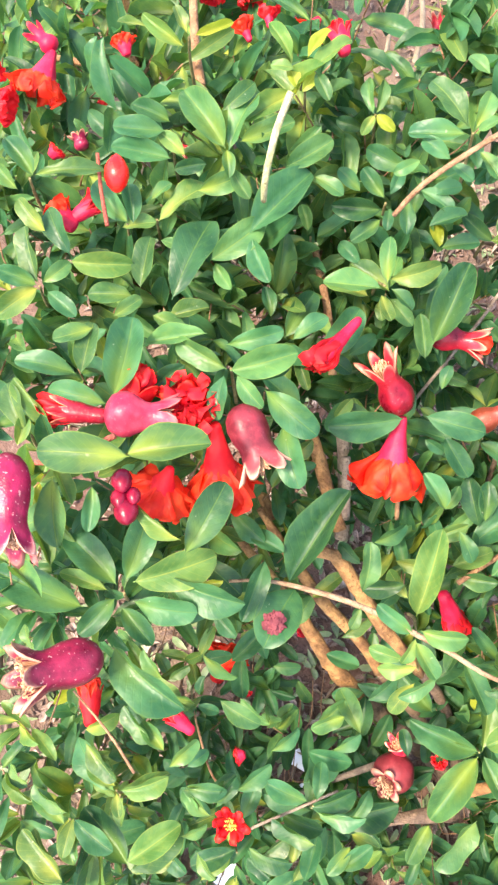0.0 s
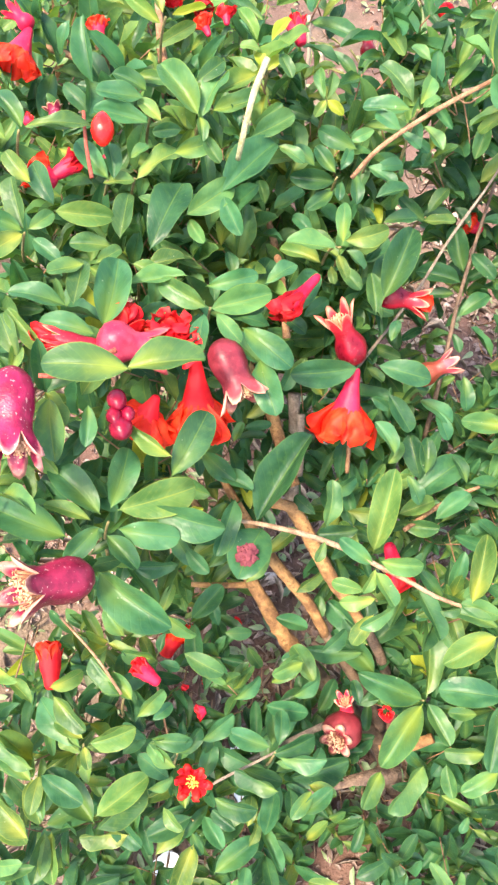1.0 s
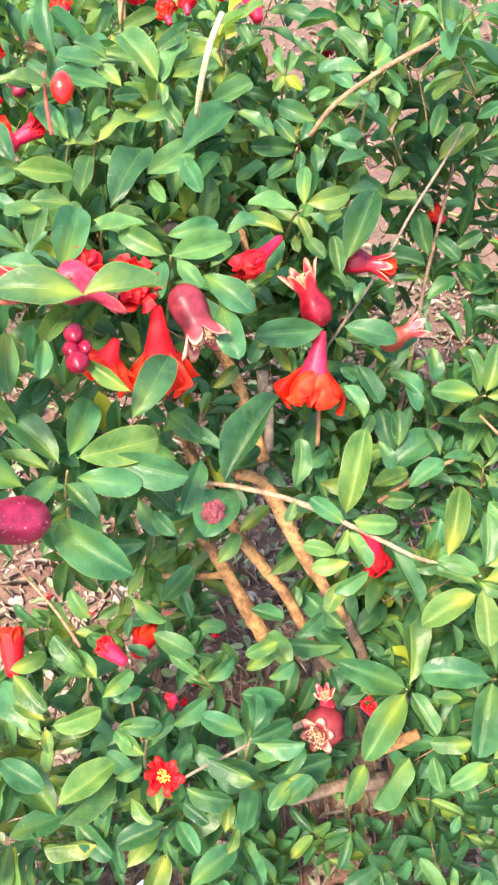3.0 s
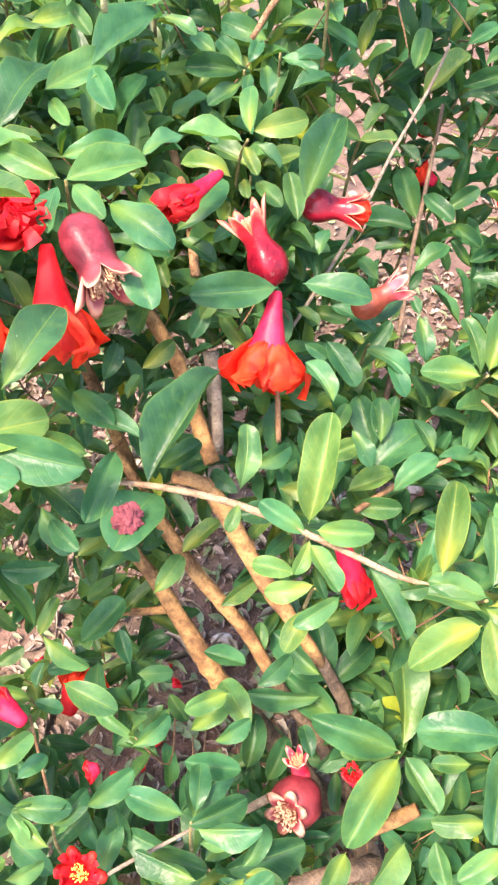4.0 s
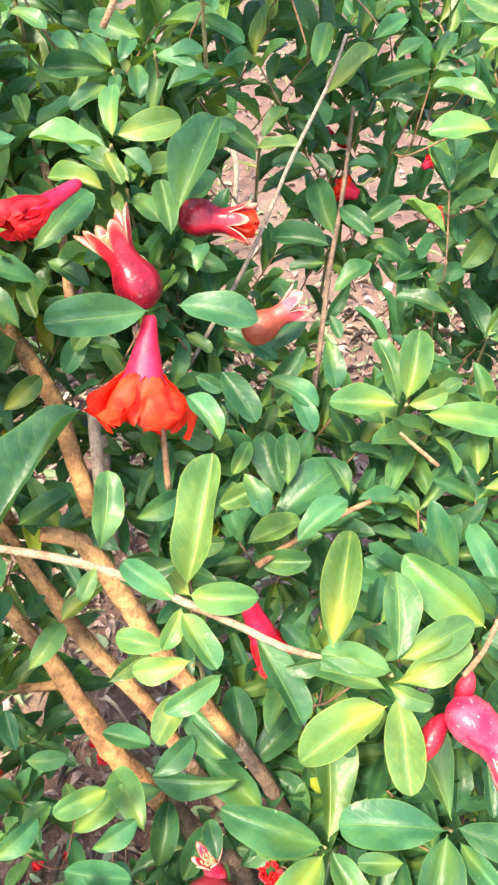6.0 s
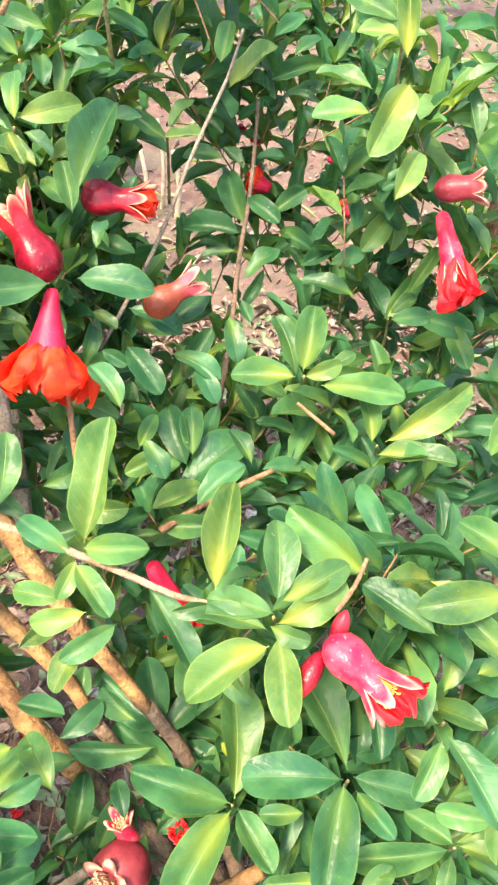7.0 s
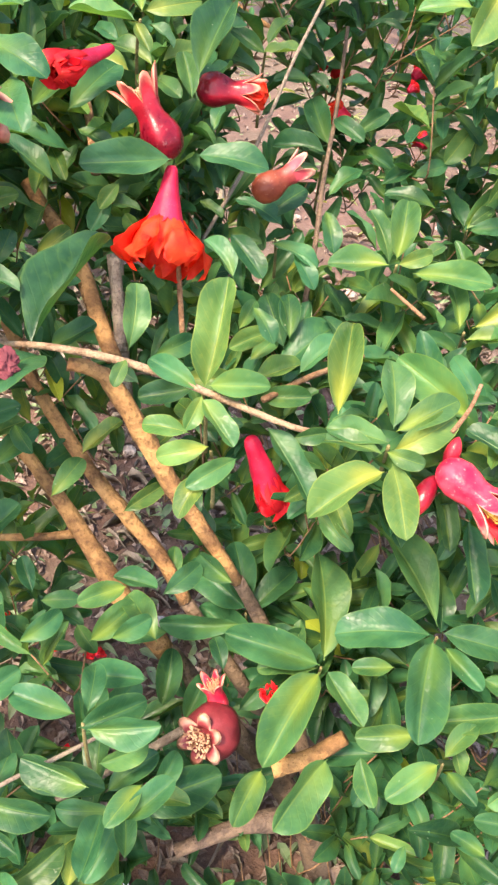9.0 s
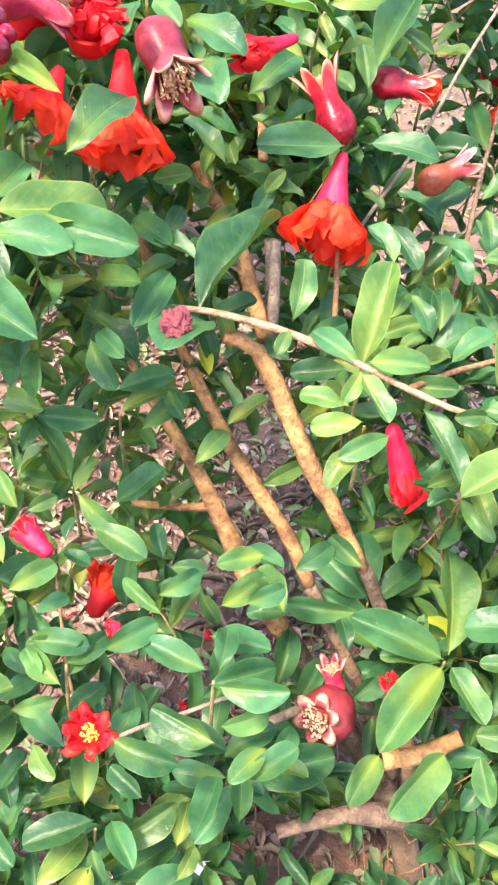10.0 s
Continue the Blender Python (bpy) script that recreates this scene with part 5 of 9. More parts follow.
leaf(0.120, 0.149, 0.332, 0.090, 0.157, 0.328, 0.0135, 26, "mid", 0)
leaf(0.124, 0.144, 0.329, 0.141, 0.103, 0.321, 0.0200, -22, "dark", 4)
leaf(0.122, 0.144, 0.326, 0.107, 0.122, 0.313, 0.0138, -6, "mid", 0)
leaf(0.145, 0.116, 0.302, 0.120, 0.124, 0.298, 0.0123, -4, "mid", 0)
leaf(0.122, 0.158, 0.344, 0.131, 0.183, 0.360, 0.0142, 7, "mid", 0)
leaf(0.138, 0.164, 0.349, 0.157, 0.169, 0.354, 0.0095, -21, "mid", 0)
leaf(0.139, 0.165, 0.408, 0.099, 0.164, 0.400, 0.0174, -7, "mid", 1)
leaf(0.108, 0.156, 0.392, 0.079, 0.179, 0.397, 0.0165, 17, "dark", 4)
leaf(0.138, 0.145, 0.388, 0.121, 0.166, 0.394, 0.0126, -7, "mid", 0)
leaf(0.142, 0.176, 0.416, 0.120, 0.195, 0.420, 0.0133, -4, "mid", 5)
leaf(0.136, 0.189, 0.430, 0.144, 0.238, 0.465, 0.0111, -13, "young", 2)
leaf(0.143, 0.130, 0.243, 0.120, 0.147, 0.244, 0.0132, 5, "mid", 2)
leaf(0.144, 0.127, 0.248, 0.171, 0.116, 0.247, 0.0132, -23, "mid", 4)
leaf(0.143, 0.129, 0.247, 0.165, 0.139, 0.257, 0.0120, 26, "young", 4)
leaf(0.141, 0.128, 0.241, 0.087, 0.128, 0.230, 0.0162, 6, "mid", 4)
leaf(0.143, 0.127, 0.236, 0.136, 0.110, 0.228, 0.0095, 20, "mid", 3)
leaf(0.160, 0.114, 0.224, 0.171, 0.087, 0.217, 0.0135, -6, "mid", 0)
leaf(0.088, 0.104, 0.230, 0.059, 0.089, 0.221, 0.0153, 11, "mid", 0)
leaf(0.091, 0.106, 0.233, 0.110, 0.121, 0.240, 0.0116, -24, "mid", 4)
leaf(0.137, 0.101, 0.237, 0.109, 0.082, 0.230, 0.0153, -22, "mid", 0)
leaf(0.076, 0.115, 0.240, 0.044, 0.116, 0.235, 0.0147, -12, "mid", 0)
leaf(0.093, 0.102, 0.226, 0.105, 0.084, 0.225, 0.0102, 7, "dark", 5)
leaf(0.145, 0.084, 0.208, 0.155, 0.057, 0.203, 0.0133, 3, "mid", 4)
leaf(0.085, 0.080, 0.199, 0.078, 0.100, 0.202, 0.0102, -6, "dark", 4)
leaf(0.047, 0.108, 0.229, 0.052, 0.084, 0.222, 0.0118, 24, "mid", 2)
leaf(0.116, 0.073, 0.191, 0.099, 0.085, 0.193, 0.0100, 2, "dark", 2)
leaf(0.132, 0.079, 0.210, 0.108, 0.085, 0.208, 0.0112, 3, "dark", 2)
leaf(0.072, 0.077, 0.195, 0.065, 0.065, 0.191, 0.0070, 17, "dark", 3)
leaf(-0.251, 0.111, 0.328, -0.226, 0.090, 0.323, 0.0149, 13, "mid", 4)
leaf(-0.228, 0.088, 0.312, -0.249, 0.097, 0.315, 0.0106, 26, "young", 1)
leaf(-0.224, 0.086, 0.309, -0.194, 0.099, 0.308, 0.0150, 11, "young", 5)
leaf(-0.227, 0.084, 0.309, -0.222, 0.069, 0.308, 0.0077, -7, "young", 0)
leaf(-0.258, 0.068, 0.305, -0.284, 0.082, 0.311, 0.0135, -26, "mid", 0)
leaf(-0.253, 0.065, 0.304, -0.223, 0.049, 0.303, 0.0156, -13, "dark", 0)
leaf(-0.255, 0.066, 0.298, -0.257, 0.041, 0.297, 0.0113, -6, "young", 1)
leaf(-0.259, 0.061, 0.301, -0.285, 0.079, 0.302, 0.0131, 22, "mid", 1)
leaf(-0.215, 0.044, 0.289, -0.183, 0.072, 0.287, 0.0189, -22, "young", 5)
leaf(-0.257, 0.028, 0.285, -0.290, 0.055, 0.291, 0.0189, -4, "young", 2)
leaf(-0.249, 0.039, 0.289, -0.253, 0.065, 0.290, 0.0119, -22, "mid", 3)
leaf(-0.206, 0.115, 0.327, -0.229, 0.137, 0.332, 0.0146, -26, "mid", 2)
leaf(-0.198, 0.113, 0.322, -0.216, 0.129, 0.326, 0.0111, 21, "mid", 5)
leaf(-0.194, 0.104, 0.314, -0.177, 0.124, 0.314, 0.0119, 16, "mid", 4)
leaf(-0.286, 0.081, 0.317, -0.300, 0.093, 0.320, 0.0090, -26, "young", 3)
leaf(-0.167, 0.096, 0.289, -0.184, 0.093, 0.291, 0.0084, -6, "mid", 2)
leaf(-0.164, 0.089, 0.285, -0.149, 0.108, 0.286, 0.0111, 18, "dark", 5)
leaf(-0.173, 0.081, 0.283, -0.185, 0.094, 0.286, 0.0084, -4, "mid", 2)
leaf(-0.148, 0.098, 0.288, -0.126, 0.118, 0.288, 0.0132, 11, "dark", 2)
leaf(-0.184, 0.108, 0.295, -0.171, 0.121, 0.294, 0.0091, -14, "dark", 1)
leaf(-0.166, 0.152, 0.314, -0.136, 0.140, 0.309, 0.0147, -11, "mid", 1)
leaf(-0.127, 0.125, 0.300, -0.109, 0.143, 0.301, 0.0115, 20, "dark", 1)
leaf(-0.098, 0.098, 0.283, -0.129, 0.106, 0.287, 0.0145, 11, "dark", 4)
leaf(-0.096, 0.095, 0.276, -0.065, 0.110, 0.276, 0.0153, 2, "dark", 5)
leaf(-0.092, 0.099, 0.282, -0.091, 0.125, 0.283, 0.0120, 11, "dark", 3)
leaf(-0.084, 0.132, 0.295, -0.065, 0.145, 0.295, 0.0108, 14, "dark", 2)
leaf(-0.089, 0.072, 0.264, -0.122, 0.085, 0.266, 0.0162, -26, "dark", 2)
leaf(-0.091, 0.092, 0.280, -0.057, 0.092, 0.284, 0.0157, 24, "dark", 2)
leaf(-0.136, 0.065, 0.267, -0.104, 0.059, 0.264, 0.0149, 12, "dark", 5)
leaf(-0.171, 0.057, 0.267, -0.156, 0.042, 0.267, 0.0099, 14, "young", 1)
leaf(-0.065, 0.075, 0.262, -0.080, 0.055, 0.262, 0.0112, 5, "mid", 1)
leaf(-0.072, 0.060, 0.258, -0.050, 0.077, 0.263, 0.0128, -16, "dark", 2)
leaf(-0.078, 0.153, 0.309, -0.101, 0.142, 0.309, 0.0115, -4, "mid", 2)
leaf(-0.118, 0.047, 0.252, -0.136, 0.059, 0.254, 0.0099, -12, "dark", 2)
leaf(-0.187, 0.226, 0.395, -0.156, 0.208, 0.380, 0.0172, -22, "dark", 3)
leaf(-0.181, 0.214, 0.386, -0.164, 0.197, 0.368, 0.0127, 20, "dark", 3)
leaf(-0.220, 0.197, 0.360, -0.223, 0.229, 0.374, 0.0150, -1, "dark", 4)
leaf(-0.206, 0.192, 0.358, -0.213, 0.218, 0.372, 0.0118, -10, "mid", 2)
leaf(-0.238, 0.253, 0.436, -0.225, 0.267, 0.444, 0.0097, 25, "mid", 4)
leaf(-0.168, 0.304, 0.437, -0.146, 0.311, 0.441, 0.0108, 26, "young", 5)
leaf(-0.128, 0.317, 0.446, -0.155, 0.329, 0.464, 0.0154, 24, "dark", 4)
leaf(-0.187, 0.290, 0.420, -0.172, 0.310, 0.431, 0.0123, 0, "dark", 3)
leaf(-0.157, 0.283, 0.412, -0.150, 0.301, 0.425, 0.0107, 25, "dark", 3)
leaf(-0.169, 0.267, 0.393, -0.150, 0.283, 0.401, 0.0122, -11, "mid", 1)
leaf(-0.143, 0.277, 0.405, -0.137, 0.290, 0.412, 0.0075, -21, "mid", 0)
leaf(-0.136, 0.291, 0.416, -0.119, 0.306, 0.425, 0.0108, 24, "young", 0)
leaf(-0.185, 0.282, 0.407, -0.167, 0.272, 0.399, 0.0103, 13, "dark", 5)
leaf(-0.165, 0.260, 0.381, -0.170, 0.275, 0.392, 0.0092, 22, "dark", 0)
leaf(-0.050, 0.335, 0.432, -0.036, 0.328, 0.426, 0.0081, -19, "mid", 0)
leaf(-0.044, 0.319, 0.418, -0.030, 0.313, 0.413, 0.0080, 16, "dark", 4)
leaf(-0.030, 0.336, 0.434, -0.002, 0.326, 0.424, 0.0141, -16, "dark", 3)
leaf(-0.031, 0.322, 0.419, -0.012, 0.301, 0.403, 0.0147, -6, "dark", 0)
leaf(-0.007, 0.323, 0.414, 0.020, 0.311, 0.406, 0.0140, -24, "dark", 1)
leaf(0.006, 0.316, 0.412, 0.018, 0.300, 0.398, 0.0111, -7, "dark", 1)
leaf(-0.014, 0.331, 0.424, 0.012, 0.344, 0.439, 0.0146, 10, "dark", 3)
leaf(0.024, 0.338, 0.429, 0.029, 0.318, 0.412, 0.0121, -10, "dark", 1)
leaf(-0.119, 0.351, 0.463, -0.098, 0.342, 0.455, 0.0113, -17, "dark", 1)
leaf(-0.101, 0.351, 0.462, -0.084, 0.364, 0.469, 0.0103, -4, "dark", 1)
leaf(-0.100, 0.335, 0.433, -0.110, 0.318, 0.418, 0.0114, -10, "dark", 0)
leaf(-0.082, 0.327, 0.428, -0.103, 0.329, 0.431, 0.0098, 16, "mid", 0)
leaf(-0.095, 0.332, 0.441, -0.105, 0.322, 0.430, 0.0089, -12, "young", 2)
leaf(-0.054, 0.302, 0.397, -0.034, 0.293, 0.393, 0.0103, 15, "mid", 3)
leaf(-0.024, 0.288, 0.377, -0.015, 0.302, 0.388, 0.0092, 7, "mid", 5)
leaf(-0.041, 0.291, 0.380, -0.055, 0.297, 0.382, 0.0077, 14, "mid", 1)
leaf(-0.098, 0.149, 0.269, -0.076, 0.172, 0.272, 0.0144, 4, "mid", 2)
leaf(-0.093, 0.109, 0.244, -0.094, 0.138, 0.248, 0.0130, 7, "dark", 0)
leaf(-0.101, 0.134, 0.262, -0.068, 0.130, 0.263, 0.0147, -11, "dark", 5)
leaf(-0.089, 0.099, 0.235, -0.065, 0.111, 0.235, 0.0125, 17, "mid", 5)
leaf(-0.063, 0.085, 0.233, -0.042, 0.078, 0.236, 0.0102, -26, "young", 5)
leaf(-0.073, 0.060, 0.217, -0.075, 0.084, 0.215, 0.0113, 5, "dark", 2)
leaf(-0.094, 0.050, 0.216, -0.087, 0.082, 0.216, 0.0147, -22, "dark", 2)
leaf(-0.116, 0.092, 0.242, -0.084, 0.084, 0.239, 0.0148, -8, "dark", 5)
leaf(-0.023, 0.182, 0.279, -0.042, 0.201, 0.281, 0.0122, -23, "dark", 5)
leaf(-0.061, 0.172, 0.280, -0.041, 0.191, 0.284, 0.0128, 11, "dark", 1)
leaf(-0.027, 0.140, 0.258, -0.032, 0.159, 0.261, 0.0097, 7, "dark", 3)
leaf(-0.063, 0.150, 0.268, -0.081, 0.181, 0.268, 0.0161, 15, "mid", 3)
leaf(0.029, 0.106, 0.230, -0.001, 0.070, 0.226, 0.0207, -16, "mid", 2)
leaf(-0.006, 0.099, 0.231, -0.021, 0.071, 0.228, 0.0145, 3, "mid", 2)
leaf(-0.055, 0.249, 0.369, -0.027, 0.248, 0.371, 0.0125, 20, "young", 1)
leaf(-0.007, 0.275, 0.384, -0.030, 0.266, 0.378, 0.0117, -7, "young", 5)
leaf(-0.071, 0.257, 0.377, -0.049, 0.272, 0.380, 0.0125, 24, "dark", 1)
leaf(-0.012, 0.246, 0.361, 0.016, 0.243, 0.364, 0.0127, 12, "mid", 2)
leaf(-0.016, 0.250, 0.368, 0.011, 0.262, 0.372, 0.0133, -15, "young", 5)
leaf(-0.043, 0.228, 0.354, -0.057, 0.248, 0.353, 0.0111, -20, "young", 1)
leaf(-0.078, 0.244, 0.368, -0.094, 0.257, 0.371, 0.0102, -12, "dark", 3)
leaf(-0.206, 0.118, 0.312, -0.230, 0.142, 0.311, 0.0153, -12, "dark", 2)
leaf(-0.231, 0.086, 0.296, -0.264, 0.117, 0.298, 0.0199, -7, "dark", 3)
leaf(-0.230, 0.083, 0.293, -0.248, 0.097, 0.293, 0.0106, -24, "young", 3)
leaf(-0.265, 0.068, 0.289, -0.290, 0.082, 0.290, 0.0131, -7, "mid", 0)
leaf(-0.261, 0.066, 0.287, -0.251, 0.038, 0.285, 0.0133, 5, "young", 5)
leaf(-0.217, 0.043, 0.271, -0.255, 0.075, 0.273, 0.0216, 24, "dark", 2)
leaf(-0.216, 0.040, 0.262, -0.188, 0.077, 0.258, 0.0205, 24, "mid", 5)
leaf(-0.228, 0.087, 0.293, -0.196, 0.103, 0.292, 0.0162, 6, "young", 0)
leaf(-0.226, 0.084, 0.290, -0.223, 0.065, 0.289, 0.0091, 23, "young", 0)
leaf(-0.286, 0.058, 0.280, -0.259, 0.027, 0.274, 0.0182, 1, "young", 5)
leaf(-0.164, 0.080, 0.281, -0.184, 0.096, 0.284, 0.0119, -12, "mid", 5)
leaf(-0.161, 0.086, 0.281, -0.158, 0.104, 0.282, 0.0087, 15, "mid", 2)
leaf(-0.183, 0.065, 0.279, -0.166, 0.075, 0.276, 0.0095, 19, "mid", 1)
leaf(-0.183, 0.096, 0.292, -0.154, 0.096, 0.291, 0.0130, -5, "dark", 0)
leaf(-0.257, 0.121, 0.311, -0.236, 0.135, 0.309, 0.0119, 9, "young", 5)
leaf(-0.266, 0.056, 0.162, -0.227, 0.075, 0.158, 0.0195, -21, "dark", 4)
leaf(-0.198, 0.052, 0.169, -0.237, 0.048, 0.168, 0.0176, -20, "young", 2)
leaf(-0.218, 0.068, 0.170, -0.187, 0.044, 0.165, 0.0174, 4, "dark", 4)
leaf(-0.266, 0.052, 0.158, -0.269, 0.015, 0.154, 0.0168, -19, "mid", 4)
leaf(-0.261, 0.053, 0.155, -0.254, 0.016, 0.147, 0.0164, 10, "young", 5)
leaf(-0.146, 0.048, 0.172, -0.159, 0.009, 0.168, 0.0181, -4, "young", 2)
leaf(-0.140, 0.067, 0.184, -0.123, 0.044, 0.184, 0.0132, -13, "dark", 5)
leaf(-0.128, 0.030, 0.157, -0.095, 0.056, 0.163, 0.0190, -20, "dark", 4)
leaf(-0.244, 0.012, 0.127, -0.204, 0.027, 0.123, 0.0191, 5, "dark", 2)
leaf(-0.299, 0.088, 0.184, -0.271, 0.067, 0.181, 0.0156, -3, "mid", 5)
leaf(-0.106, 0.012, 0.144, -0.102, 0.037, 0.146, 0.0120, 14, "dark", 3)
leaf(-0.023, 0.023, 0.162, -0.052, 0.028, 0.157, 0.0102, 22, "young", 0)
leaf(-0.180, 0.191, 0.489, -0.162, 0.230, 0.503, 0.0195, 8, "dark", 3)
leaf(-0.120, 0.207, 0.409, -0.135, 0.165, 0.417, 0.0277, 8, "dark", 1)
# stems and twigs
branch("stem", BARK, (0.0024, 0.0035, 0.0042, 0.0053, 0.0063, 0.0071, 0.0068), ((-0.176, 0.276, 0.333), (-0.159, 0.263, 0.316), (-0.138, 0.251, 0.292), (-0.117, 0.234, 0.268), (-0.098, 0.216, 0.245), (-0.082, 0.205, 0.222), (-0.061, 0.196, 0.195)), knobble=0.14, sides=10)
# lower stem parts take the darker bark: shade under the leaves put into colour
branch("stem", BARK_OLD_DIM, (0.0065, 0.0070, 0.0076, 0.0087, 0.0097, 0.0108), ((-0.063, 0.198, 0.197), (-0.035, 0.185, 0.162), (-0.004, 0.176, 0.118), (0.025, 0.168, 0.074), (0.046, 0.155, 0.032), (0.063, 0.135, -0.017)), knobble=0.16, sides=10)
branch("stem", BARK, (0.0027, 0.0034, 0.0041, 0.0044, 0.0048, 0.0045, 0.0046), ((-0.153, 0.281, 0.361), (-0.142, 0.271, 0.347), (-0.127, 0.259, 0.327), (-0.107, 0.243, 0.303), (-0.087, 0.232, 0.280), (-0.066, 0.221, 0.257), (-0.049, 0.207, 0.231)), knobble=0.14, sides=10)
branch("stem", BARK_OLD_DIM, (0.0042, 0.0047, 0.0049, 0.0055), ((-0.050, 0.208, 0.232), (-0.027, 0.198, 0.194), (-0.001, 0.188, 0.148), (0.028, 0.173, 0.088)), knobble=0.08, sides=10)
branch("stem", BARK, (0.0037, 0.0047, 0.0057, 0.0054, 0.0052, 0.0043, 0.0040), ((-0.115, 0.245, 0.378), (-0.097, 0.247, 0.370), (-0.083, 0.239, 0.352), (-0.069, 0.230, 0.329), (-0.054, 0.220, 0.306), (-0.036, 0.211, 0.282), (-0.019, 0.203, 0.255)), knobble=0.16, sides=10)
branch("stem", BARK_OLD_DIM, (0.0040, 0.0046, 0.0048, 0.0054, 0.0056), ((-0.019, 0.204, 0.256), (-0.000, 0.199, 0.217), (0.020, 0.189, 0.164), (0.036, 0.179, 0.102), (0.045, 0.165, 0.061)), knobble=0.08, sides=10)
branch("stem", BARK, (0.0038, 0.0045, 0.0048, 0.0047, 0.0049), ((-0.152, 0.356, 0.429), (-0.138, 0.344, 0.414), (-0.119, 0.320, 0.398), (-0.107, 0.295, 0.383), (-0.094, 0.269, 0.365)), knobble=0.08, sides=10)
branch("stem", BARK, (0.0036, 0.0040, 0.0042, 0.0042), ((-0.188, 0.346, 0.389), (-0.178, 0.336, 0.375), (-0.163, 0.313, 0.361), (-0.144, 0.283, 0.339)), knobble=0.08, sides=10)
branch("branch", TWIG_TAN, (0.0010, 0.0012, 0.0018, 0.0019, 0.0019, 0.0017, 0.0016, 0.0014, 0.0012), ((-0.162, 0.206, 0.411), (-0.139, 0.208, 0.414), (-0.111, 0.205, 0.415), (-0.083, 0.200, 0.413), (-0.061, 0.194, 0.410), (-0.043, 0.187, 0.407), (-0.023, 0.180, 0.403), (-0.003, 0.170, 0.402), (0.014, 0.164, 0.403)), knobble=0.08, sides=10)
branch("branch", TWIG_GREY, (0.0029, 0.0033, 0.0036), ((-0.095, 0.304, 0.409), (-0.093, 0.289, 0.391), (-0.091, 0.278, 0.368)), knobble=0.08, sides=10)
branch("branch", TWIG, (0.0013, 0.0016, 0.0016), ((-0.060, 0.298, 0.415), (-0.058, 0.285, 0.398), (-0.056, 0.276, 0.379)), knobble=0.08, sides=10)
branch("branch", BARK, (0.0058, 0.0050, 0.0044), ((0.005, 0.126, 0.181), (0.026, 0.130, 0.187), (0.046, 0.135, 0.201)), knobble=0.08)
branch("branch", BARK_OLD_DIM, (0.004, 0.005, 0.009), ((-0.049, 0.101, 0.129), (-0.011, 0.110, 0.143), (0.031, 0.121, 0.132)), knobble=0.14, sides=10)
branch("branch", TWIG, (0.0019, 0.0018, 0.0017, 0.0014), ((-0.011, 0.240, 0.363), (0.011, 0.258, 0.364), (0.031, 0.273, 0.363), (0.049, 0.280, 0.368)))
branch("branch", TWIG, (0.0009, 0.0012), ((0.060, 0.293, 0.405), (0.080, 0.282, 0.393)))
branch("branch", TWIG, (0.0009, 0.0009, 0.0011), ((0.072, 0.161, 0.436), (0.067, 0.153, 0.429), (0.060, 0.147, 0.421)))
branch("branch", TWIG, (0.0011, 0.0013, 0.0014, 0.0014), ((0.154, 0.233, 0.378), (0.156, 0.222, 0.365), (0.161, 0.207, 0.350), (0.168, 0.192, 0.334)))
branch("branch", TWIG_GREY, (0.0008, 0.0010, 0.0011, 0.0012, 0.0013, 0.0013), ((0.030, 0.441, 0.547), (0.022, 0.434, 0.523), (0.005, 0.419, 0.490), (-0.010, 0.402, 0.456), (-0.023, 0.392, 0.429), (-0.052, 0.365, 0.383)))
branch("branch", BARK_OLD_DIM, (0.0012, 0.0015, 0.0017, 0.0019, 0.0021, 0.0021), ((0.044, 0.481, 0.495), (0.041, 0.462, 0.446), (0.034, 0.430, 0.413), (0.028, 0.390, 0.377), (0.021, 0.355, 0.351), (0.013, 0.319, 0.318)))
branch("branch", TWIG_GREY, (0.005, 0.004, 0.006), ((-0.099, 0.332, 0.397), (-0.094, 0.307, 0.361), (-0.091, 0.281, 0.325)))
branch("branch", TWIG, (0.0009, 0.0009, 0.0009, 0.0011), ((-0.188, 0.150, 0.278), (-0.182, 0.135, 0.267), (-0.174, 0.116, 0.234), (-0.165, 0.106, 0.211)))
branch("branch", TWIG_GREY, (0.0011, 0.0011, 0.0011, 0.0010), ((-0.150, 0.069, 0.238), (-0.135, 0.079, 0.248), (-0.107, 0.094, 0.251), (-0.076, 0.111, 0.254)))
branch("branch", TWIG_GREY, (0.002, 0.002, 0.003), ((-0.116, 0.105, 0.183), (-0.090, 0.120, 0.185), (-0.045, 0.140, 0.200)))
branch("branch", TWIG_GREEN, (0.0019, 0.0019, 0.0019, 0.0017), ((-0.145, 0.390, 0.629), (-0.151, 0.376, 0.616), (-0.155, 0.362, 0.598), (-0.157, 0.368, 0.576)))
branch("branch", TWIG, (0.0026, 0.0030, 0.0034, 0.0034), ((-0.292, 0.563, 0.580), (-0.277, 0.539, 0.564), (-0.261, 0.510, 0.543), (-0.250, 0.473, 0.516)))
branch("branch", TWIG, (0.0022, 0.0026, 0.0026, 0.0017), ((-0.328, 0.522, 0.545), (-0.297, 0.517, 0.544), (-0.264, 0.509, 0.542), (-0.245, 0.523, 0.556)))
branch("branch", TWIG, (0.003, 0.003, 0.005), ((-0.225, 0.546, 0.592), (-0.219, 0.508, 0.564), (-0.210, 0.478, 0.541)))
branch("branch", TWIG, (0.0022, 0.0027, 0.0027, 0.0031), ((-0.131, 0.420, 0.488), (-0.125, 0.404, 0.479), (-0.117, 0.382, 0.463), (-0.110, 0.351, 0.438)))
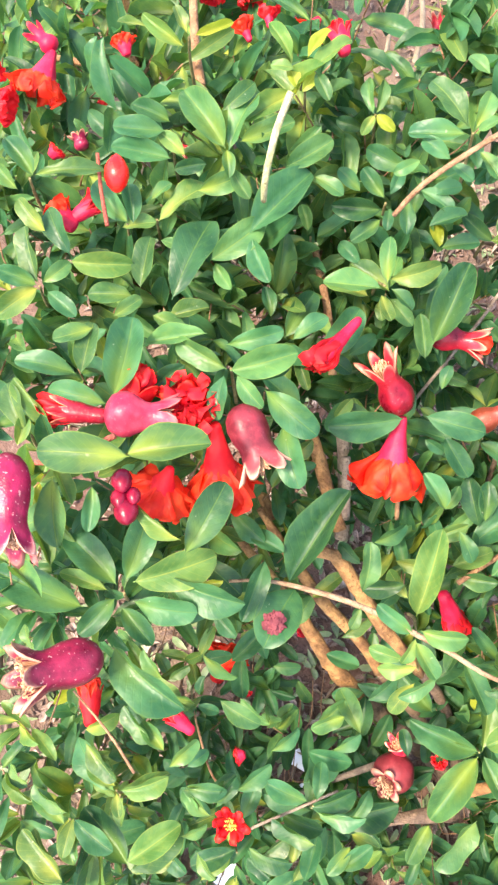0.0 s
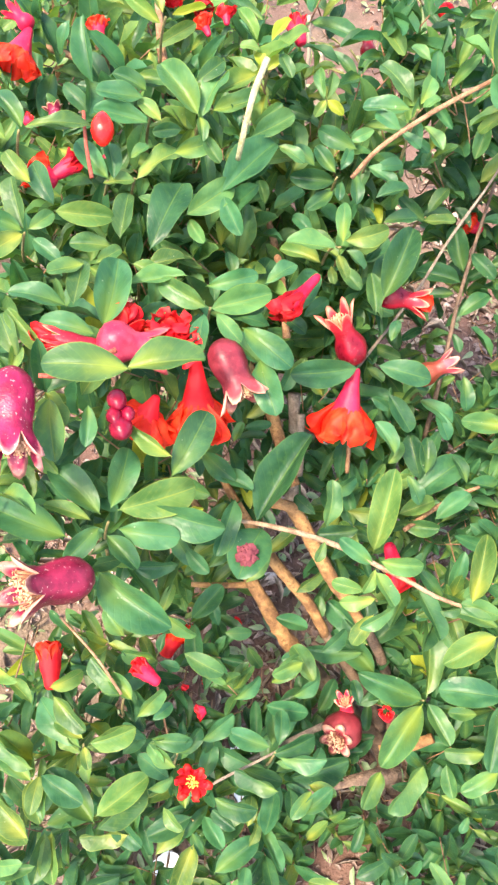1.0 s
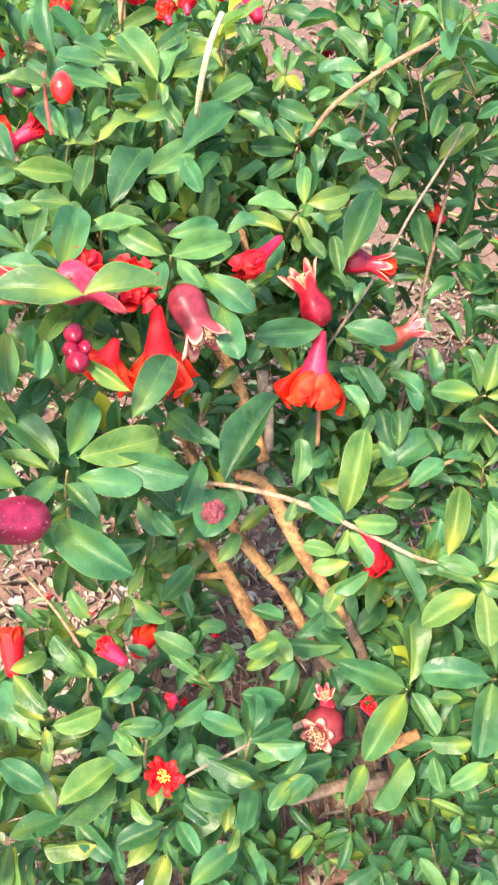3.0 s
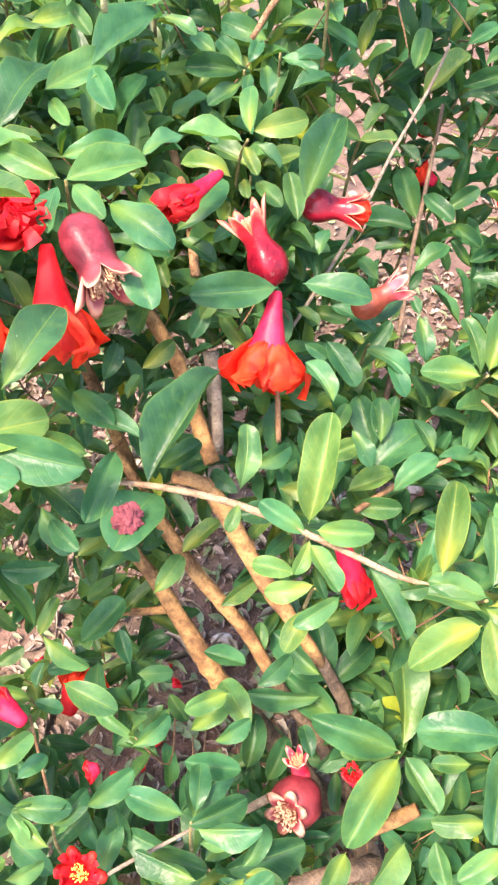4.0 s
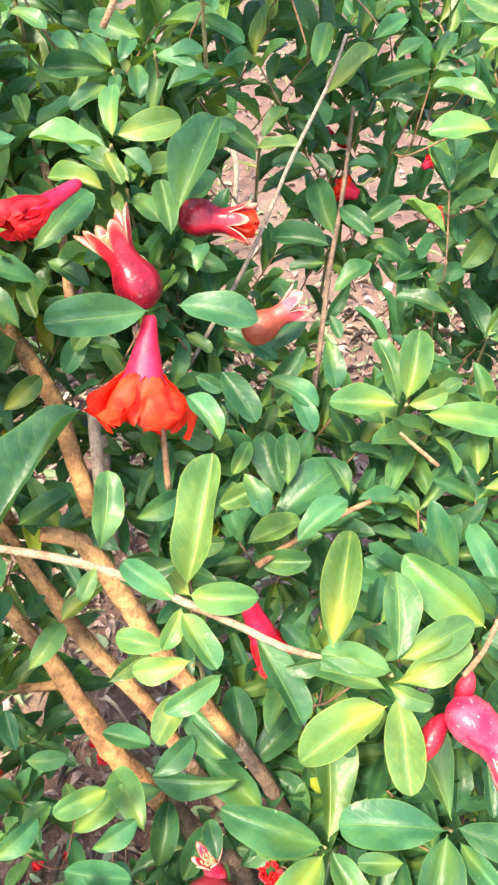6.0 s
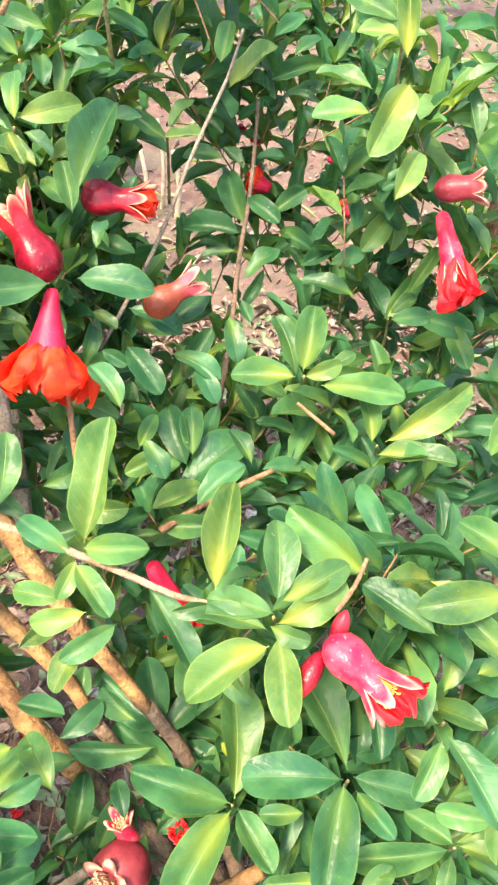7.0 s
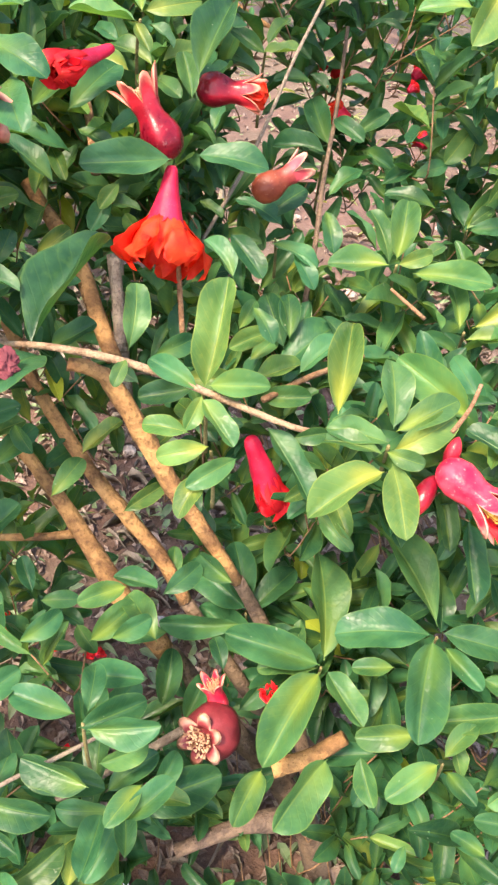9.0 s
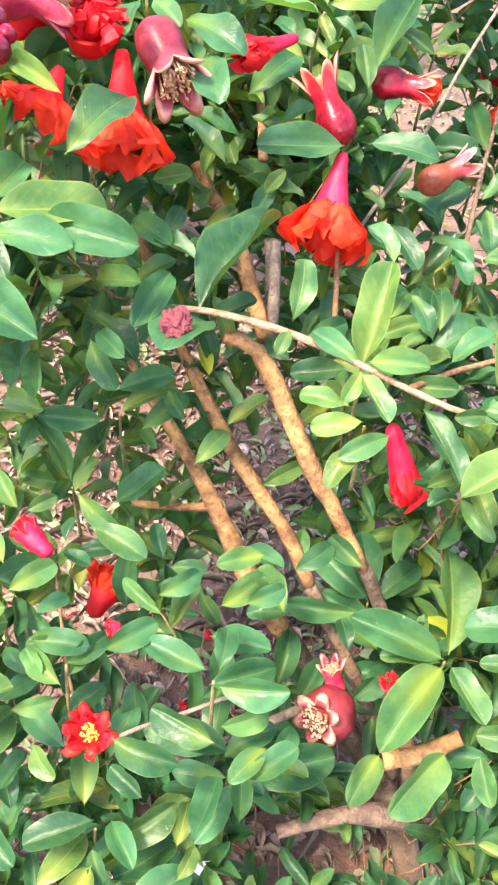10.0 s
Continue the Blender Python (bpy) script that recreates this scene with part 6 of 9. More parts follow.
branch("branch", TWIG, (0.0011, 0.0015, 0.0015, 0.0015, 0.0015), ((0.002, 0.410, 0.626), (-0.026, 0.398, 0.614), (-0.048, 0.387, 0.604), (-0.072, 0.377, 0.587), (-0.085, 0.374, 0.566)))
branch("branch", TWIG_RED, (0.0011, 0.0012, 0.0013), ((-0.252, 0.383, 0.588), (-0.249, 0.368, 0.575), (-0.244, 0.352, 0.564)))
branch("branch", TWIG_RED, (0.0012, 0.0014, 0.0016), ((-0.249, 0.204, 0.556), (-0.235, 0.207, 0.556), (-0.211, 0.219, 0.564)))
branch("branch", TWIG, (0.004, 0.005, 0.007), ((0.199, 0.440, 0.460), (0.192, 0.424, 0.442), (0.201, 0.390, 0.408)))
branch("branch", TWIG, (0.0007, 0.0008, 0.0009), ((-0.236, 0.122, 0.441), (-0.214, 0.104, 0.432), (-0.197, 0.086, 0.423)))
branch("branch", BARK, (0.0022, 0.0026, 0.0034), ((-0.166, 0.232, 0.256), (-0.134, 0.233, 0.257), (-0.113, 0.235, 0.260)))
branch("twig", TWIG_TUFT, (0.0008, 0.0010, 0.0013), ((-0.288, 0.366, 0.582), (-0.296, 0.381, 0.553), (-0.300, 0.395, 0.512)), sides=6)
branch("twig", TWIG_TUFT, (0.0008, 0.0010, 0.0013), ((-0.282, 0.324, 0.541), (-0.290, 0.337, 0.511), (-0.294, 0.350, 0.468)), sides=6)
branch("twig", TWIG_TUFT, (0.0008, 0.0010, 0.0013), ((-0.211, 0.325, 0.527), (-0.216, 0.338, 0.496), (-0.218, 0.351, 0.452)), sides=6)
branch("twig", TWIG_TUFT, (0.0008, 0.0010, 0.0013), ((-0.237, 0.365, 0.553), (-0.243, 0.380, 0.523), (-0.246, 0.394, 0.481)), sides=6)
branch("twig", TWIG_TUFT, (0.0008, 0.0010, 0.0013), ((-0.221, 0.372, 0.551), (-0.226, 0.387, 0.522), (-0.228, 0.401, 0.479)), sides=6)
branch("twig", TWIG_TUFT, (0.0008, 0.0010, 0.0013), ((-0.184, 0.406, 0.573), (-0.187, 0.422, 0.544), (-0.188, 0.437, 0.503)), sides=6)
branch("twig", TWIG_TUFT, (0.0008, 0.0010, 0.0013), ((-0.214, 0.405, 0.575), (-0.219, 0.421, 0.547), (-0.221, 0.436, 0.505)), sides=6)
branch("twig", TWIG_TUFT, (0.0008, 0.0010, 0.0013), ((-0.145, 0.451, 0.601), (-0.147, 0.469, 0.574), (-0.148, 0.485, 0.533)), sides=6)
branch("twig", TWIG_TUFT, (0.0008, 0.0010, 0.0013), ((-0.142, 0.441, 0.595), (-0.143, 0.458, 0.568), (-0.144, 0.474, 0.527)), sides=6)
branch("twig", TWIG_TUFT, (0.0008, 0.0010, 0.0013), ((-0.210, 0.455, 0.611), (-0.215, 0.473, 0.584), (-0.217, 0.488, 0.544)), sides=6)
branch("twig", TWIG_TUFT, (0.0008, 0.0010, 0.0013), ((-0.047, 0.413, 0.592), (-0.044, 0.430, 0.564), (-0.042, 0.445, 0.522)), sides=6)
branch("twig", TWIG_TUFT, (0.0008, 0.0010, 0.0013), ((-0.100, 0.462, 0.561), (-0.099, 0.479, 0.533), (-0.099, 0.495, 0.492)), sides=6)
branch("twig", TWIG_TUFT, (0.0008, 0.0010, 0.0013), ((-0.088, 0.417, 0.533), (-0.088, 0.433, 0.504), (-0.087, 0.447, 0.462)), sides=6)
branch("twig", TWIG_TUFT, (0.0008, 0.0010, 0.0013), ((-0.068, 0.429, 0.539), (-0.067, 0.445, 0.510), (-0.066, 0.460, 0.468)), sides=6)
branch("twig", TWIG_TUFT, (0.0008, 0.0010, 0.0013), ((-0.081, 0.385, 0.486), (-0.080, 0.399, 0.455), (-0.079, 0.413, 0.412)), sides=6)
branch("twig", TWIG_TUFT, (0.0008, 0.0010, 0.0013), ((-0.133, 0.412, 0.504), (-0.134, 0.427, 0.474), (-0.135, 0.441, 0.432)), sides=6)
branch("twig", TWIG_TUFT, (0.0008, 0.0010, 0.0013), ((-0.266, 0.233, 0.529), (-0.274, 0.243, 0.497), (-0.278, 0.254, 0.453)), sides=6)
branch("twig", TWIG_TUFT, (0.0008, 0.0010, 0.0013), ((-0.166, 0.286, 0.531), (-0.168, 0.298, 0.498), (-0.170, 0.311, 0.455)), sides=6)
branch("twig", TWIG_TUFT, (0.0008, 0.0010, 0.0013), ((-0.215, 0.175, 0.460), (-0.220, 0.182, 0.426), (-0.222, 0.191, 0.380)), sides=6)
branch("twig", TWIG_TUFT, (0.0008, 0.0010, 0.0013), ((-0.044, 0.188, 0.406), (-0.042, 0.206, 0.380), (-0.041, 0.222, 0.340)), sides=6)
branch("twig", TWIG_TUFT, (0.0008, 0.0010, 0.0013), ((-0.039, 0.172, 0.384), (-0.037, 0.189, 0.357), (-0.036, 0.205, 0.315)), sides=6)
branch("twig", TWIG_TUFT, (0.0008, 0.0010, 0.0013), ((-0.167, 0.216, 0.339), (-0.172, 0.233, 0.312), (-0.174, 0.248, 0.271)), sides=6)
branch("twig", TWIG_TUFT, (0.0008, 0.0010, 0.0013), ((-0.188, 0.188, 0.305), (-0.193, 0.204, 0.276), (-0.196, 0.218, 0.234)), sides=6)
branch("twig", TWIG_TUFT, (0.0008, 0.0010, 0.0013), ((-0.188, 0.154, 0.292), (-0.194, 0.168, 0.262), (-0.197, 0.182, 0.219)), sides=6)
branch("twig", TWIG_TUFT, (0.0008, 0.0010, 0.0013), ((-0.012, 0.202, 0.227), (-0.009, 0.216, 0.196), (-0.008, 0.230, 0.153)), sides=6)
branch("twig", TWIG_TUFT, (0.0008, 0.0010, 0.0013), ((-0.082, 0.096, 0.199), (-0.083, 0.106, 0.166), (-0.083, 0.118, 0.121)), sides=6)
branch("twig", TWIG_TUFT, (0.0008, 0.0010, 0.0013), ((-0.148, 0.064, 0.178), (-0.152, 0.073, 0.144), (-0.153, 0.084, 0.100)), sides=6)
branch("twig", TWIG_TUFT, (0.0008, 0.0010, 0.0013), ((-0.084, 0.364, 0.518), (-0.088, 0.384, 0.496), (-0.090, 0.401, 0.457)), sides=6)
branch("twig", TWIG_TUFT, (0.0008, 0.0010, 0.0013), ((0.035, 0.478, 0.457), (0.037, 0.498, 0.434), (0.038, 0.515, 0.395)), sides=6)
branch("twig", TWIG_TUFT, (0.0008, 0.0010, 0.0013), ((0.034, 0.446, 0.420), (0.036, 0.465, 0.396), (0.037, 0.482, 0.356)), sides=6)
branch("twig", TWIG_TUFT, (0.0008, 0.0010, 0.0013), ((-0.012, 0.441, 0.487), (-0.012, 0.461, 0.464), (-0.012, 0.478, 0.426)), sides=6)
branch("twig", TWIG_TUFT, (0.0008, 0.0010, 0.0013), ((0.102, 0.371, 0.565), (0.107, 0.391, 0.545), (0.111, 0.408, 0.508)), sides=6)
branch("twig", TWIG_TUFT, (0.0008, 0.0010, 0.0013), ((0.125, 0.382, 0.401), (0.131, 0.400, 0.375), (0.134, 0.415, 0.334)), sides=6)
branch("twig", TWIG_TUFT, (0.0008, 0.0010, 0.0013), ((0.064, 0.306, 0.413), (0.068, 0.325, 0.388), (0.070, 0.341, 0.349)), sides=6)
branch("twig", TWIG_TUFT, (0.0008, 0.0010, 0.0013), ((0.104, 0.281, 0.386), (0.110, 0.299, 0.360), (0.113, 0.314, 0.320)), sides=6)
branch("twig", TWIG_TUFT, (0.0008, 0.0010, 0.0013), ((0.038, 0.157, 0.404), (0.042, 0.173, 0.375), (0.044, 0.188, 0.333)), sides=6)
branch("twig", TWIG_TUFT, (0.0008, 0.0010, 0.0013), ((0.028, 0.152, 0.245), (0.030, 0.164, 0.212), (0.031, 0.176, 0.168)), sides=6)
branch("twig", TWIG_TUFT, (0.0008, 0.0010, 0.0013), ((0.084, 0.146, 0.283), (0.089, 0.159, 0.252), (0.092, 0.171, 0.208)), sides=6)
branch("twig", TWIG_TUFT, (0.0008, 0.0010, 0.0013), ((0.123, 0.150, 0.331), (0.130, 0.163, 0.301), (0.134, 0.176, 0.259)), sides=6)
branch("twig", TWIG_TUFT, (0.0008, 0.0010, 0.0013), ((0.144, 0.129, 0.241), (0.151, 0.140, 0.209), (0.155, 0.151, 0.166)), sides=6)
branch("twig", TWIG_TUFT, (0.0008, 0.0010, 0.0013), ((0.091, 0.105, 0.228), (0.096, 0.114, 0.195), (0.099, 0.126, 0.151)), sides=6)
branch("twig", TWIG_TUFT, (0.0008, 0.0010, 0.0013), ((-0.228, 0.086, 0.305), (-0.232, 0.088, 0.269), (-0.235, 0.095, 0.223)), sides=6)
branch("twig", TWIG_TUFT, (0.0008, 0.0010, 0.0013), ((-0.257, 0.065, 0.300), (-0.262, 0.066, 0.265), (-0.265, 0.073, 0.219)), sides=6)
branch("twig", TWIG_TUFT, (0.0008, 0.0010, 0.0013), ((-0.204, 0.116, 0.318), (-0.207, 0.118, 0.283), (-0.209, 0.126, 0.237)), sides=6)
branch("twig", TWIG_TUFT, (0.0008, 0.0010, 0.0013), ((-0.164, 0.090, 0.283), (-0.166, 0.092, 0.247), (-0.167, 0.099, 0.201)), sides=6)
branch("twig", TWIG_TUFT, (0.0008, 0.0010, 0.0013), ((-0.094, 0.096, 0.278), (-0.094, 0.098, 0.242), (-0.093, 0.105, 0.197)), sides=6)
branch("twig", TWIG_TUFT, (0.0008, 0.0010, 0.0013), ((-0.005, 0.325, 0.416), (-0.002, 0.345, 0.394), (0.000, 0.362, 0.355)), sides=6)
branch("twig", TWIG_TUFT, (0.0008, 0.0010, 0.0013), ((-0.228, 0.085, 0.290), (-0.233, 0.086, 0.254), (-0.235, 0.093, 0.209)), sides=6)
branch("twig", TWIG_TUFT, (0.0008, 0.0010, 0.0013), ((-0.265, 0.054, 0.156), (-0.267, 0.059, 0.121), (-0.269, 0.067, 0.075)), sides=6)
# sprigs that fill the bush behind and between
# low ones mostly in the dark leaf tone, standing in for deep shade
sprig(0.098, 0.178, 0.268, -0.21, -0.12, 0.97, 6, 0.034, "dark")
sprig(-0.139, 0.458, 0.443, 0.18, -0.90, 0.41, 8, 0.026, "dark")
sprig(-0.007, 0.434, 0.316, 0.53, -0.50, 0.68, 6, 0.040, "dark")
sprig(0.131, 0.223, 0.353, -0.37, -0.42, 0.83, 9, 0.035, "dark")
sprig(-0.059, 0.347, 0.383, 0.17, -0.01, 0.98, 5, 0.038, "dark")
sprig(-0.017, 0.312, 0.355, -0.43, -0.67, 0.60, 8, 0.039, "dark")
sprig(-0.105, 0.496, 0.521, -0.18, 0.15, 0.97, 6, 0.032, "dark")
sprig(-0.088, 0.483, 0.459, -0.48, -0.07, 0.87, 9, 0.032, "dark")
sprig(0.122, 0.398, 0.487, 0.52, -0.66, 0.54, 9, 0.028, "dark")
sprig(0.017, 0.241, 0.270, -0.37, -0.56, 0.74, 7, 0.041, "mid")
sprig(0.106, 0.090, 0.177, -0.16, -0.82, 0.55, 6, 0.041, "dark")
sprig(-0.257, 0.440, 0.570, -0.49, -0.39, 0.78, 9, 0.038, "dark")
sprig(0.057, 0.168, 0.276, -0.60, -0.18, 0.78, 6, 0.028, "dark")
sprig(-0.034, 0.414, 0.406, -0.14, -0.12, 0.98, 8, 0.033, "dark")
sprig(-0.225, 0.396, 0.539, -0.56, -0.45, 0.70, 9, 0.030, "mid")
sprig(-0.133, 0.331, 0.352, -0.61, -0.29, 0.74, 8, 0.026, "mid")
sprig(0.036, 0.182, 0.180, -0.40, -0.27, 0.88, 5, 0.028, "dark")
sprig(-0.222, 0.376, 0.475, 0.07, 0.07, 1.00, 6, 0.027, "mid")
sprig(-0.138, 0.114, 0.171, -0.01, -0.53, 0.85, 8, 0.037, "dark")
sprig(0.024, 0.423, 0.353, 0.15, -0.82, 0.55, 7, 0.039, "mid")
sprig(-0.157, 0.441, 0.500, -0.03, -0.38, 0.93, 9, 0.027, "dark")
sprig(0.111, 0.545, 0.548, -0.18, -0.50, 0.85, 8, 0.030, "mid")
sprig(0.020, 0.221, 0.184, -0.48, 0.05, 0.88, 5, 0.036, "dark")
sprig(-0.049, 0.492, 0.467, 0.57, -0.51, 0.64, 8, 0.034, "young")
sprig(-0.066, 0.401, 0.368, -0.25, -0.59, 0.77, 6, 0.040, "mid")
sprig(-0.148, 0.139, 0.134, 0.70, 0.20, 0.69, 7, 0.029, "dark")
sprig(-0.040, 0.440, 0.385, -0.60, 0.31, 0.74, 5, 0.028, "mid")
sprig(0.113, 0.177, 0.227, -0.45, 0.03, 0.89, 5, 0.029, "dark")
sprig(-0.056, 0.471, 0.463, -0.55, -0.46, 0.69, 7, 0.035, "dark")
sprig(0.058, 0.215, 0.303, -0.32, -0.24, 0.91, 8, 0.027, "dark")
sprig(0.034, 0.010, 0.125, -0.21, -0.85, 0.49, 5, 0.042, "dark")
sprig(-0.125, 0.488, 0.463, -0.45, -0.56, 0.70, 5, 0.037, "mid")
sprig(-0.128, 0.413, 0.416, 0.25, -0.35, 0.90, 7, 0.036, "mid")
sprig(0.051, 0.190, 0.199, 0.32, 0.12, 0.94, 5, 0.039, "dark")
sprig(0.149, 0.453, 0.372, 0.79, -0.14, 0.60, 9, 0.028, "dark")
sprig(-0.194, 0.593, 0.547, -0.17, -0.82, 0.55, 5, 0.041, "dark")
sprig(0.021, 0.196, 0.352, 0.01, 0.03, 1.00, 7, 0.031, "dark")
sprig(0.149, 0.106, 0.151, -0.16, -0.60, 0.79, 9, 0.032, "dark")
sprig(0.114, 0.430, 0.394, 0.69, -0.00, 0.72, 8, 0.036, "mid")
sprig(-0.260, 0.342, 0.455, 0.32, 0.21, 0.92, 5, 0.036, "dark")
sprig(-0.042, 0.360, 0.375, -0.36, -0.79, 0.50, 7, 0.030, "young")
sprig(0.107, 0.454, 0.535, 0.11, -0.65, 0.75, 5, 0.029, "mid")
sprig(0.065, 0.217, 0.222, -0.41, -0.55, 0.72, 8, 0.034, "dark")
sprig(-0.276, 0.398, 0.511, -0.14, -0.07, 0.99, 9, 0.031, "mid")
sprig(0.061, 0.293, 0.343, -0.62, -0.65, 0.44, 6, 0.028, "dark")
sprig(-0.115, 0.346, 0.377, 0.14, 0.34, 0.93, 8, 0.026, "dark")
sprig(-0.217, 0.102, 0.176, 0.60, -0.27, 0.75, 5, 0.039, "dark")
sprig(-0.061, 0.464, 0.518, -0.58, -0.43, 0.70, 5, 0.040, "mid")
sprig(0.110, 0.317, 0.399, -0.70, -0.29, 0.65, 5, 0.031, "mid")
sprig(-0.055, 0.483, 0.490, 0.53, -0.30, 0.79, 9, 0.035, "young")
sprig(0.063, 0.232, 0.350, -0.67, -0.53, 0.52, 7, 0.037, "dark")
sprig(-0.317, 0.286, 0.498, 0.57, 0.20, 0.80, 6, 0.038, "dark")
sprig(0.185, 0.299, 0.396, -0.73, -0.05, 0.68, 5, 0.037, "dark")
sprig(0.131, 0.164, 0.215, 0.53, -0.67, 0.51, 5, 0.036, "dark")
sprig(-0.199, 0.533, 0.545, -0.05, -0.60, 0.80, 9, 0.028, "mid")
sprig(-0.241, 0.097, 0.235, 0.08, -0.49, 0.87, 6, 0.029, "young")
sprig(-0.059, 0.412, 0.416, -0.09, 0.31, 0.95, 6, 0.037, "dark")
sprig(0.147, 0.468, 0.434, 0.16, -0.28, 0.95, 8, 0.040, "dark")
sprig(-0.175, 0.397, 0.523, -0.41, -0.37, 0.83, 5, 0.037, "dark")
sprig(0.054, 0.043, 0.101, -0.67, -0.34, 0.66, 9, 0.033, "dark")
sprig(-0.237, 0.608, 0.563, 0.07, -0.45, 0.89, 7, 0.026, "mid")
sprig(-0.284, 0.422, 0.504, 0.20, -0.43, 0.88, 5, 0.038, "mid")
sprig(-0.101, 0.437, 0.492, 0.59, 0.24, 0.77, 6, 0.034, "dark")
sprig(0.082, 0.409, 0.382, 0.48, -0.05, 0.88, 8, 0.037, "dark")
sprig(0.167, 0.190, 0.319, -0.56, -0.60, 0.57, 8, 0.031, "dark")
sprig(0.066, 0.150, 0.128, -0.06, -0.32, 0.95, 8, 0.037, "dark")
sprig(-0.246, 0.391, 0.467, -0.52, -0.29, 0.80, 7, 0.036, "mid")
sprig(-0.215, 0.228, 0.431, -0.56, -0.71, 0.42, 6, 0.037, "dark")
sprig(0.158, 0.501, 0.512, 0.42, -0.03, 0.91, 9, 0.031, "dark")
sprig(0.170, 0.399, 0.395, 0.22, 0.34, 0.91, 8, 0.033, "dark")
sprig(0.194, 0.362, 0.450, 0.62, -0.70, 0.36, 6, 0.041, "dark")
sprig(0.022, 0.500, 0.520, 0.66, -0.13, 0.74, 9, 0.040, "dark")
sprig(-0.280, 0.439, 0.475, -0.84, 0.20, 0.50, 8, 0.036, "mid")
sprig(-0.237, 0.356, 0.505, -0.47, -0.61, 0.64, 7, 0.034, "mid")
sprig(0.125, 0.096, 0.169, 0.30, 0.01, 0.95, 6, 0.032, "dark")
sprig(-0.221, 0.353, 0.494, -0.46, 0.28, 0.84, 5, 0.037, "dark")
sprig(-0.110, 0.495, 0.397, -0.39, -0.74, 0.55, 7, 0.031, "dark")
sprig(0.045, 0.024, 0.108, 0.34, -0.74, 0.58, 6, 0.041, "dark")
sprig(-0.160, 0.480, 0.488, 0.64, -0.22, 0.74, 6, 0.041, "dark")
sprig(0.198, 0.416, 0.478, 0.49, -0.34, 0.80, 6, 0.028, "dark")
sprig(-0.136, 0.357, 0.450, 0.33, -0.72, 0.62, 8, 0.027, "young")
sprig(-0.253, 0.033, 0.106, -0.34, -0.35, 0.87, 9, 0.029, "dark")
sprig(-0.010, 0.490, 0.579, -0.47, 0.29, 0.83, 6, 0.038, "mid")
sprig(0.023, 0.285, 0.338, -0.26, -0.71, 0.66, 6, 0.032, "dark")
sprig(-0.150, 0.101, 0.148, -0.61, 0.31, 0.73, 8, 0.040, "young")
sprig(-0.204, 0.263, 0.390, -0.36, -0.57, 0.74, 8, 0.026, "dark")
sprig(-0.019, 0.197, 0.158, 0.44, 0.30, 0.84, 9, 0.041, "dark")
sprig(-0.298, 0.413, 0.486, 0.24, -0.53, 0.81, 7, 0.032, "dark")
sprig(-0.283, 0.219, 0.457, 0.01, -0.75, 0.66, 7, 0.037, "dark")
sprig(-0.058, 0.396, 0.389, -0.50, -0.69, 0.52, 8, 0.028, "mid")
sprig(-0.072, 0.335, 0.402, 0.60, 0.19, 0.77, 7, 0.026, "mid")
sprig(-0.093, 0.420, 0.440, 0.58, -0.60, 0.55, 7, 0.039, "dark")
sprig(-0.077, 0.403, 0.477, 0.46, 0.38, 0.80, 8, 0.036, "mid")
sprig(-0.226, 0.596, 0.547, -0.68, -0.34, 0.65, 9, 0.030, "mid")
sprig(-0.172, 0.457, 0.510, -0.41, -0.47, 0.78, 7, 0.042, "mid")
sprig(0.120, 0.372, 0.329, 0.25, 0.13, 0.96, 8, 0.039, "dark")
sprig(-0.040, 0.164, 0.131, 0.61, 0.23, 0.76, 8, 0.042, "dark")
sprig(0.070, 0.188, 0.192, 0.02, -0.04, 1.00, 9, 0.031, "dark")
sprig(-0.010, 0.353, 0.366, -0.57, 0.16, 0.80, 5, 0.039, "dark")
sprig(-0.321, 0.489, 0.544, -0.64, -0.66, 0.40, 7, 0.032, "dark")
sprig(-0.365, 0.451, 0.517, -0.47, -0.50, 0.73, 9, 0.028, "dark")
sprig(0.138, 0.343, 0.355, -0.15, -0.14, 0.98, 7, 0.033, "dark")
sprig(-0.204, 0.274, 0.426, -0.03, -0.58, 0.81, 7, 0.040, "mid")
sprig(-0.247, 0.570, 0.578, -0.34, -0.08, 0.94, 7, 0.041, "mid")
sprig(-0.216, 0.376, 0.494, -0.37, -0.37, 0.85, 5, 0.031, "mid")
sprig(-0.107, 0.533, 0.472, -0.36, -0.42, 0.83, 7, 0.038, "young")
sprig(-0.252, 0.436, 0.545, -0.32, -0.50, 0.80, 8, 0.029, "dark")
sprig(0.137, 0.386, 0.528, 0.53, -0.63, 0.57, 8, 0.038, "young")
sprig(0.084, 0.363, 0.317, -0.28, -0.43, 0.86, 8, 0.041, "dark")
sprig(-0.116, 0.453, 0.417, 0.74, -0.42, 0.52, 8, 0.030, "mid")
sprig(-0.052, 0.462, 0.482, -0.53, -0.35, 0.77, 7, 0.038, "mid")
sprig(-0.075, 0.505, 0.523, -0.14, 0.06, 0.99, 9, 0.036, "young")
sprig(0.150, 0.243, 0.330, 0.61, 0.24, 0.75, 5, 0.033, "dark")
sprig(-0.350, 0.456, 0.482, 0.16, -0.83, 0.54, 5, 0.026, "dark")
sprig(-0.094, 0.392, 0.414, 0.43, -0.28, 0.86, 9, 0.038, "mid")
sprig(-0.274, 0.360, 0.478, -0.27, -0.51, 0.82, 9, 0.038, "mid")
sprig(0.012, 0.322, 0.326, 0.59, -0.25, 0.76, 7, 0.036, "dark")
sprig(-0.028, 0.433, 0.404, -0.42, -0.53, 0.73, 8, 0.027, "mid")
sprig(0.106, 0.116, 0.095, 0.23, -0.34, 0.91, 6, 0.031, "dark")
sprig(-0.188, 0.258, 0.397, -0.23, 0.05, 0.97, 6, 0.030, "dark")
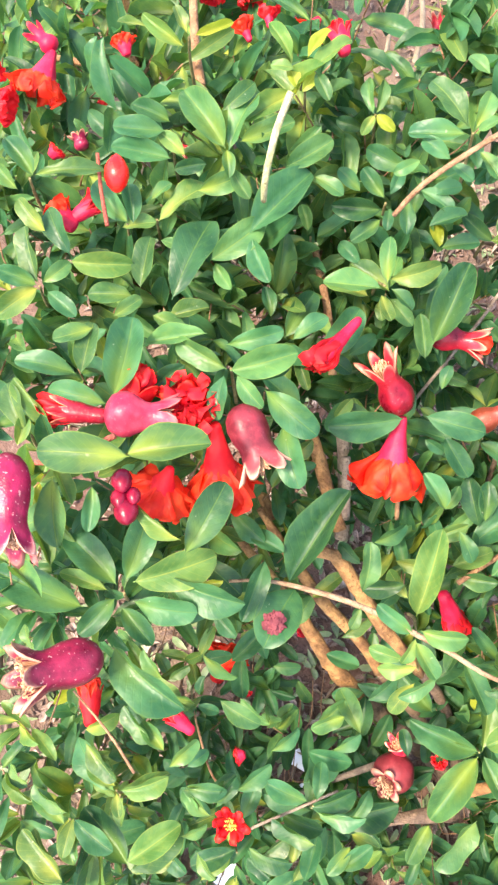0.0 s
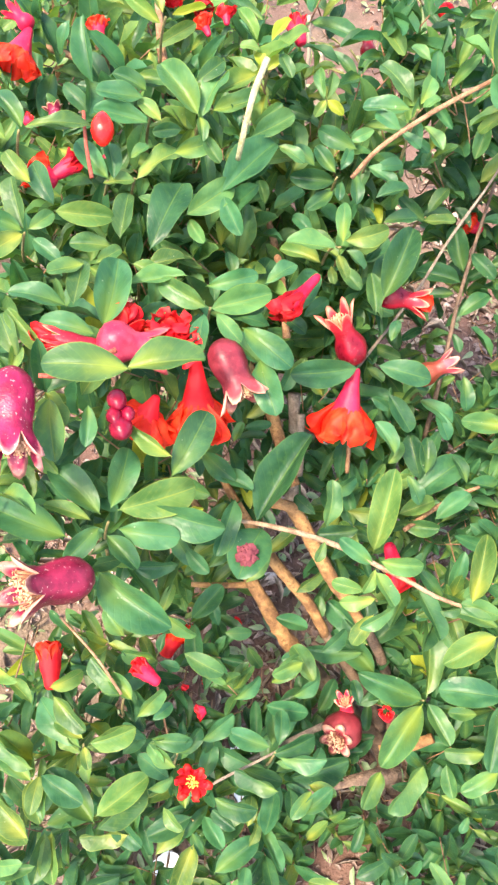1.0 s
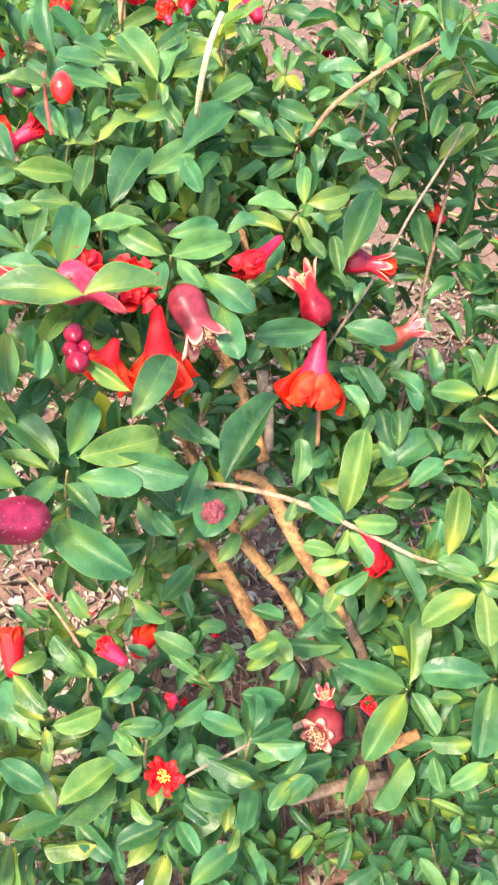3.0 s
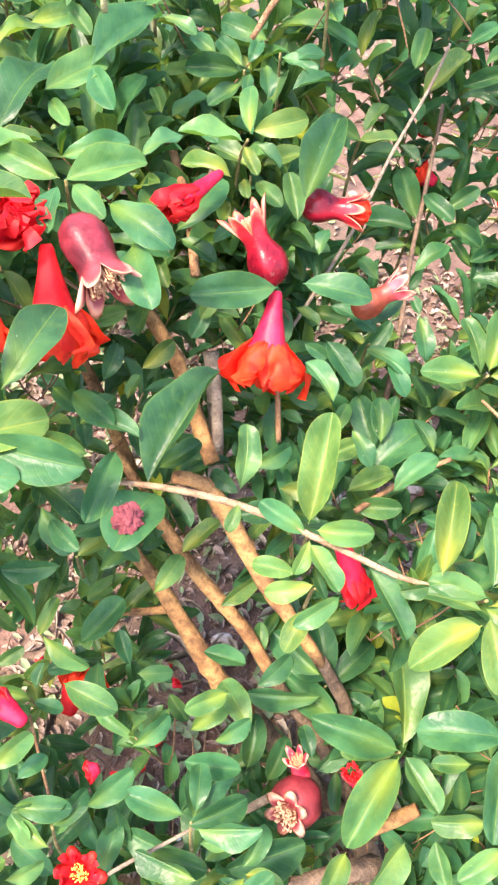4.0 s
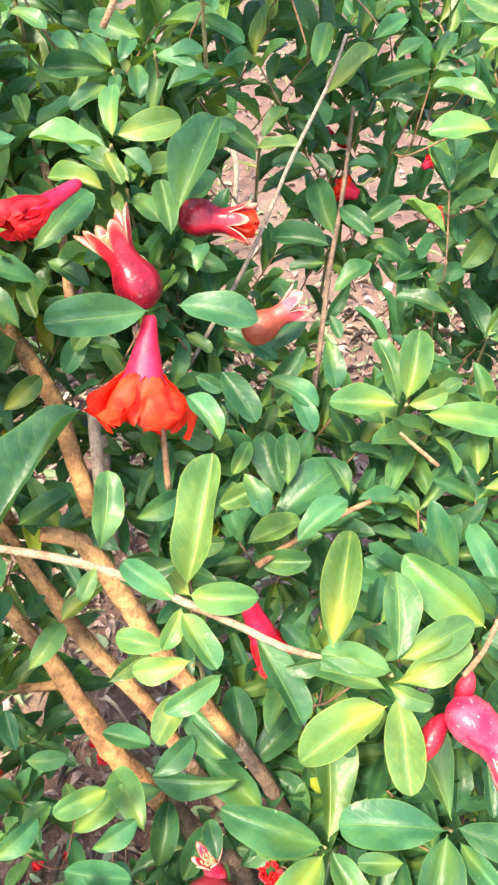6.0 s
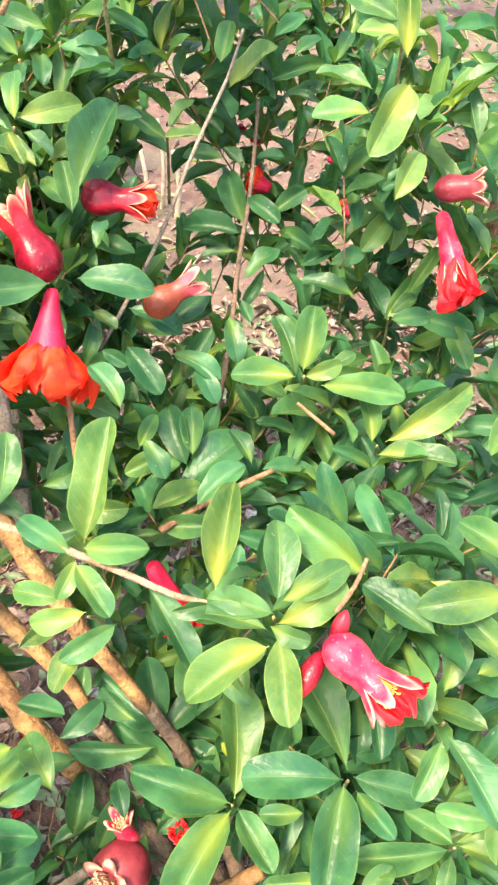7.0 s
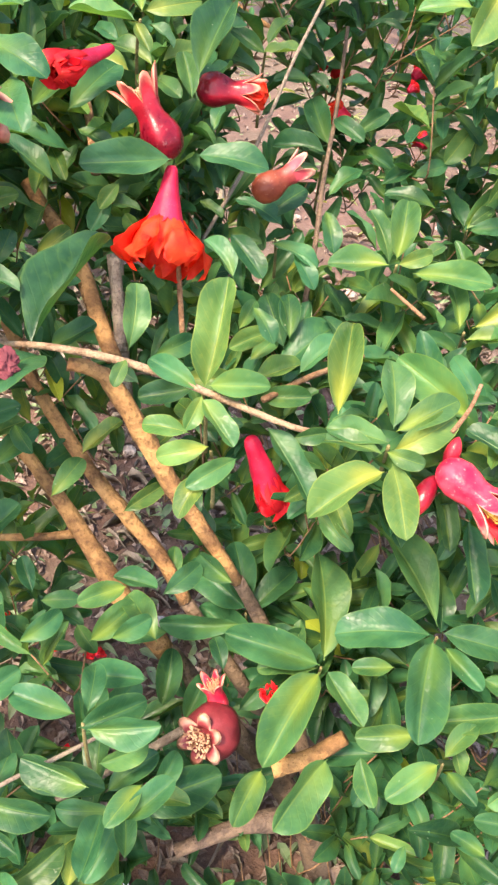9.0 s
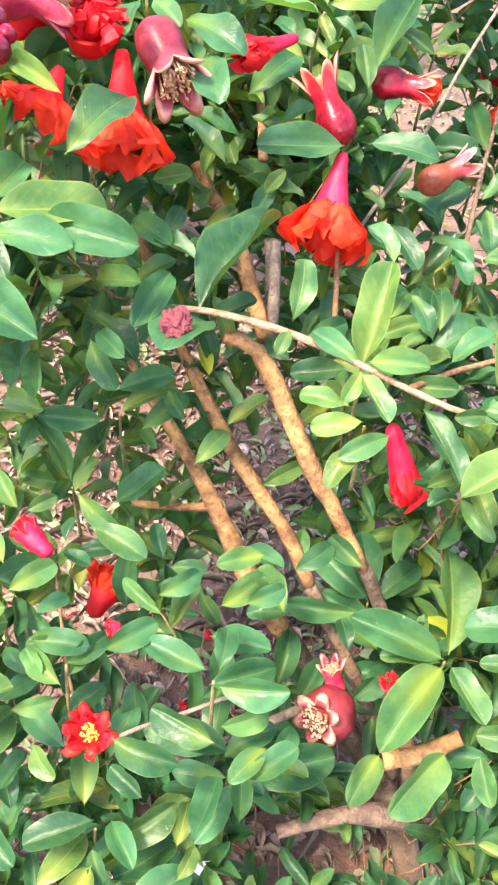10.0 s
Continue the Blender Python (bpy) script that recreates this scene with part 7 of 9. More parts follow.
sprig(-0.123, 0.398, 0.447, -0.72, 0.33, 0.61, 9, 0.040, "mid")
sprig(-0.148, 0.451, 0.580, -0.44, -0.29, 0.85, 6, 0.037, "young")
sprig(0.033, 0.225, 0.311, 0.51, 0.27, 0.82, 7, 0.032, "mid")
sprig(0.154, 0.457, 0.395, -0.21, -0.74, 0.63, 9, 0.035, "dark")
sprig(-0.063, 0.421, 0.428, -0.19, 0.45, 0.87, 7, 0.034, "mid")
sprig(-0.344, 0.412, 0.530, 0.18, -0.50, 0.85, 5, 0.039, "young")
sprig(0.111, 0.164, 0.174, -0.26, -0.18, 0.95, 9, 0.039, "dark")
sprig(0.075, 0.198, 0.222, 0.59, 0.21, 0.78, 8, 0.032, "mid")
sprig(-0.275, 0.252, 0.470, -0.26, -0.67, 0.69, 6, 0.030, "young")
sprig(0.090, 0.488, 0.516, 0.22, 0.14, 0.97, 5, 0.030, "dark")
sprig(-0.191, 0.374, 0.499, 0.10, 0.68, 0.73, 5, 0.030, "dark")
sprig(0.142, 0.406, 0.515, 0.41, -0.55, 0.73, 7, 0.037, "dark")
sprig(0.013, 0.251, 0.197, 0.85, 0.10, 0.52, 5, 0.033, "mid")
sprig(-0.183, 0.258, 0.473, 0.35, -0.19, 0.92, 5, 0.028, "mid")
sprig(0.065, 0.107, 0.100, -0.17, 0.17, 0.97, 6, 0.033, "dark")
sprig(0.018, 0.444, 0.365, -0.20, -0.46, 0.86, 5, 0.030, "dark")
sprig(-0.195, 0.229, 0.423, -0.41, -0.67, 0.62, 7, 0.033, "dark")
sprig(-0.053, 0.510, 0.482, -0.13, -0.75, 0.65, 6, 0.042, "young")
sprig(0.019, 0.521, 0.564, -0.82, 0.30, 0.49, 6, 0.037, "dark")
sprig(-0.196, 0.424, 0.473, 0.54, -0.34, 0.77, 9, 0.031, "dark")
sprig(-0.282, 0.226, 0.437, -0.32, -0.45, 0.83, 6, 0.041, "mid")
sprig(-0.181, 0.351, 0.508, -0.57, -0.45, 0.68, 9, 0.030, "mid")
sprig(0.164, 0.079, 0.130, 0.73, -0.43, 0.54, 8, 0.041, "dark")
sprig(0.015, 0.171, 0.160, 0.47, -0.58, 0.66, 5, 0.029, "dark")
sprig(-0.083, 0.484, 0.491, -0.36, -0.40, 0.85, 7, 0.035, "dark")
sprig(-0.294, 0.038, 0.106, -0.53, -0.25, 0.81, 9, 0.041, "dark")
sprig(0.097, 0.344, 0.306, 0.36, -0.26, 0.90, 5, 0.026, "dark")
sprig(0.096, 0.571, 0.545, -0.34, -0.40, 0.85, 9, 0.030, "dark")
sprig(-0.318, 0.578, 0.580, -0.23, -0.43, 0.87, 5, 0.029, "dark")
sprig(0.099, 0.242, 0.337, 0.65, 0.33, 0.68, 7, 0.031, "dark")
sprig(0.101, 0.136, 0.214, -0.12, -0.79, 0.60, 9, 0.029, "dark")
sprig(-0.135, 0.109, 0.191, 0.64, -0.11, 0.76, 8, 0.039, "dark")
sprig(-0.071, 0.503, 0.450, -0.74, -0.27, 0.61, 7, 0.036, "young")
sprig(-0.315, 0.562, 0.550, -0.65, -0.10, 0.75, 6, 0.039, "mid")
sprig(-0.180, 0.128, 0.192, -0.48, -0.22, 0.85, 7, 0.033, "dark")
sprig(0.070, 0.137, 0.179, -0.61, -0.44, 0.66, 6, 0.034, "dark")
sprig(0.061, 0.167, 0.230, 0.58, -0.66, 0.48, 8, 0.035, "dark")
sprig(0.188, 0.281, 0.339, -0.64, -0.61, 0.47, 7, 0.034, "dark")
sprig(-0.045, 0.249, 0.346, -0.11, -0.03, 0.99, 5, 0.028, "dark")
sprig(0.174, 0.457, 0.453, -0.28, -0.55, 0.79, 7, 0.030, "dark")
sprig(-0.209, 0.599, 0.540, 0.01, 0.36, 0.93, 8, 0.042, "mid")
sprig(-0.250, 0.373, 0.496, -0.19, -0.59, 0.79, 6, 0.038, "dark")
sprig(-0.301, 0.309, 0.510, 0.52, 0.47, 0.71, 9, 0.036, "mid")
sprig(-0.252, 0.396, 0.488, 0.36, -0.32, 0.88, 9, 0.026, "dark")
sprig(-0.212, 0.326, 0.435, 0.47, -0.58, 0.66, 5, 0.037, "dark")
sprig(0.105, 0.533, 0.493, 0.26, 0.30, 0.92, 5, 0.027, "dark")
sprig(-0.155, 0.462, 0.480, -0.37, 0.25, 0.89, 7, 0.039, "mid")
sprig(-0.149, 0.501, 0.466, 0.41, 0.29, 0.87, 7, 0.036, "dark")
sprig(-0.203, 0.309, 0.439, -0.10, -0.08, 0.99, 8, 0.040, "dark")
sprig(-0.193, 0.370, 0.456, 0.07, -0.00, 1.00, 9, 0.034, "mid")
sprig(0.061, 0.191, 0.270, -0.54, -0.33, 0.78, 8, 0.035, "dark")
sprig(-0.266, 0.535, 0.562, -0.56, 0.25, 0.79, 8, 0.040, "dark")
sprig(-0.346, 0.555, 0.544, -0.67, -0.12, 0.73, 7, 0.031, "dark")
sprig(0.211, 0.371, 0.425, 0.88, 0.06, 0.48, 7, 0.038, "mid")
sprig(0.173, 0.343, 0.481, 0.62, -0.15, 0.77, 9, 0.028, "dark")
sprig(0.039, 0.178, 0.231, 0.11, -0.75, 0.65, 8, 0.032, "dark")
sprig(0.147, 0.419, 0.394, 0.66, 0.18, 0.73, 8, 0.027, "dark")
sprig(0.195, 0.138, 0.216, 0.30, -0.17, 0.94, 7, 0.029, "dark")
sprig(-0.151, 0.425, 0.431, -0.53, -0.44, 0.73, 8, 0.028, "mid")
sprig(-0.298, 0.204, 0.437, 0.69, -0.13, 0.72, 6, 0.033, "mid")
sprig(0.156, 0.354, 0.348, 0.53, -0.52, 0.67, 6, 0.027, "mid")
sprig(0.063, 0.101, 0.151, 0.41, -0.47, 0.78, 8, 0.031, "dark")
sprig(-0.019, 0.277, 0.336, -0.37, -0.31, 0.87, 8, 0.033, "dark")
sprig(0.092, 0.514, 0.495, 0.44, 0.14, 0.89, 8, 0.037, "dark")
sprig(0.150, 0.441, 0.466, 0.06, 0.05, 1.00, 7, 0.038, "mid")
sprig(-0.064, 0.430, 0.483, -0.22, -0.74, 0.63, 6, 0.040, "mid")
sprig(-0.104, 0.327, 0.368, -0.08, -0.26, 0.96, 9, 0.033, "dark")
sprig(0.148, 0.089, 0.170, 0.33, -0.60, 0.73, 8, 0.032, "dark")
sprig(0.027, 0.229, 0.262, -0.33, 0.22, 0.92, 9, 0.032, "mid")
sprig(-0.138, 0.449, 0.478, 0.36, -0.57, 0.74, 9, 0.037, "dark")
sprig(-0.236, 0.338, 0.471, 0.28, -0.39, 0.88, 6, 0.027, "dark")
sprig(0.102, 0.207, 0.384, 0.50, 0.28, 0.82, 8, 0.037, "dark")
sprig(-0.046, 0.182, 0.163, -0.89, -0.10, 0.44, 7, 0.033, "dark")
sprig(-0.168, 0.416, 0.547, -0.18, 0.08, 0.98, 9, 0.028, "dark")
sprig(0.053, 0.514, 0.407, -0.42, 0.20, 0.88, 9, 0.028, "dark")
sprig(-0.083, 0.441, 0.424, 0.12, -0.27, 0.96, 6, 0.035, "dark")
sprig(0.212, 0.358, 0.363, -0.85, 0.04, 0.52, 5, 0.042, "dark")
sprig(0.092, 0.172, 0.344, -0.16, -0.86, 0.49, 5, 0.035, "dark")
sprig(-0.284, 0.439, 0.517, 0.10, -0.69, 0.72, 8, 0.032, "young")
sprig(0.100, 0.120, 0.166, 0.09, -0.80, 0.60, 6, 0.041, "dark")
sprig(0.214, 0.479, 0.498, -0.16, -0.35, 0.92, 6, 0.034, "dark")
sprig(-0.216, 0.274, 0.386, 0.39, -0.58, 0.71, 7, 0.036, "young")
sprig(0.087, 0.263, 0.338, 0.57, -0.09, 0.82, 8, 0.028, "dark")
sprig(-0.238, 0.302, 0.408, -0.11, -0.29, 0.95, 6, 0.042, "mid")
sprig(0.149, 0.152, 0.279, -0.22, -0.38, 0.90, 9, 0.042, "mid")
sprig(-0.079, 0.131, 0.164, 0.69, -0.00, 0.72, 9, 0.037, "dark")
sprig(-0.192, 0.255, 0.353, 0.31, -0.40, 0.86, 9, 0.033, "mid")
sprig(-0.269, 0.105, 0.177, -0.26, -0.62, 0.74, 6, 0.038, "dark")
sprig(-0.097, 0.411, 0.476, 0.65, -0.39, 0.65, 9, 0.035, "mid")
sprig(0.083, 0.243, 0.370, 0.12, -0.62, 0.77, 9, 0.032, "dark")
sprig(0.169, 0.065, 0.191, 0.73, -0.15, 0.66, 8, 0.027, "dark")
sprig(-0.041, 0.499, 0.586, 0.66, 0.23, 0.71, 5, 0.028, "mid")
sprig(0.086, 0.331, 0.357, -0.03, -0.15, 0.99, 6, 0.032, "dark")
sprig(0.033, 0.177, 0.194, -0.55, -0.31, 0.78, 6, 0.040, "dark")
sprig(0.194, 0.356, 0.362, -0.62, -0.08, 0.78, 9, 0.040, "mid")
sprig(0.100, 0.540, 0.525, -0.59, 0.41, 0.69, 8, 0.031, "mid")
sprig(-0.302, 0.515, 0.565, 0.62, -0.52, 0.59, 6, 0.031, "dark")
sprig(0.079, 0.354, 0.400, -0.09, -0.42, 0.90, 5, 0.030, "dark")
sprig(0.101, 0.563, 0.472, -0.10, -0.47, 0.88, 9, 0.032, "dark")
sprig(0.058, 0.199, 0.219, 0.20, -0.32, 0.93, 9, 0.029, "dark")
sprig(-0.210, 0.457, 0.495, -0.78, 0.30, 0.55, 7, 0.038, "dark")
sprig(-0.019, 0.141, 0.134, -0.26, -0.43, 0.86, 5, 0.029, "dark")
sprig(0.103, 0.279, 0.371, -0.42, -0.30, 0.86, 6, 0.031, "dark")
sprig(0.120, 0.033, 0.111, 0.00, 0.53, 0.85, 5, 0.041, "dark")
sprig(0.104, 0.334, 0.359, 0.76, -0.55, 0.36, 5, 0.037, "dark")
sprig(-0.153, 0.559, 0.497, -0.07, -0.24, 0.97, 9, 0.034, "young")
sprig(0.091, 0.539, 0.496, 0.25, -0.56, 0.79, 9, 0.042, "dark")
sprig(0.054, 0.127, 0.165, 0.44, 0.28, 0.85, 8, 0.037, "dark")
sprig(0.022, 0.210, 0.165, -0.13, -0.15, 0.98, 7, 0.041, "dark")
sprig(-0.188, 0.336, 0.487, -0.01, -0.71, 0.70, 5, 0.033, "dark")
sprig(0.170, 0.135, 0.176, 0.68, -0.45, 0.59, 8, 0.032, "dark")
sprig(0.011, 0.388, 0.358, -0.41, 0.30, 0.86, 8, 0.032, "young")
sprig(-0.073, 0.330, 0.361, 0.12, 0.22, 0.97, 7, 0.041, "dark")
sprig(-0.054, 0.457, 0.450, 0.03, -0.48, 0.88, 9, 0.031, "dark")
sprig(0.069, 0.168, 0.120, -0.69, -0.38, 0.62, 6, 0.037, "dark")
sprig(0.062, 0.154, 0.159, -0.44, 0.02, 0.90, 9, 0.040, "dark")
sprig(0.080, 0.217, 0.238, 0.26, 0.14, 0.95, 9, 0.035, "dark")
sprig(-0.328, 0.399, 0.552, -0.44, -0.36, 0.83, 9, 0.028, "young")
sprig(-0.118, 0.433, 0.431, 0.82, -0.03, 0.57, 8, 0.037, "mid")
sprig(0.077, 0.188, 0.265, 0.10, -0.87, 0.48, 9, 0.042, "dark")
sprig(-0.013, 0.331, 0.358, -0.63, 0.08, 0.77, 9, 0.033, "mid")
sprig(0.101, 0.422, 0.396, -0.15, -0.06, 0.99, 5, 0.027, "dark")
sprig(-0.055, 0.119, 0.158, -0.05, -0.85, 0.52, 7, 0.034, "dark")
sprig(-0.086, 0.536, 0.499, 0.18, -0.76, 0.63, 6, 0.031, "dark")
sprig(-0.282, 0.457, 0.530, 0.53, -0.00, 0.85, 5, 0.028, "mid")
sprig(-0.115, 0.472, 0.506, 0.02, -0.18, 0.98, 9, 0.039, "mid")
sprig(-0.154, 0.452, 0.457, -0.73, -0.10, 0.68, 8, 0.037, "mid")
sprig(0.022, 0.435, 0.281, -0.51, -0.28, 0.81, 5, 0.041, "dark")
sprig(0.166, 0.432, 0.414, 0.20, -0.82, 0.54, 7, 0.029, "dark")
sprig(-0.124, 0.158, 0.143, -0.54, -0.55, 0.64, 8, 0.035, "dark")
sprig(-0.180, 0.333, 0.463, 0.30, 0.05, 0.95, 7, 0.039, "mid")
sprig(-0.226, 0.394, 0.450, -0.55, -0.04, 0.84, 8, 0.036, "dark")
sprig(0.018, 0.180, 0.368, -0.19, -0.62, 0.76, 7, 0.029, "young")
sprig(-0.092, 0.405, 0.457, 0.57, 0.32, 0.76, 8, 0.037, "mid")
sprig(-0.219, 0.427, 0.494, 0.33, -0.83, 0.46, 8, 0.031, "dark")
sprig(-0.121, 0.463, 0.478, -0.35, -0.01, 0.94, 7, 0.031, "dark")
sprig(-0.222, 0.281, 0.451, 0.21, 0.02, 0.98, 9, 0.032, "mid")
sprig(-0.039, 0.403, 0.380, 0.56, -0.61, 0.56, 9, 0.031, "dark")
sprig(-0.124, 0.371, 0.400, 0.46, 0.09, 0.88, 5, 0.031, "dark")
sprig(-0.069, 0.471, 0.540, 0.66, 0.22, 0.72, 6, 0.041, "mid")
sprig(0.024, 0.038, 0.175, 0.23, -0.63, 0.74, 9, 0.032, "dark")
sprig(0.207, 0.376, 0.403, -0.53, -0.01, 0.85, 6, 0.036, "dark")
sprig(0.186, 0.308, 0.334, 0.44, 0.08, 0.90, 6, 0.033, "dark")
sprig(-0.211, 0.411, 0.469, 0.49, 0.18, 0.85, 5, 0.030, "mid")
sprig(-0.095, 0.478, 0.435, -0.36, -0.07, 0.93, 6, 0.035, "dark")
sprig(0.079, 0.247, 0.342, -0.21, -0.45, 0.87, 9, 0.033, "dark")
sprig(0.139, 0.431, 0.365, 0.45, 0.15, 0.88, 6, 0.041, "dark")
sprig(-0.025, 0.500, 0.572, 0.46, -0.65, 0.61, 6, 0.038, "young")
sprig(0.077, 0.286, 0.355, -0.21, 0.07, 0.97, 6, 0.034, "dark")
sprig(-0.221, 0.236, 0.350, 0.72, 0.32, 0.62, 6, 0.038, "young")
sprig(-0.159, 0.372, 0.439, -0.47, 0.19, 0.86, 6, 0.035, "dark")
sprig(0.087, 0.386, 0.318, 0.25, -0.61, 0.75, 6, 0.042, "dark")
sprig(0.161, 0.137, 0.288, -0.16, -0.88, 0.45, 7, 0.031, "young")
sprig(-0.002, 0.223, 0.192, -0.89, 0.08, 0.45, 7, 0.028, "dark")
sprig(-0.198, 0.358, 0.471, 0.60, -0.31, 0.74, 5, 0.027, "mid")
sprig(0.136, 0.428, 0.485, 0.18, -0.09, 0.98, 5, 0.034, "dark")
sprig(0.119, 0.189, 0.194, 0.19, 0.36, 0.91, 6, 0.038, "mid")
sprig(-0.079, 0.358, 0.375, -0.21, -0.57, 0.79, 9, 0.027, "dark")
sprig(-0.064, 0.349, 0.447, 0.56, 0.42, 0.71, 7, 0.026, "mid")
sprig(-0.083, 0.461, 0.511, -0.48, -0.25, 0.84, 6, 0.042, "mid")
sprig(-0.141, 0.509, 0.497, -0.27, -0.79, 0.55, 7, 0.039, "dark")
sprig(0.023, 0.520, 0.526, -0.47, -0.45, 0.76, 8, 0.037, "dark")
sprig(-0.061, 0.147, 0.130, -0.49, -0.23, 0.84, 6, 0.027, "dark")
sprig(0.121, 0.161, 0.235, 0.76, 0.25, 0.60, 8, 0.038, "dark")
sprig(-0.255, 0.226, 0.513, 0.69, 0.19, 0.70, 8, 0.033, "young")
sprig(0.096, 0.198, 0.278, 0.29, -0.71, 0.64, 8, 0.035, "dark")
sprig(-0.072, 0.113, 0.169, -0.15, -0.91, 0.39, 7, 0.039, "dark")
sprig(-0.079, 0.376, 0.447, -0.60, 0.34, 0.72, 8, 0.036, "dark")
sprig(0.078, 0.221, 0.376, 0.53, 0.32, 0.79, 9, 0.039, "dark")
sprig(-0.319, 0.405, 0.522, 0.26, 0.38, 0.89, 5, 0.034, "dark")
sprig(-0.167, 0.437, 0.509, -0.34, -0.54, 0.77, 5, 0.032, "dark")
sprig(0.019, 0.163, 0.219, 0.24, -0.53, 0.81, 6, 0.033, "dark")
sprig(-0.250, 0.347, 0.497, 0.48, 0.04, 0.87, 7, 0.031, "mid")
sprig(0.087, 0.115, 0.140, 0.72, -0.17, 0.67, 7, 0.037, "dark")
sprig(-0.047, 0.535, 0.498, 0.48, -0.62, 0.63, 7, 0.033, "dark")
sprig(0.149, 0.097, 0.190, 0.38, -0.72, 0.58, 9, 0.029, "dark")
sprig(-0.044, 0.548, 0.477, 0.05, 0.21, 0.98, 5, 0.026, "mid")
sprig(0.194, 0.135, 0.156, -0.41, -0.35, 0.84, 7, 0.038, "dark")
sprig(-0.241, 0.392, 0.526, 0.60, -0.62, 0.51, 8, 0.032, "dark")
sprig(0.072, 0.552, 0.513, -0.26, -0.84, 0.48, 7, 0.032, "mid")
sprig(-0.021, 0.250, 0.212, -0.72, -0.29, 0.63, 6, 0.037, "young")
sprig(-0.001, 0.526, 0.560, -0.25, -0.59, 0.77, 8, 0.028, "dark")
sprig(0.150, 0.229, 0.363, 0.53, -0.43, 0.73, 7, 0.034, "dark")
sprig(-0.076, 0.417, 0.489, 0.67, -0.57, 0.47, 9, 0.027, "dark")
sprig(-0.258, 0.443, 0.509, 0.17, -0.34, 0.93, 8, 0.037, "young")
sprig(0.174, 0.364, 0.320, 0.35, 0.14, 0.93, 8, 0.040, "dark")
sprig(-0.039, 0.130, 0.172, -0.12, 0.04, 0.99, 7, 0.030, "dark")
sprig(0.173, 0.410, 0.522, -0.35, -0.22, 0.91, 8, 0.034, "dark")
sprig(0.091, 0.578, 0.502, -0.32, 0.20, 0.93, 7, 0.030, "dark")
sprig(0.062, 0.528, 0.389, 0.44, -0.36, 0.83, 5, 0.035, "mid")
sprig(-0.147, 0.538, 0.486, 0.20, 0.01, 0.98, 9, 0.038, "mid")
sprig(-0.149, 0.485, 0.436, -0.61, -0.42, 0.68, 7, 0.038, "mid")
sprig(-0.188, 0.433, 0.548, -0.16, -0.70, 0.70, 6, 0.040, "young")
sprig(-0.151, 0.403, 0.484, -0.52, -0.59, 0.62, 5, 0.033, "dark")
sprig(0.085, 0.309, 0.307, -0.11, -0.24, 0.96, 7, 0.035, "dark")
sprig(0.220, 0.369, 0.324, 0.68, -0.62, 0.40, 9, 0.028, "mid")
sprig(0.088, 0.189, 0.213, 0.21, -0.74, 0.64, 7, 0.037, "dark")
sprig(-0.195, 0.411, 0.503, 0.14, -0.71, 0.69, 5, 0.035, "young")
sprig(0.067, 0.310, 0.364, -0.43, -0.65, 0.63, 6, 0.030, "dark")
sprig(-0.005, 0.438, 0.616, -0.72, 0.40, 0.56, 8, 0.032, "mid")
sprig(-0.274, 0.079, 0.262, -0.45, -0.59, 0.67, 6, 0.037, "young")
sprig(0.122, 0.415, 0.479, -0.26, -0.64, 0.72, 8, 0.035, "mid")
sprig(-0.195, 0.538, 0.488, -0.06, -0.51, 0.86, 8, 0.041, "mid")
sprig(-0.210, 0.396, 0.520, -0.44, -0.14, 0.89, 6, 0.039, "dark")
sprig(-0.081, 0.409, 0.411, -0.25, -0.21, 0.95, 8, 0.027, "dark")
sprig(-0.206, 0.261, 0.362, 0.67, -0.47, 0.58, 5, 0.028, "young")
sprig(-0.184, 0.436, 0.521, 0.25, 0.08, 0.97, 8, 0.041, "mid")
sprig(-0.119, 0.581, 0.589, -0.55, -0.00, 0.84, 7, 0.035, "young")
sprig(-0.041, 0.312, 0.285, -0.50, 0.08, 0.86, 8, 0.038, "young")
sprig(-0.181, 0.477, 0.514, -0.79, -0.48, 0.38, 9, 0.031, "mid")
sprig(0.010, 0.007, 0.150, 0.06, 0.37, 0.93, 5, 0.028, "dark")
sprig(-0.212, 0.364, 0.511, 0.43, -0.24, 0.87, 7, 0.027, "dark")
sprig(-0.201, 0.234, 0.318, -0.12, -0.07, 0.99, 5, 0.030, "mid")
sprig(0.054, 0.070, 0.109, -0.04, -0.49, 0.87, 8, 0.032, "dark")
sprig(0.116, 0.363, 0.523, -0.48, -0.55, 0.68, 9, 0.027, "dark")
sprig(-0.136, 0.267, 0.196, 0.15, -0.80, 0.58, 6, 0.036, "dark")
sprig(-0.310, 0.015, 0.180, -0.72, -0.34, 0.60, 6, 0.028, "dark")
sprig(-0.046, 0.431, 0.414, 0.66, 0.28, 0.70, 5, 0.029, "mid")
sprig(-0.197, 0.350, 0.433, 0.19, -0.85, 0.49, 7, 0.032, "dark")
sprig(-0.012, 0.446, 0.379, -0.23, -0.60, 0.77, 7, 0.029, "mid")
sprig(-0.040, 0.317, 0.373, -0.51, -0.37, 0.78, 9, 0.033, "mid")
sprig(0.133, 0.553, 0.511, -0.11, -0.71, 0.70, 8, 0.035, "dark")
sprig(-0.290, 0.056, 0.151, -0.57, -0.15, 0.81, 7, 0.034, "dark")
sprig(-0.078, 0.370, 0.415, -0.02, -0.03, 1.00, 6, 0.040, "dark")
sprig(-0.272, 0.185, 0.507, 0.14, 0.35, 0.93, 8, 0.039, "mid")
sprig(0.083, 0.559, 0.568, -0.19, 0.18, 0.96, 8, 0.031, "mid")
sprig(-0.221, 0.248, 0.373, 0.40, -0.13, 0.91, 9, 0.027, "mid")
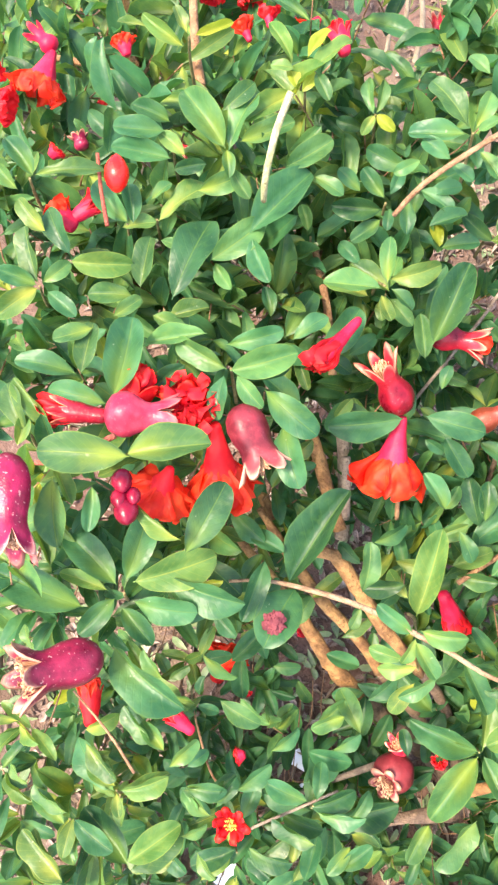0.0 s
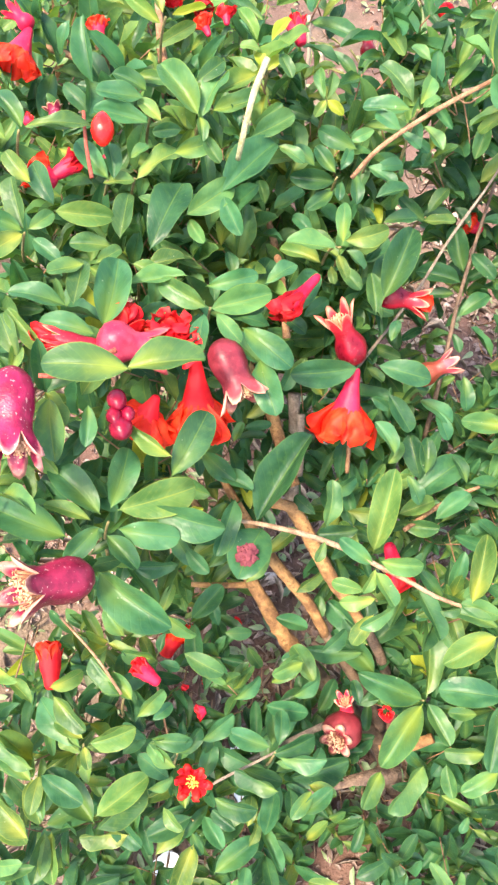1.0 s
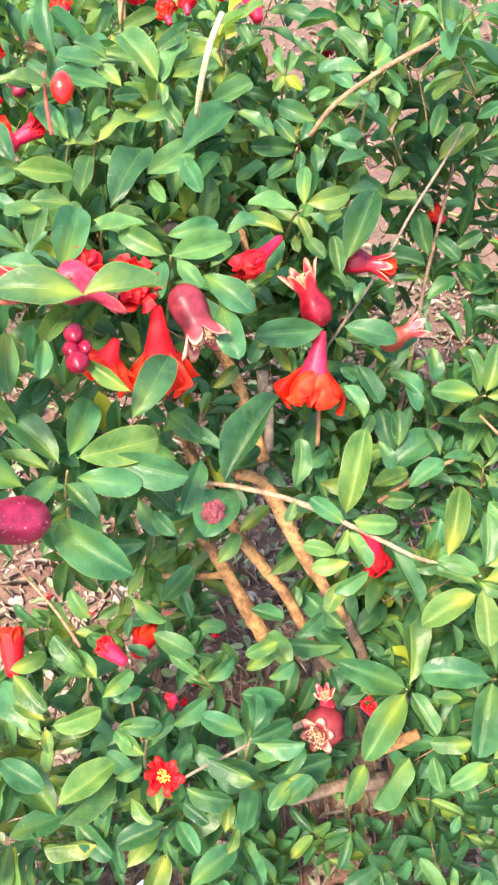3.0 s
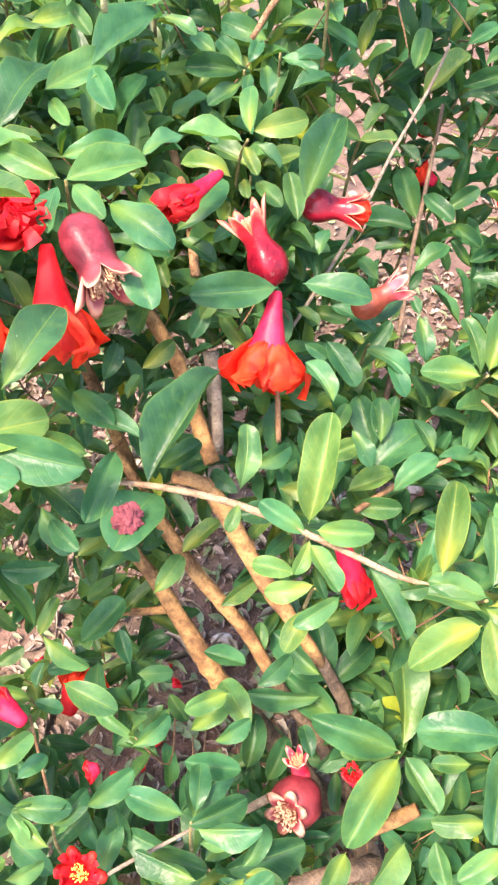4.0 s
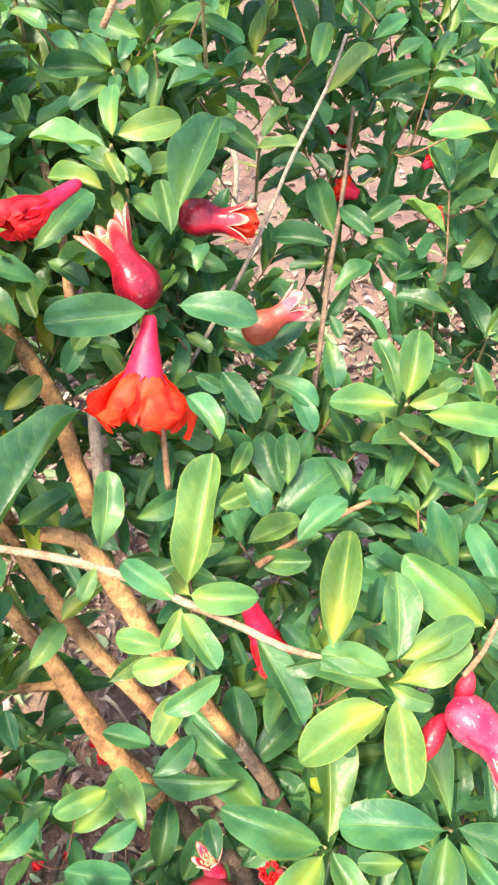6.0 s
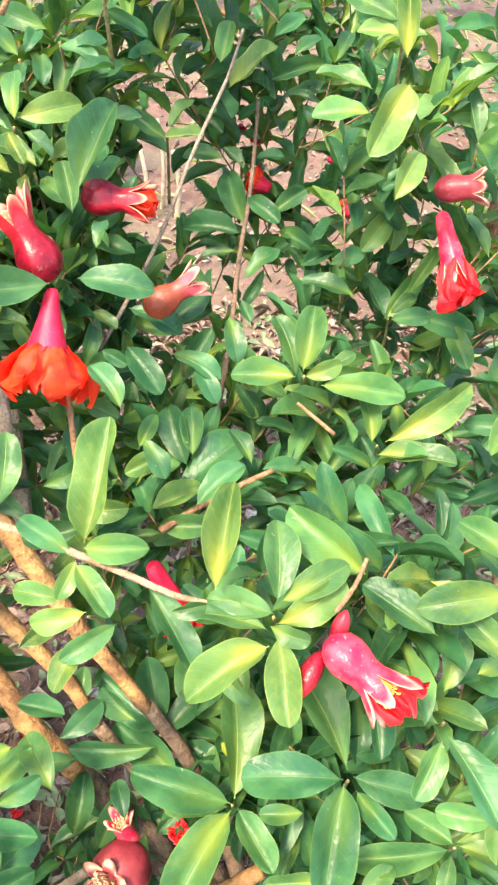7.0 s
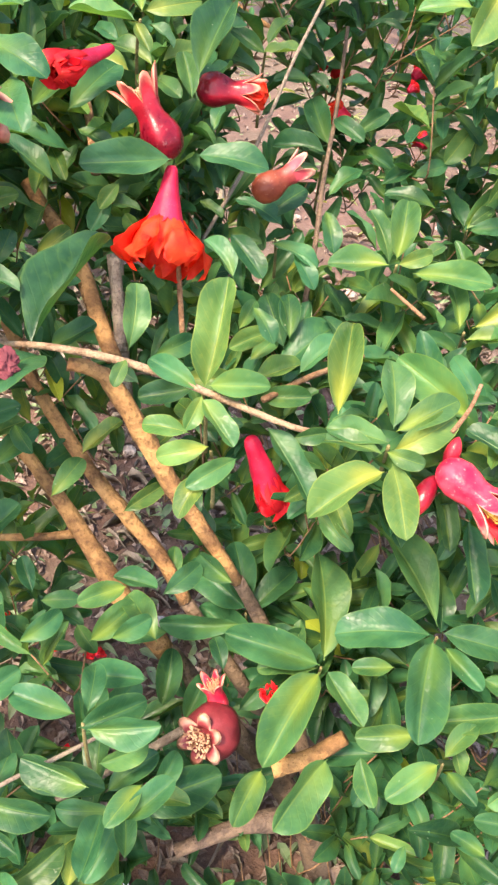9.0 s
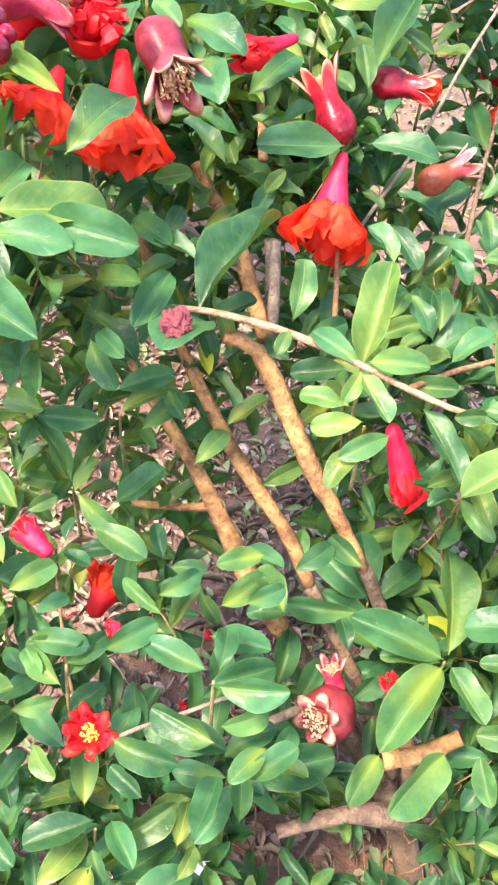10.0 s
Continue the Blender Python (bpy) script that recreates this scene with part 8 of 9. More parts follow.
sprig(0.183, 0.330, 0.331, 0.42, -0.38, 0.82, 5, 0.029, "dark")
sprig(-0.139, 0.494, 0.404, -0.19, -0.43, 0.88, 7, 0.030, "dark")
sprig(-0.185, 0.362, 0.445, 0.57, -0.10, 0.81, 9, 0.028, "dark")
sprig(-0.312, 0.262, 0.479, 0.71, -0.06, 0.70, 6, 0.037, "dark")
sprig(0.000, 0.247, 0.269, -0.55, 0.06, 0.84, 6, 0.031, "dark")
sprig(0.053, 0.218, 0.375, -0.18, -0.83, 0.53, 5, 0.035, "dark")
sprig(-0.186, 0.395, 0.456, -0.27, 0.38, 0.88, 5, 0.039, "dark")
sprig(-0.002, 0.231, 0.207, 0.57, -0.01, 0.82, 9, 0.031, "dark")
sprig(0.015, 0.442, 0.330, 0.47, -0.60, 0.65, 5, 0.030, "dark")
sprig(-0.013, 0.280, 0.225, 0.42, -0.71, 0.56, 8, 0.040, "mid")
sprig(-0.029, 0.466, 0.596, -0.64, 0.09, 0.76, 6, 0.026, "dark")
sprig(-0.001, 0.479, 0.648, -0.02, -0.52, 0.85, 7, 0.031, "young")
sprig(-0.147, 0.381, 0.471, -0.30, -0.50, 0.81, 8, 0.036, "young")
sprig(-0.303, 0.223, 0.436, 0.62, 0.19, 0.76, 7, 0.028, "dark")
sprig(-0.302, 0.024, 0.192, 0.13, 0.28, 0.95, 7, 0.036, "mid")
sprig(-0.051, 0.275, 0.320, -0.09, -0.61, 0.79, 7, 0.041, "young")
sprig(-0.041, 0.413, 0.441, 0.59, -0.59, 0.54, 9, 0.040, "dark")
sprig(-0.136, 0.401, 0.462, 0.64, -0.50, 0.58, 8, 0.036, "mid")
sprig(-0.110, 0.486, 0.483, -0.45, -0.81, 0.36, 7, 0.033, "mid")
sprig(-0.141, 0.514, 0.450, -0.69, -0.46, 0.56, 8, 0.033, "dark")
sprig(0.064, 0.201, 0.369, 0.41, 0.00, 0.91, 8, 0.034, "dark")
sprig(0.214, 0.443, 0.461, 0.46, -0.56, 0.69, 7, 0.040, "dark")
sprig(-0.099, 0.476, 0.472, 0.65, -0.45, 0.61, 7, 0.029, "dark")
sprig(0.120, 0.460, 0.469, 0.34, -0.51, 0.79, 7, 0.036, "mid")
sprig(-0.272, 0.345, 0.502, 0.66, 0.14, 0.74, 8, 0.030, "mid")
sprig(-0.059, 0.386, 0.453, 0.08, -0.47, 0.88, 5, 0.034, "mid")
sprig(-0.180, 0.257, 0.229, -0.40, -0.40, 0.82, 8, 0.037, "mid")
sprig(0.136, 0.170, 0.198, -0.66, -0.35, 0.66, 8, 0.031, "dark")
sprig(0.099, 0.180, 0.359, -0.61, -0.63, 0.47, 8, 0.041, "dark")
sprig(-0.170, 0.440, 0.527, 0.16, -0.02, 0.99, 7, 0.037, "dark")
sprig(0.001, 0.458, 0.406, 0.41, -0.48, 0.78, 7, 0.027, "dark")
sprig(0.082, 0.311, 0.388, 0.25, -0.66, 0.71, 6, 0.040, "mid")
sprig(0.020, 0.241, 0.219, 0.40, 0.20, 0.89, 7, 0.027, "dark")
sprig(0.048, 0.525, 0.521, -0.44, -0.47, 0.76, 7, 0.033, "dark")
sprig(0.082, 0.501, 0.385, 0.32, -0.63, 0.71, 7, 0.027, "dark")
sprig(0.038, 0.176, 0.379, 0.63, -0.07, 0.77, 9, 0.029, "mid")
sprig(0.075, 0.151, 0.251, -0.82, -0.06, 0.56, 7, 0.033, "dark")
sprig(-0.189, 0.297, 0.352, 0.58, -0.36, 0.73, 8, 0.034, "mid")
sprig(-0.204, 0.211, 0.420, 0.43, -0.41, 0.80, 6, 0.037, "mid")
sprig(-0.064, 0.450, 0.501, 0.78, -0.10, 0.61, 7, 0.037, "mid")
sprig(0.074, 0.127, 0.115, 0.83, 0.38, 0.41, 6, 0.041, "dark")
sprig(-0.229, 0.231, 0.443, -0.25, -0.63, 0.73, 6, 0.027, "dark")
sprig(0.124, 0.335, 0.361, -0.49, -0.50, 0.72, 7, 0.040, "dark")
sprig(-0.265, 0.436, 0.530, 0.00, 0.10, 0.99, 9, 0.034, "young")
sprig(-0.069, 0.426, 0.462, -0.29, -0.01, 0.96, 5, 0.040, "dark")
sprig(0.107, 0.201, 0.300, -0.01, -0.77, 0.64, 8, 0.030, "dark")
sprig(-0.271, 0.336, 0.444, 0.24, -0.66, 0.71, 7, 0.036, "mid")
sprig(-0.151, 0.421, 0.552, 0.63, -0.62, 0.47, 7, 0.030, "mid")
sprig(-0.063, 0.301, 0.374, -0.41, -0.80, 0.44, 9, 0.035, "mid")
sprig(0.186, 0.329, 0.466, -0.64, -0.58, 0.50, 9, 0.038, "mid")
sprig(0.187, 0.396, 0.463, 0.59, 0.16, 0.79, 8, 0.038, "mid")
sprig(0.180, 0.468, 0.389, -0.30, -0.60, 0.74, 9, 0.028, "mid")
sprig(-0.146, 0.397, 0.440, 0.03, 0.26, 0.97, 5, 0.027, "mid")
sprig(-0.108, 0.556, 0.503, 0.14, -0.28, 0.95, 9, 0.031, "mid")
sprig(-0.089, 0.396, 0.431, -0.18, -0.39, 0.90, 9, 0.036, "mid")
sprig(0.025, 0.212, 0.209, -0.58, -0.06, 0.81, 5, 0.031, "dark")
sprig(0.038, 0.185, 0.397, 0.25, -0.65, 0.72, 8, 0.027, "dark")
sprig(0.158, 0.475, 0.503, -0.61, -0.71, 0.37, 5, 0.035, "dark")
sprig(-0.061, 0.404, 0.459, 0.54, 0.04, 0.84, 7, 0.034, "mid")
sprig(0.005, 0.257, 0.176, 0.23, -0.41, 0.88, 7, 0.029, "dark")
sprig(0.029, 0.542, 0.518, -0.56, -0.42, 0.72, 7, 0.031, "mid")
sprig(0.009, 0.348, 0.323, -0.80, -0.38, 0.47, 6, 0.035, "dark")
sprig(-0.159, 0.137, 0.162, 0.03, 0.14, 0.99, 6, 0.035, "dark")
sprig(0.118, 0.172, 0.315, -0.45, -0.33, 0.83, 9, 0.032, "mid")
sprig(0.012, 0.307, 0.348, 0.17, -0.42, 0.89, 7, 0.041, "dark")
sprig(0.147, 0.471, 0.491, -0.42, -0.55, 0.72, 6, 0.041, "dark")
sprig(-0.172, 0.386, 0.499, -0.76, 0.15, 0.64, 6, 0.039, "mid")
sprig(-0.172, 0.349, 0.459, 0.79, -0.16, 0.59, 6, 0.042, "mid")
sprig(-0.229, 0.415, 0.536, 0.74, -0.39, 0.55, 9, 0.040, "mid")
sprig(0.200, 0.086, 0.125, 0.71, 0.04, 0.70, 7, 0.031, "dark")
sprig(0.114, 0.307, 0.337, -0.62, -0.26, 0.74, 5, 0.029, "dark")
sprig(0.206, 0.302, 0.337, -0.58, -0.31, 0.75, 9, 0.041, "dark")
sprig(-0.188, 0.318, 0.463, -0.34, -0.66, 0.67, 8, 0.033, "dark")
sprig(-0.064, 0.491, 0.459, -0.36, -0.76, 0.54, 9, 0.036, "dark")
sprig(0.027, 0.197, 0.159, 0.02, -0.69, 0.72, 6, 0.032, "dark")
sprig(-0.267, 0.515, 0.549, -0.50, -0.47, 0.73, 7, 0.038, "dark")
sprig(0.154, 0.182, 0.208, -0.70, 0.11, 0.71, 5, 0.038, "dark")
sprig(0.154, 0.380, 0.513, -0.12, -0.49, 0.87, 7, 0.035, "mid")
sprig(-0.135, 0.366, 0.413, 0.11, -0.53, 0.84, 7, 0.040, "mid")
sprig(-0.099, 0.372, 0.409, -0.25, 0.44, 0.86, 6, 0.042, "mid")
sprig(0.106, 0.147, 0.142, -0.06, -0.83, 0.55, 5, 0.036, "dark")
sprig(0.013, 0.369, 0.325, -0.20, -0.70, 0.68, 8, 0.031, "mid")
sprig(-0.325, 0.481, 0.507, -0.70, -0.42, 0.58, 7, 0.030, "young")
sprig(-0.328, 0.386, 0.542, 0.08, 0.22, 0.97, 6, 0.032, "mid")
sprig(-0.072, 0.428, 0.505, 0.31, -0.43, 0.85, 5, 0.033, "dark")
sprig(-0.204, 0.088, 0.137, 0.15, 0.15, 0.98, 6, 0.029, "dark")
sprig(-0.107, 0.433, 0.471, 0.55, -0.30, 0.78, 6, 0.033, "mid")
sprig(0.007, 0.087, 0.097, -0.16, -0.74, 0.65, 5, 0.035, "dark")
sprig(-0.330, 0.314, 0.486, -0.07, -0.66, 0.74, 9, 0.029, "dark")
sprig(-0.258, 0.290, 0.510, 0.10, -0.40, 0.91, 8, 0.028, "dark")
sprig(0.085, 0.346, 0.326, 0.64, 0.13, 0.76, 6, 0.033, "dark")
sprig(-0.309, 0.132, 0.393, -0.39, -0.61, 0.69, 5, 0.034, "mid")
sprig(0.123, 0.226, 0.337, -0.12, -0.59, 0.80, 5, 0.028, "dark")
sprig(0.088, 0.329, 0.307, 0.77, 0.18, 0.61, 7, 0.033, "mid")
sprig(-0.283, 0.307, 0.502, -0.45, -0.82, 0.36, 9, 0.038, "dark")
sprig(-0.092, 0.386, 0.446, -0.74, -0.02, 0.67, 6, 0.042, "mid")
sprig(0.171, 0.420, 0.456, -0.01, 0.42, 0.91, 6, 0.027, "mid")
sprig(-0.103, 0.557, 0.522, 0.57, -0.54, 0.62, 6, 0.040, "young")
sprig(0.097, 0.408, 0.357, -0.27, -0.55, 0.79, 9, 0.027, "dark")
sprig(0.081, 0.106, 0.104, 0.17, 0.26, 0.95, 7, 0.037, "mid")
sprig(-0.273, 0.077, 0.130, 0.66, 0.14, 0.74, 5, 0.037, "mid")
sprig(0.005, 0.269, 0.327, 0.05, -0.48, 0.88, 8, 0.033, "mid")
sprig(-0.020, 0.330, 0.375, -0.55, 0.14, 0.82, 5, 0.031, "dark")
sprig(-0.149, 0.074, 0.105, 0.32, 0.14, 0.94, 6, 0.032, "dark")
sprig(0.076, 0.138, 0.194, 0.73, 0.22, 0.64, 5, 0.034, "dark")
sprig(-0.227, 0.277, 0.495, 0.49, -0.61, 0.63, 9, 0.040, "dark")
sprig(-0.070, 0.387, 0.436, 0.55, -0.74, 0.38, 9, 0.040, "dark")
sprig(-0.185, 0.283, 0.490, -0.58, -0.46, 0.67, 5, 0.038, "dark")
sprig(0.063, 0.203, 0.196, -0.40, 0.12, 0.91, 9, 0.035, "dark")
sprig(-0.319, 0.002, 0.298, 0.40, -0.30, 0.87, 9, 0.030, "mid")
sprig(-0.138, 0.525, 0.464, 0.83, -0.26, 0.49, 9, 0.035, "mid")
sprig(0.111, 0.185, 0.392, 0.39, -0.79, 0.48, 6, 0.033, "young")
sprig(-0.220, 0.266, 0.489, -0.64, -0.50, 0.59, 5, 0.039, "mid")
sprig(0.086, 0.195, 0.368, 0.10, -0.53, 0.84, 9, 0.036, "mid")
sprig(0.071, 0.094, 0.124, -0.06, -0.34, 0.94, 7, 0.038, "dark")
sprig(-0.241, 0.187, 0.433, -0.44, -0.26, 0.86, 5, 0.031, "dark")
sprig(-0.226, 0.200, 0.438, 0.35, -0.62, 0.70, 7, 0.031, "dark")
sprig(0.137, 0.524, 0.502, -0.47, 0.03, 0.88, 6, 0.037, "dark")
sprig(-0.050, 0.297, 0.320, -0.28, -0.69, 0.67, 8, 0.034, "dark")
sprig(-0.117, 0.454, 0.501, 0.08, -0.20, 0.98, 7, 0.040, "mid")
sprig(-0.336, 0.396, 0.522, -0.80, -0.08, 0.60, 7, 0.041, "dark")
sprig(-0.286, 0.346, 0.464, 0.84, -0.01, 0.54, 7, 0.029, "mid")
sprig(-0.323, 0.358, 0.487, -0.26, 0.11, 0.96, 7, 0.037, "mid")
sprig(-0.159, 0.148, 0.144, -0.03, -0.19, 0.98, 9, 0.035, "dark")
sprig(0.094, 0.395, 0.345, -0.31, -0.55, 0.77, 6, 0.042, "mid")
sprig(0.049, 0.334, 0.351, 0.54, -0.08, 0.84, 6, 0.037, "dark")
sprig(0.111, 0.389, 0.355, 0.61, 0.11, 0.79, 7, 0.040, "dark")
sprig(0.205, 0.384, 0.469, 0.52, -0.54, 0.66, 6, 0.038, "dark")
sprig(0.148, 0.545, 0.520, -0.03, -0.05, 1.00, 9, 0.038, "young")
sprig(0.049, 0.560, 0.522, 0.50, 0.07, 0.87, 6, 0.026, "dark")
sprig(0.207, 0.297, 0.307, 0.28, -0.43, 0.86, 5, 0.029, "mid")
sprig(0.133, 0.098, 0.149, 0.41, -0.30, 0.86, 9, 0.034, "dark")
sprig(0.072, 0.007, 0.094, -0.21, -0.60, 0.77, 9, 0.036, "dark")
sprig(-0.183, 0.103, 0.115, 0.31, -0.35, 0.75, 9, 0.027, "dark")
sprig(-0.236, 0.266, 0.257, -0.39, -0.62, 0.51, 8, 0.035, "young")
sprig(-0.144, 0.229, 0.197, -0.11, -0.58, 0.81, 8, 0.030, "dark")
sprig(-0.089, 0.072, 0.135, -0.23, -0.69, 0.64, 6, 0.036, "dark")
sprig(-0.134, 0.288, 0.212, 0.44, -0.40, 0.52, 6, 0.035, "mid")
sprig(0.058, 0.249, 0.224, 0.26, -0.53, 0.57, 8, 0.035, "dark")
sprig(-0.210, 0.070, 0.077, 0.54, -0.14, 0.77, 6, 0.028, "dark")
sprig(-0.209, 0.140, 0.265, 0.02, -0.34, 0.49, 7, 0.034, "dark")
sprig(-0.118, 0.074, 0.111, -0.15, -0.23, 0.64, 6, 0.027, "dark")
sprig(-0.129, 0.287, 0.321, -0.34, 0.09, 0.66, 9, 0.031, "dark")
sprig(0.041, 0.349, 0.378, 0.42, -0.01, 0.61, 9, 0.029, "mid")
sprig(-0.131, 0.278, 0.289, 0.47, 0.08, 0.73, 8, 0.028, "dark")
sprig(-0.190, 0.275, 0.302, 0.29, -0.04, 0.56, 7, 0.033, "mid")
sprig(-0.255, 0.260, 0.274, 0.19, -0.65, 0.48, 9, 0.026, "mid")
sprig(-0.032, 0.140, 0.087, 0.15, -0.31, 0.79, 9, 0.029, "dark")
sprig(-0.109, 0.309, 0.299, -0.27, -0.63, 0.63, 6, 0.031, "mid")
sprig(-0.210, 0.247, 0.254, -0.01, -0.37, 0.67, 7, 0.033, "mid")
sprig(-0.136, 0.185, 0.216, 0.57, -0.69, 0.84, 9, 0.029, "dark")
sprig(-0.017, 0.261, 0.280, 0.37, -0.66, 0.71, 7, 0.027, "dark")
sprig(-0.052, 0.249, 0.297, 0.23, -0.37, 0.59, 6, 0.033, "dark")
sprig(-0.197, 0.086, 0.075, -0.15, 0.08, 0.41, 6, 0.035, "dark")
sprig(-0.243, 0.265, 0.287, -0.18, -0.32, 0.58, 6, 0.031, "mid")
sprig(-0.215, 0.132, 0.234, 0.38, -0.27, 0.64, 6, 0.031, "dark")
sprig(0.042, 0.293, 0.342, -0.28, -0.62, 0.89, 6, 0.028, "dark")
sprig(0.041, 0.535, 0.488, -0.48, -0.41, 0.78, 7, 0.032, "dark")
sprig(-0.042, 0.265, 0.217, -0.57, -0.31, 0.66, 7, 0.029, "mid")
sprig(-0.113, 0.269, 0.352, 0.52, -0.35, 0.60, 8, 0.030, "dark")
sprig(-0.147, 0.260, 0.260, -0.47, -0.58, 0.63, 8, 0.029, "young")
sprig(0.033, 0.519, 0.466, -0.00, -0.43, 0.85, 9, 0.028, "dark")
sprig(-0.127, 0.118, 0.116, -0.32, -0.41, 0.56, 6, 0.029, "dark")
sprig(-0.207, 0.263, 0.324, 0.36, -0.01, 0.78, 7, 0.027, "mid")
sprig(-0.225, 0.169, 0.277, 0.20, -0.11, 0.54, 7, 0.033, "young")
sprig(-0.197, 0.108, 0.128, 0.40, -0.51, 0.81, 7, 0.029, "dark")
sprig(-0.128, 0.112, 0.078, -0.23, -0.05, 0.80, 9, 0.027, "dark")
sprig(-0.185, 0.110, 0.159, -0.12, -0.05, 0.63, 6, 0.033, "dark")
sprig(0.068, 0.151, 0.214, -0.49, -0.59, 0.57, 9, 0.027, "mid")
sprig(-0.137, 0.299, 0.390, 0.22, 0.08, 0.43, 7, 0.029, "dark")
sprig(-0.150, 0.234, 0.246, 0.53, -0.05, 0.57, 7, 0.033, "mid")
sprig(-0.035, 0.506, 0.604, 0.33, 0.03, 0.43, 8, 0.032, "dark")
sprig(-0.247, 0.126, 0.245, -0.34, 0.02, 0.76, 7, 0.029, "dark")
sprig(-0.288, 0.493, 0.555, 0.49, -0.54, 0.78, 8, 0.033, "dark")
sprig(-0.225, 0.493, 0.566, 0.52, -0.25, 0.51, 9, 0.036, "young")
sprig(-0.203, 0.309, 0.500, 0.33, -0.00, 0.70, 7, 0.028, "dark")
sprig(-0.166, 0.574, 0.544, -0.31, -0.48, 0.71, 7, 0.029, "dark")
sprig(-0.287, 0.122, 0.242, 0.25, -0.49, 0.77, 9, 0.028, "dark")
sprig(-0.210, 0.500, 0.540, -0.27, -0.53, 0.62, 9, 0.030, "dark")
sprig(-0.280, 0.110, 0.386, -0.06, -0.01, 0.83, 6, 0.029, "young")
sprig(-0.313, 0.397, 0.479, -0.50, -0.57, 0.77, 6, 0.030, "dark")
sprig(-0.287, 0.107, 0.221, -0.56, 0.08, 0.50, 6, 0.029, "dark")
sprig(-0.362, 0.540, 0.549, 0.36, -0.32, 0.64, 8, 0.036, "mid")
sprig(-0.231, 0.490, 0.520, -0.57, -0.37, 0.60, 6, 0.034, "dark")
sprig(-0.150, 0.480, 0.586, -0.34, -0.64, 0.57, 7, 0.027, "dark")
sprig(-0.069, 0.503, 0.608, -0.31, -0.41, 0.85, 6, 0.033, "dark")
sprig(-0.289, 0.156, 0.398, -0.30, -0.64, 0.68, 8, 0.031, "mid")
sprig(-0.050, 0.504, 0.560, -0.15, -0.56, 0.66, 8, 0.033, "dark")
sprig(-0.226, 0.543, 0.557, -0.22, -0.69, 0.42, 6, 0.032, "dark")
sprig(-0.190, 0.512, 0.542, -0.34, -0.32, 0.90, 8, 0.032, "dark")
sprig(-0.178, 0.534, 0.545, 0.37, -0.38, 0.81, 6, 0.026, "dark")
sprig(-0.362, 0.507, 0.485, -0.50, -0.24, 0.47, 6, 0.028, "dark")
sprig(-0.316, 0.091, 0.286, 0.12, 0.01, 0.89, 6, 0.027, "dark")
sprig(-0.243, 0.221, 0.442, 0.42, -0.46, 0.77, 8, 0.035, "dark")
sprig(-0.312, 0.078, 0.265, -0.43, -0.56, 0.72, 7, 0.033, "dark")
sprig(-0.320, 0.043, 0.190, -0.57, 0.03, 0.86, 8, 0.032, "dark")
sprig(-0.297, 0.102, 0.272, -0.02, -0.29, 0.67, 7, 0.027, "dark")
sprig(-0.346, 0.501, 0.542, -0.32, -0.49, 0.87, 9, 0.032, "dark")
sprig(-0.074, 0.494, 0.564, 0.05, -0.21, 0.75, 9, 0.026, "dark")
sprig(-0.262, 0.166, 0.418, 0.18, -0.47, 0.41, 6, 0.028, "dark")
sprig(-0.017, 0.469, 0.526, -0.33, -0.06, 0.42, 9, 0.029, "mid")
sprig(-0.283, 0.172, 0.424, -0.59, 0.04, 0.89, 8, 0.031, "dark")
sprig(-0.066, 0.494, 0.588, -0.53, -0.02, 0.82, 8, 0.030, "dark")
sprig(-0.127, 0.523, 0.543, 0.06, -0.51, 0.75, 9, 0.028, "dark")
sprig(-0.236, 0.456, 0.569, 0.31, -0.36, 0.72, 9, 0.032, "dark")
sprig(-0.306, 0.062, 0.246, 0.31, -0.17, 0.60, 6, 0.029, "dark")
sprig(0.039, 0.260, 0.279, 0.57, -0.00, 0.45, 8, 0.034, "dark")
sprig(-0.263, 0.195, 0.431, -0.44, -0.53, 0.73, 8, 0.026, "dark")
sprig(-0.031, 0.449, 0.579, 0.37, -0.11, 0.54, 7, 0.027, "dark")
sprig(-0.312, 0.498, 0.519, 0.40, -0.02, 0.88, 9, 0.034, "dark")
sprig(-0.127, 0.291, 0.361, 0.28, -0.02, 0.41, 6, 0.033, "dark")
sprig(-0.239, 0.231, 0.485, -0.53, -0.01, 0.49, 6, 0.032, "dark")
sprig(-0.182, 0.066, 0.135, 0.43, -0.40, 0.45, 6, 0.032, "dark")
sprig(-0.327, 0.451, 0.508, 0.08, -0.33, 0.67, 8, 0.033, "dark")
sprig(-0.230, 0.173, 0.416, 0.48, -0.08, 0.71, 6, 0.031, "dark")
sprig(-0.334, 0.391, 0.492, -0.40, -0.24, 0.80, 8, 0.027, "dark")
sprig(-0.295, 0.293, 0.483, -0.17, -0.62, 0.59, 8, 0.031, "dark")
sprig(0.158, 0.381, 0.356, 0.40, -0.18, 0.72, 7, 0.027, "dark")
sprig(-0.032, 0.526, 0.538, 0.37, -0.69, 0.70, 6, 0.030, "dark")
sprig(0.139, 0.144, 0.208, 0.02, -0.00, 0.71, 8, 0.028, "mid")
sprig(-0.153, 0.553, 0.528, 0.36, -0.64, 0.87, 8, 0.036, "dark")
sprig(0.139, 0.291, 0.348, 0.02, -0.54, 0.83, 8, 0.036, "dark")
sprig(0.182, 0.432, 0.341, 0.32, -0.15, 0.74, 7, 0.029, "dark")
sprig(0.083, 0.526, 0.428, -0.08, -0.48, 0.55, 6, 0.035, "dark")
sprig(0.088, 0.397, 0.485, -0.10, 0.10, 0.71, 7, 0.033, "dark")
sprig(0.055, 0.524, 0.444, 0.30, -0.13, 0.90, 9, 0.031, "mid")
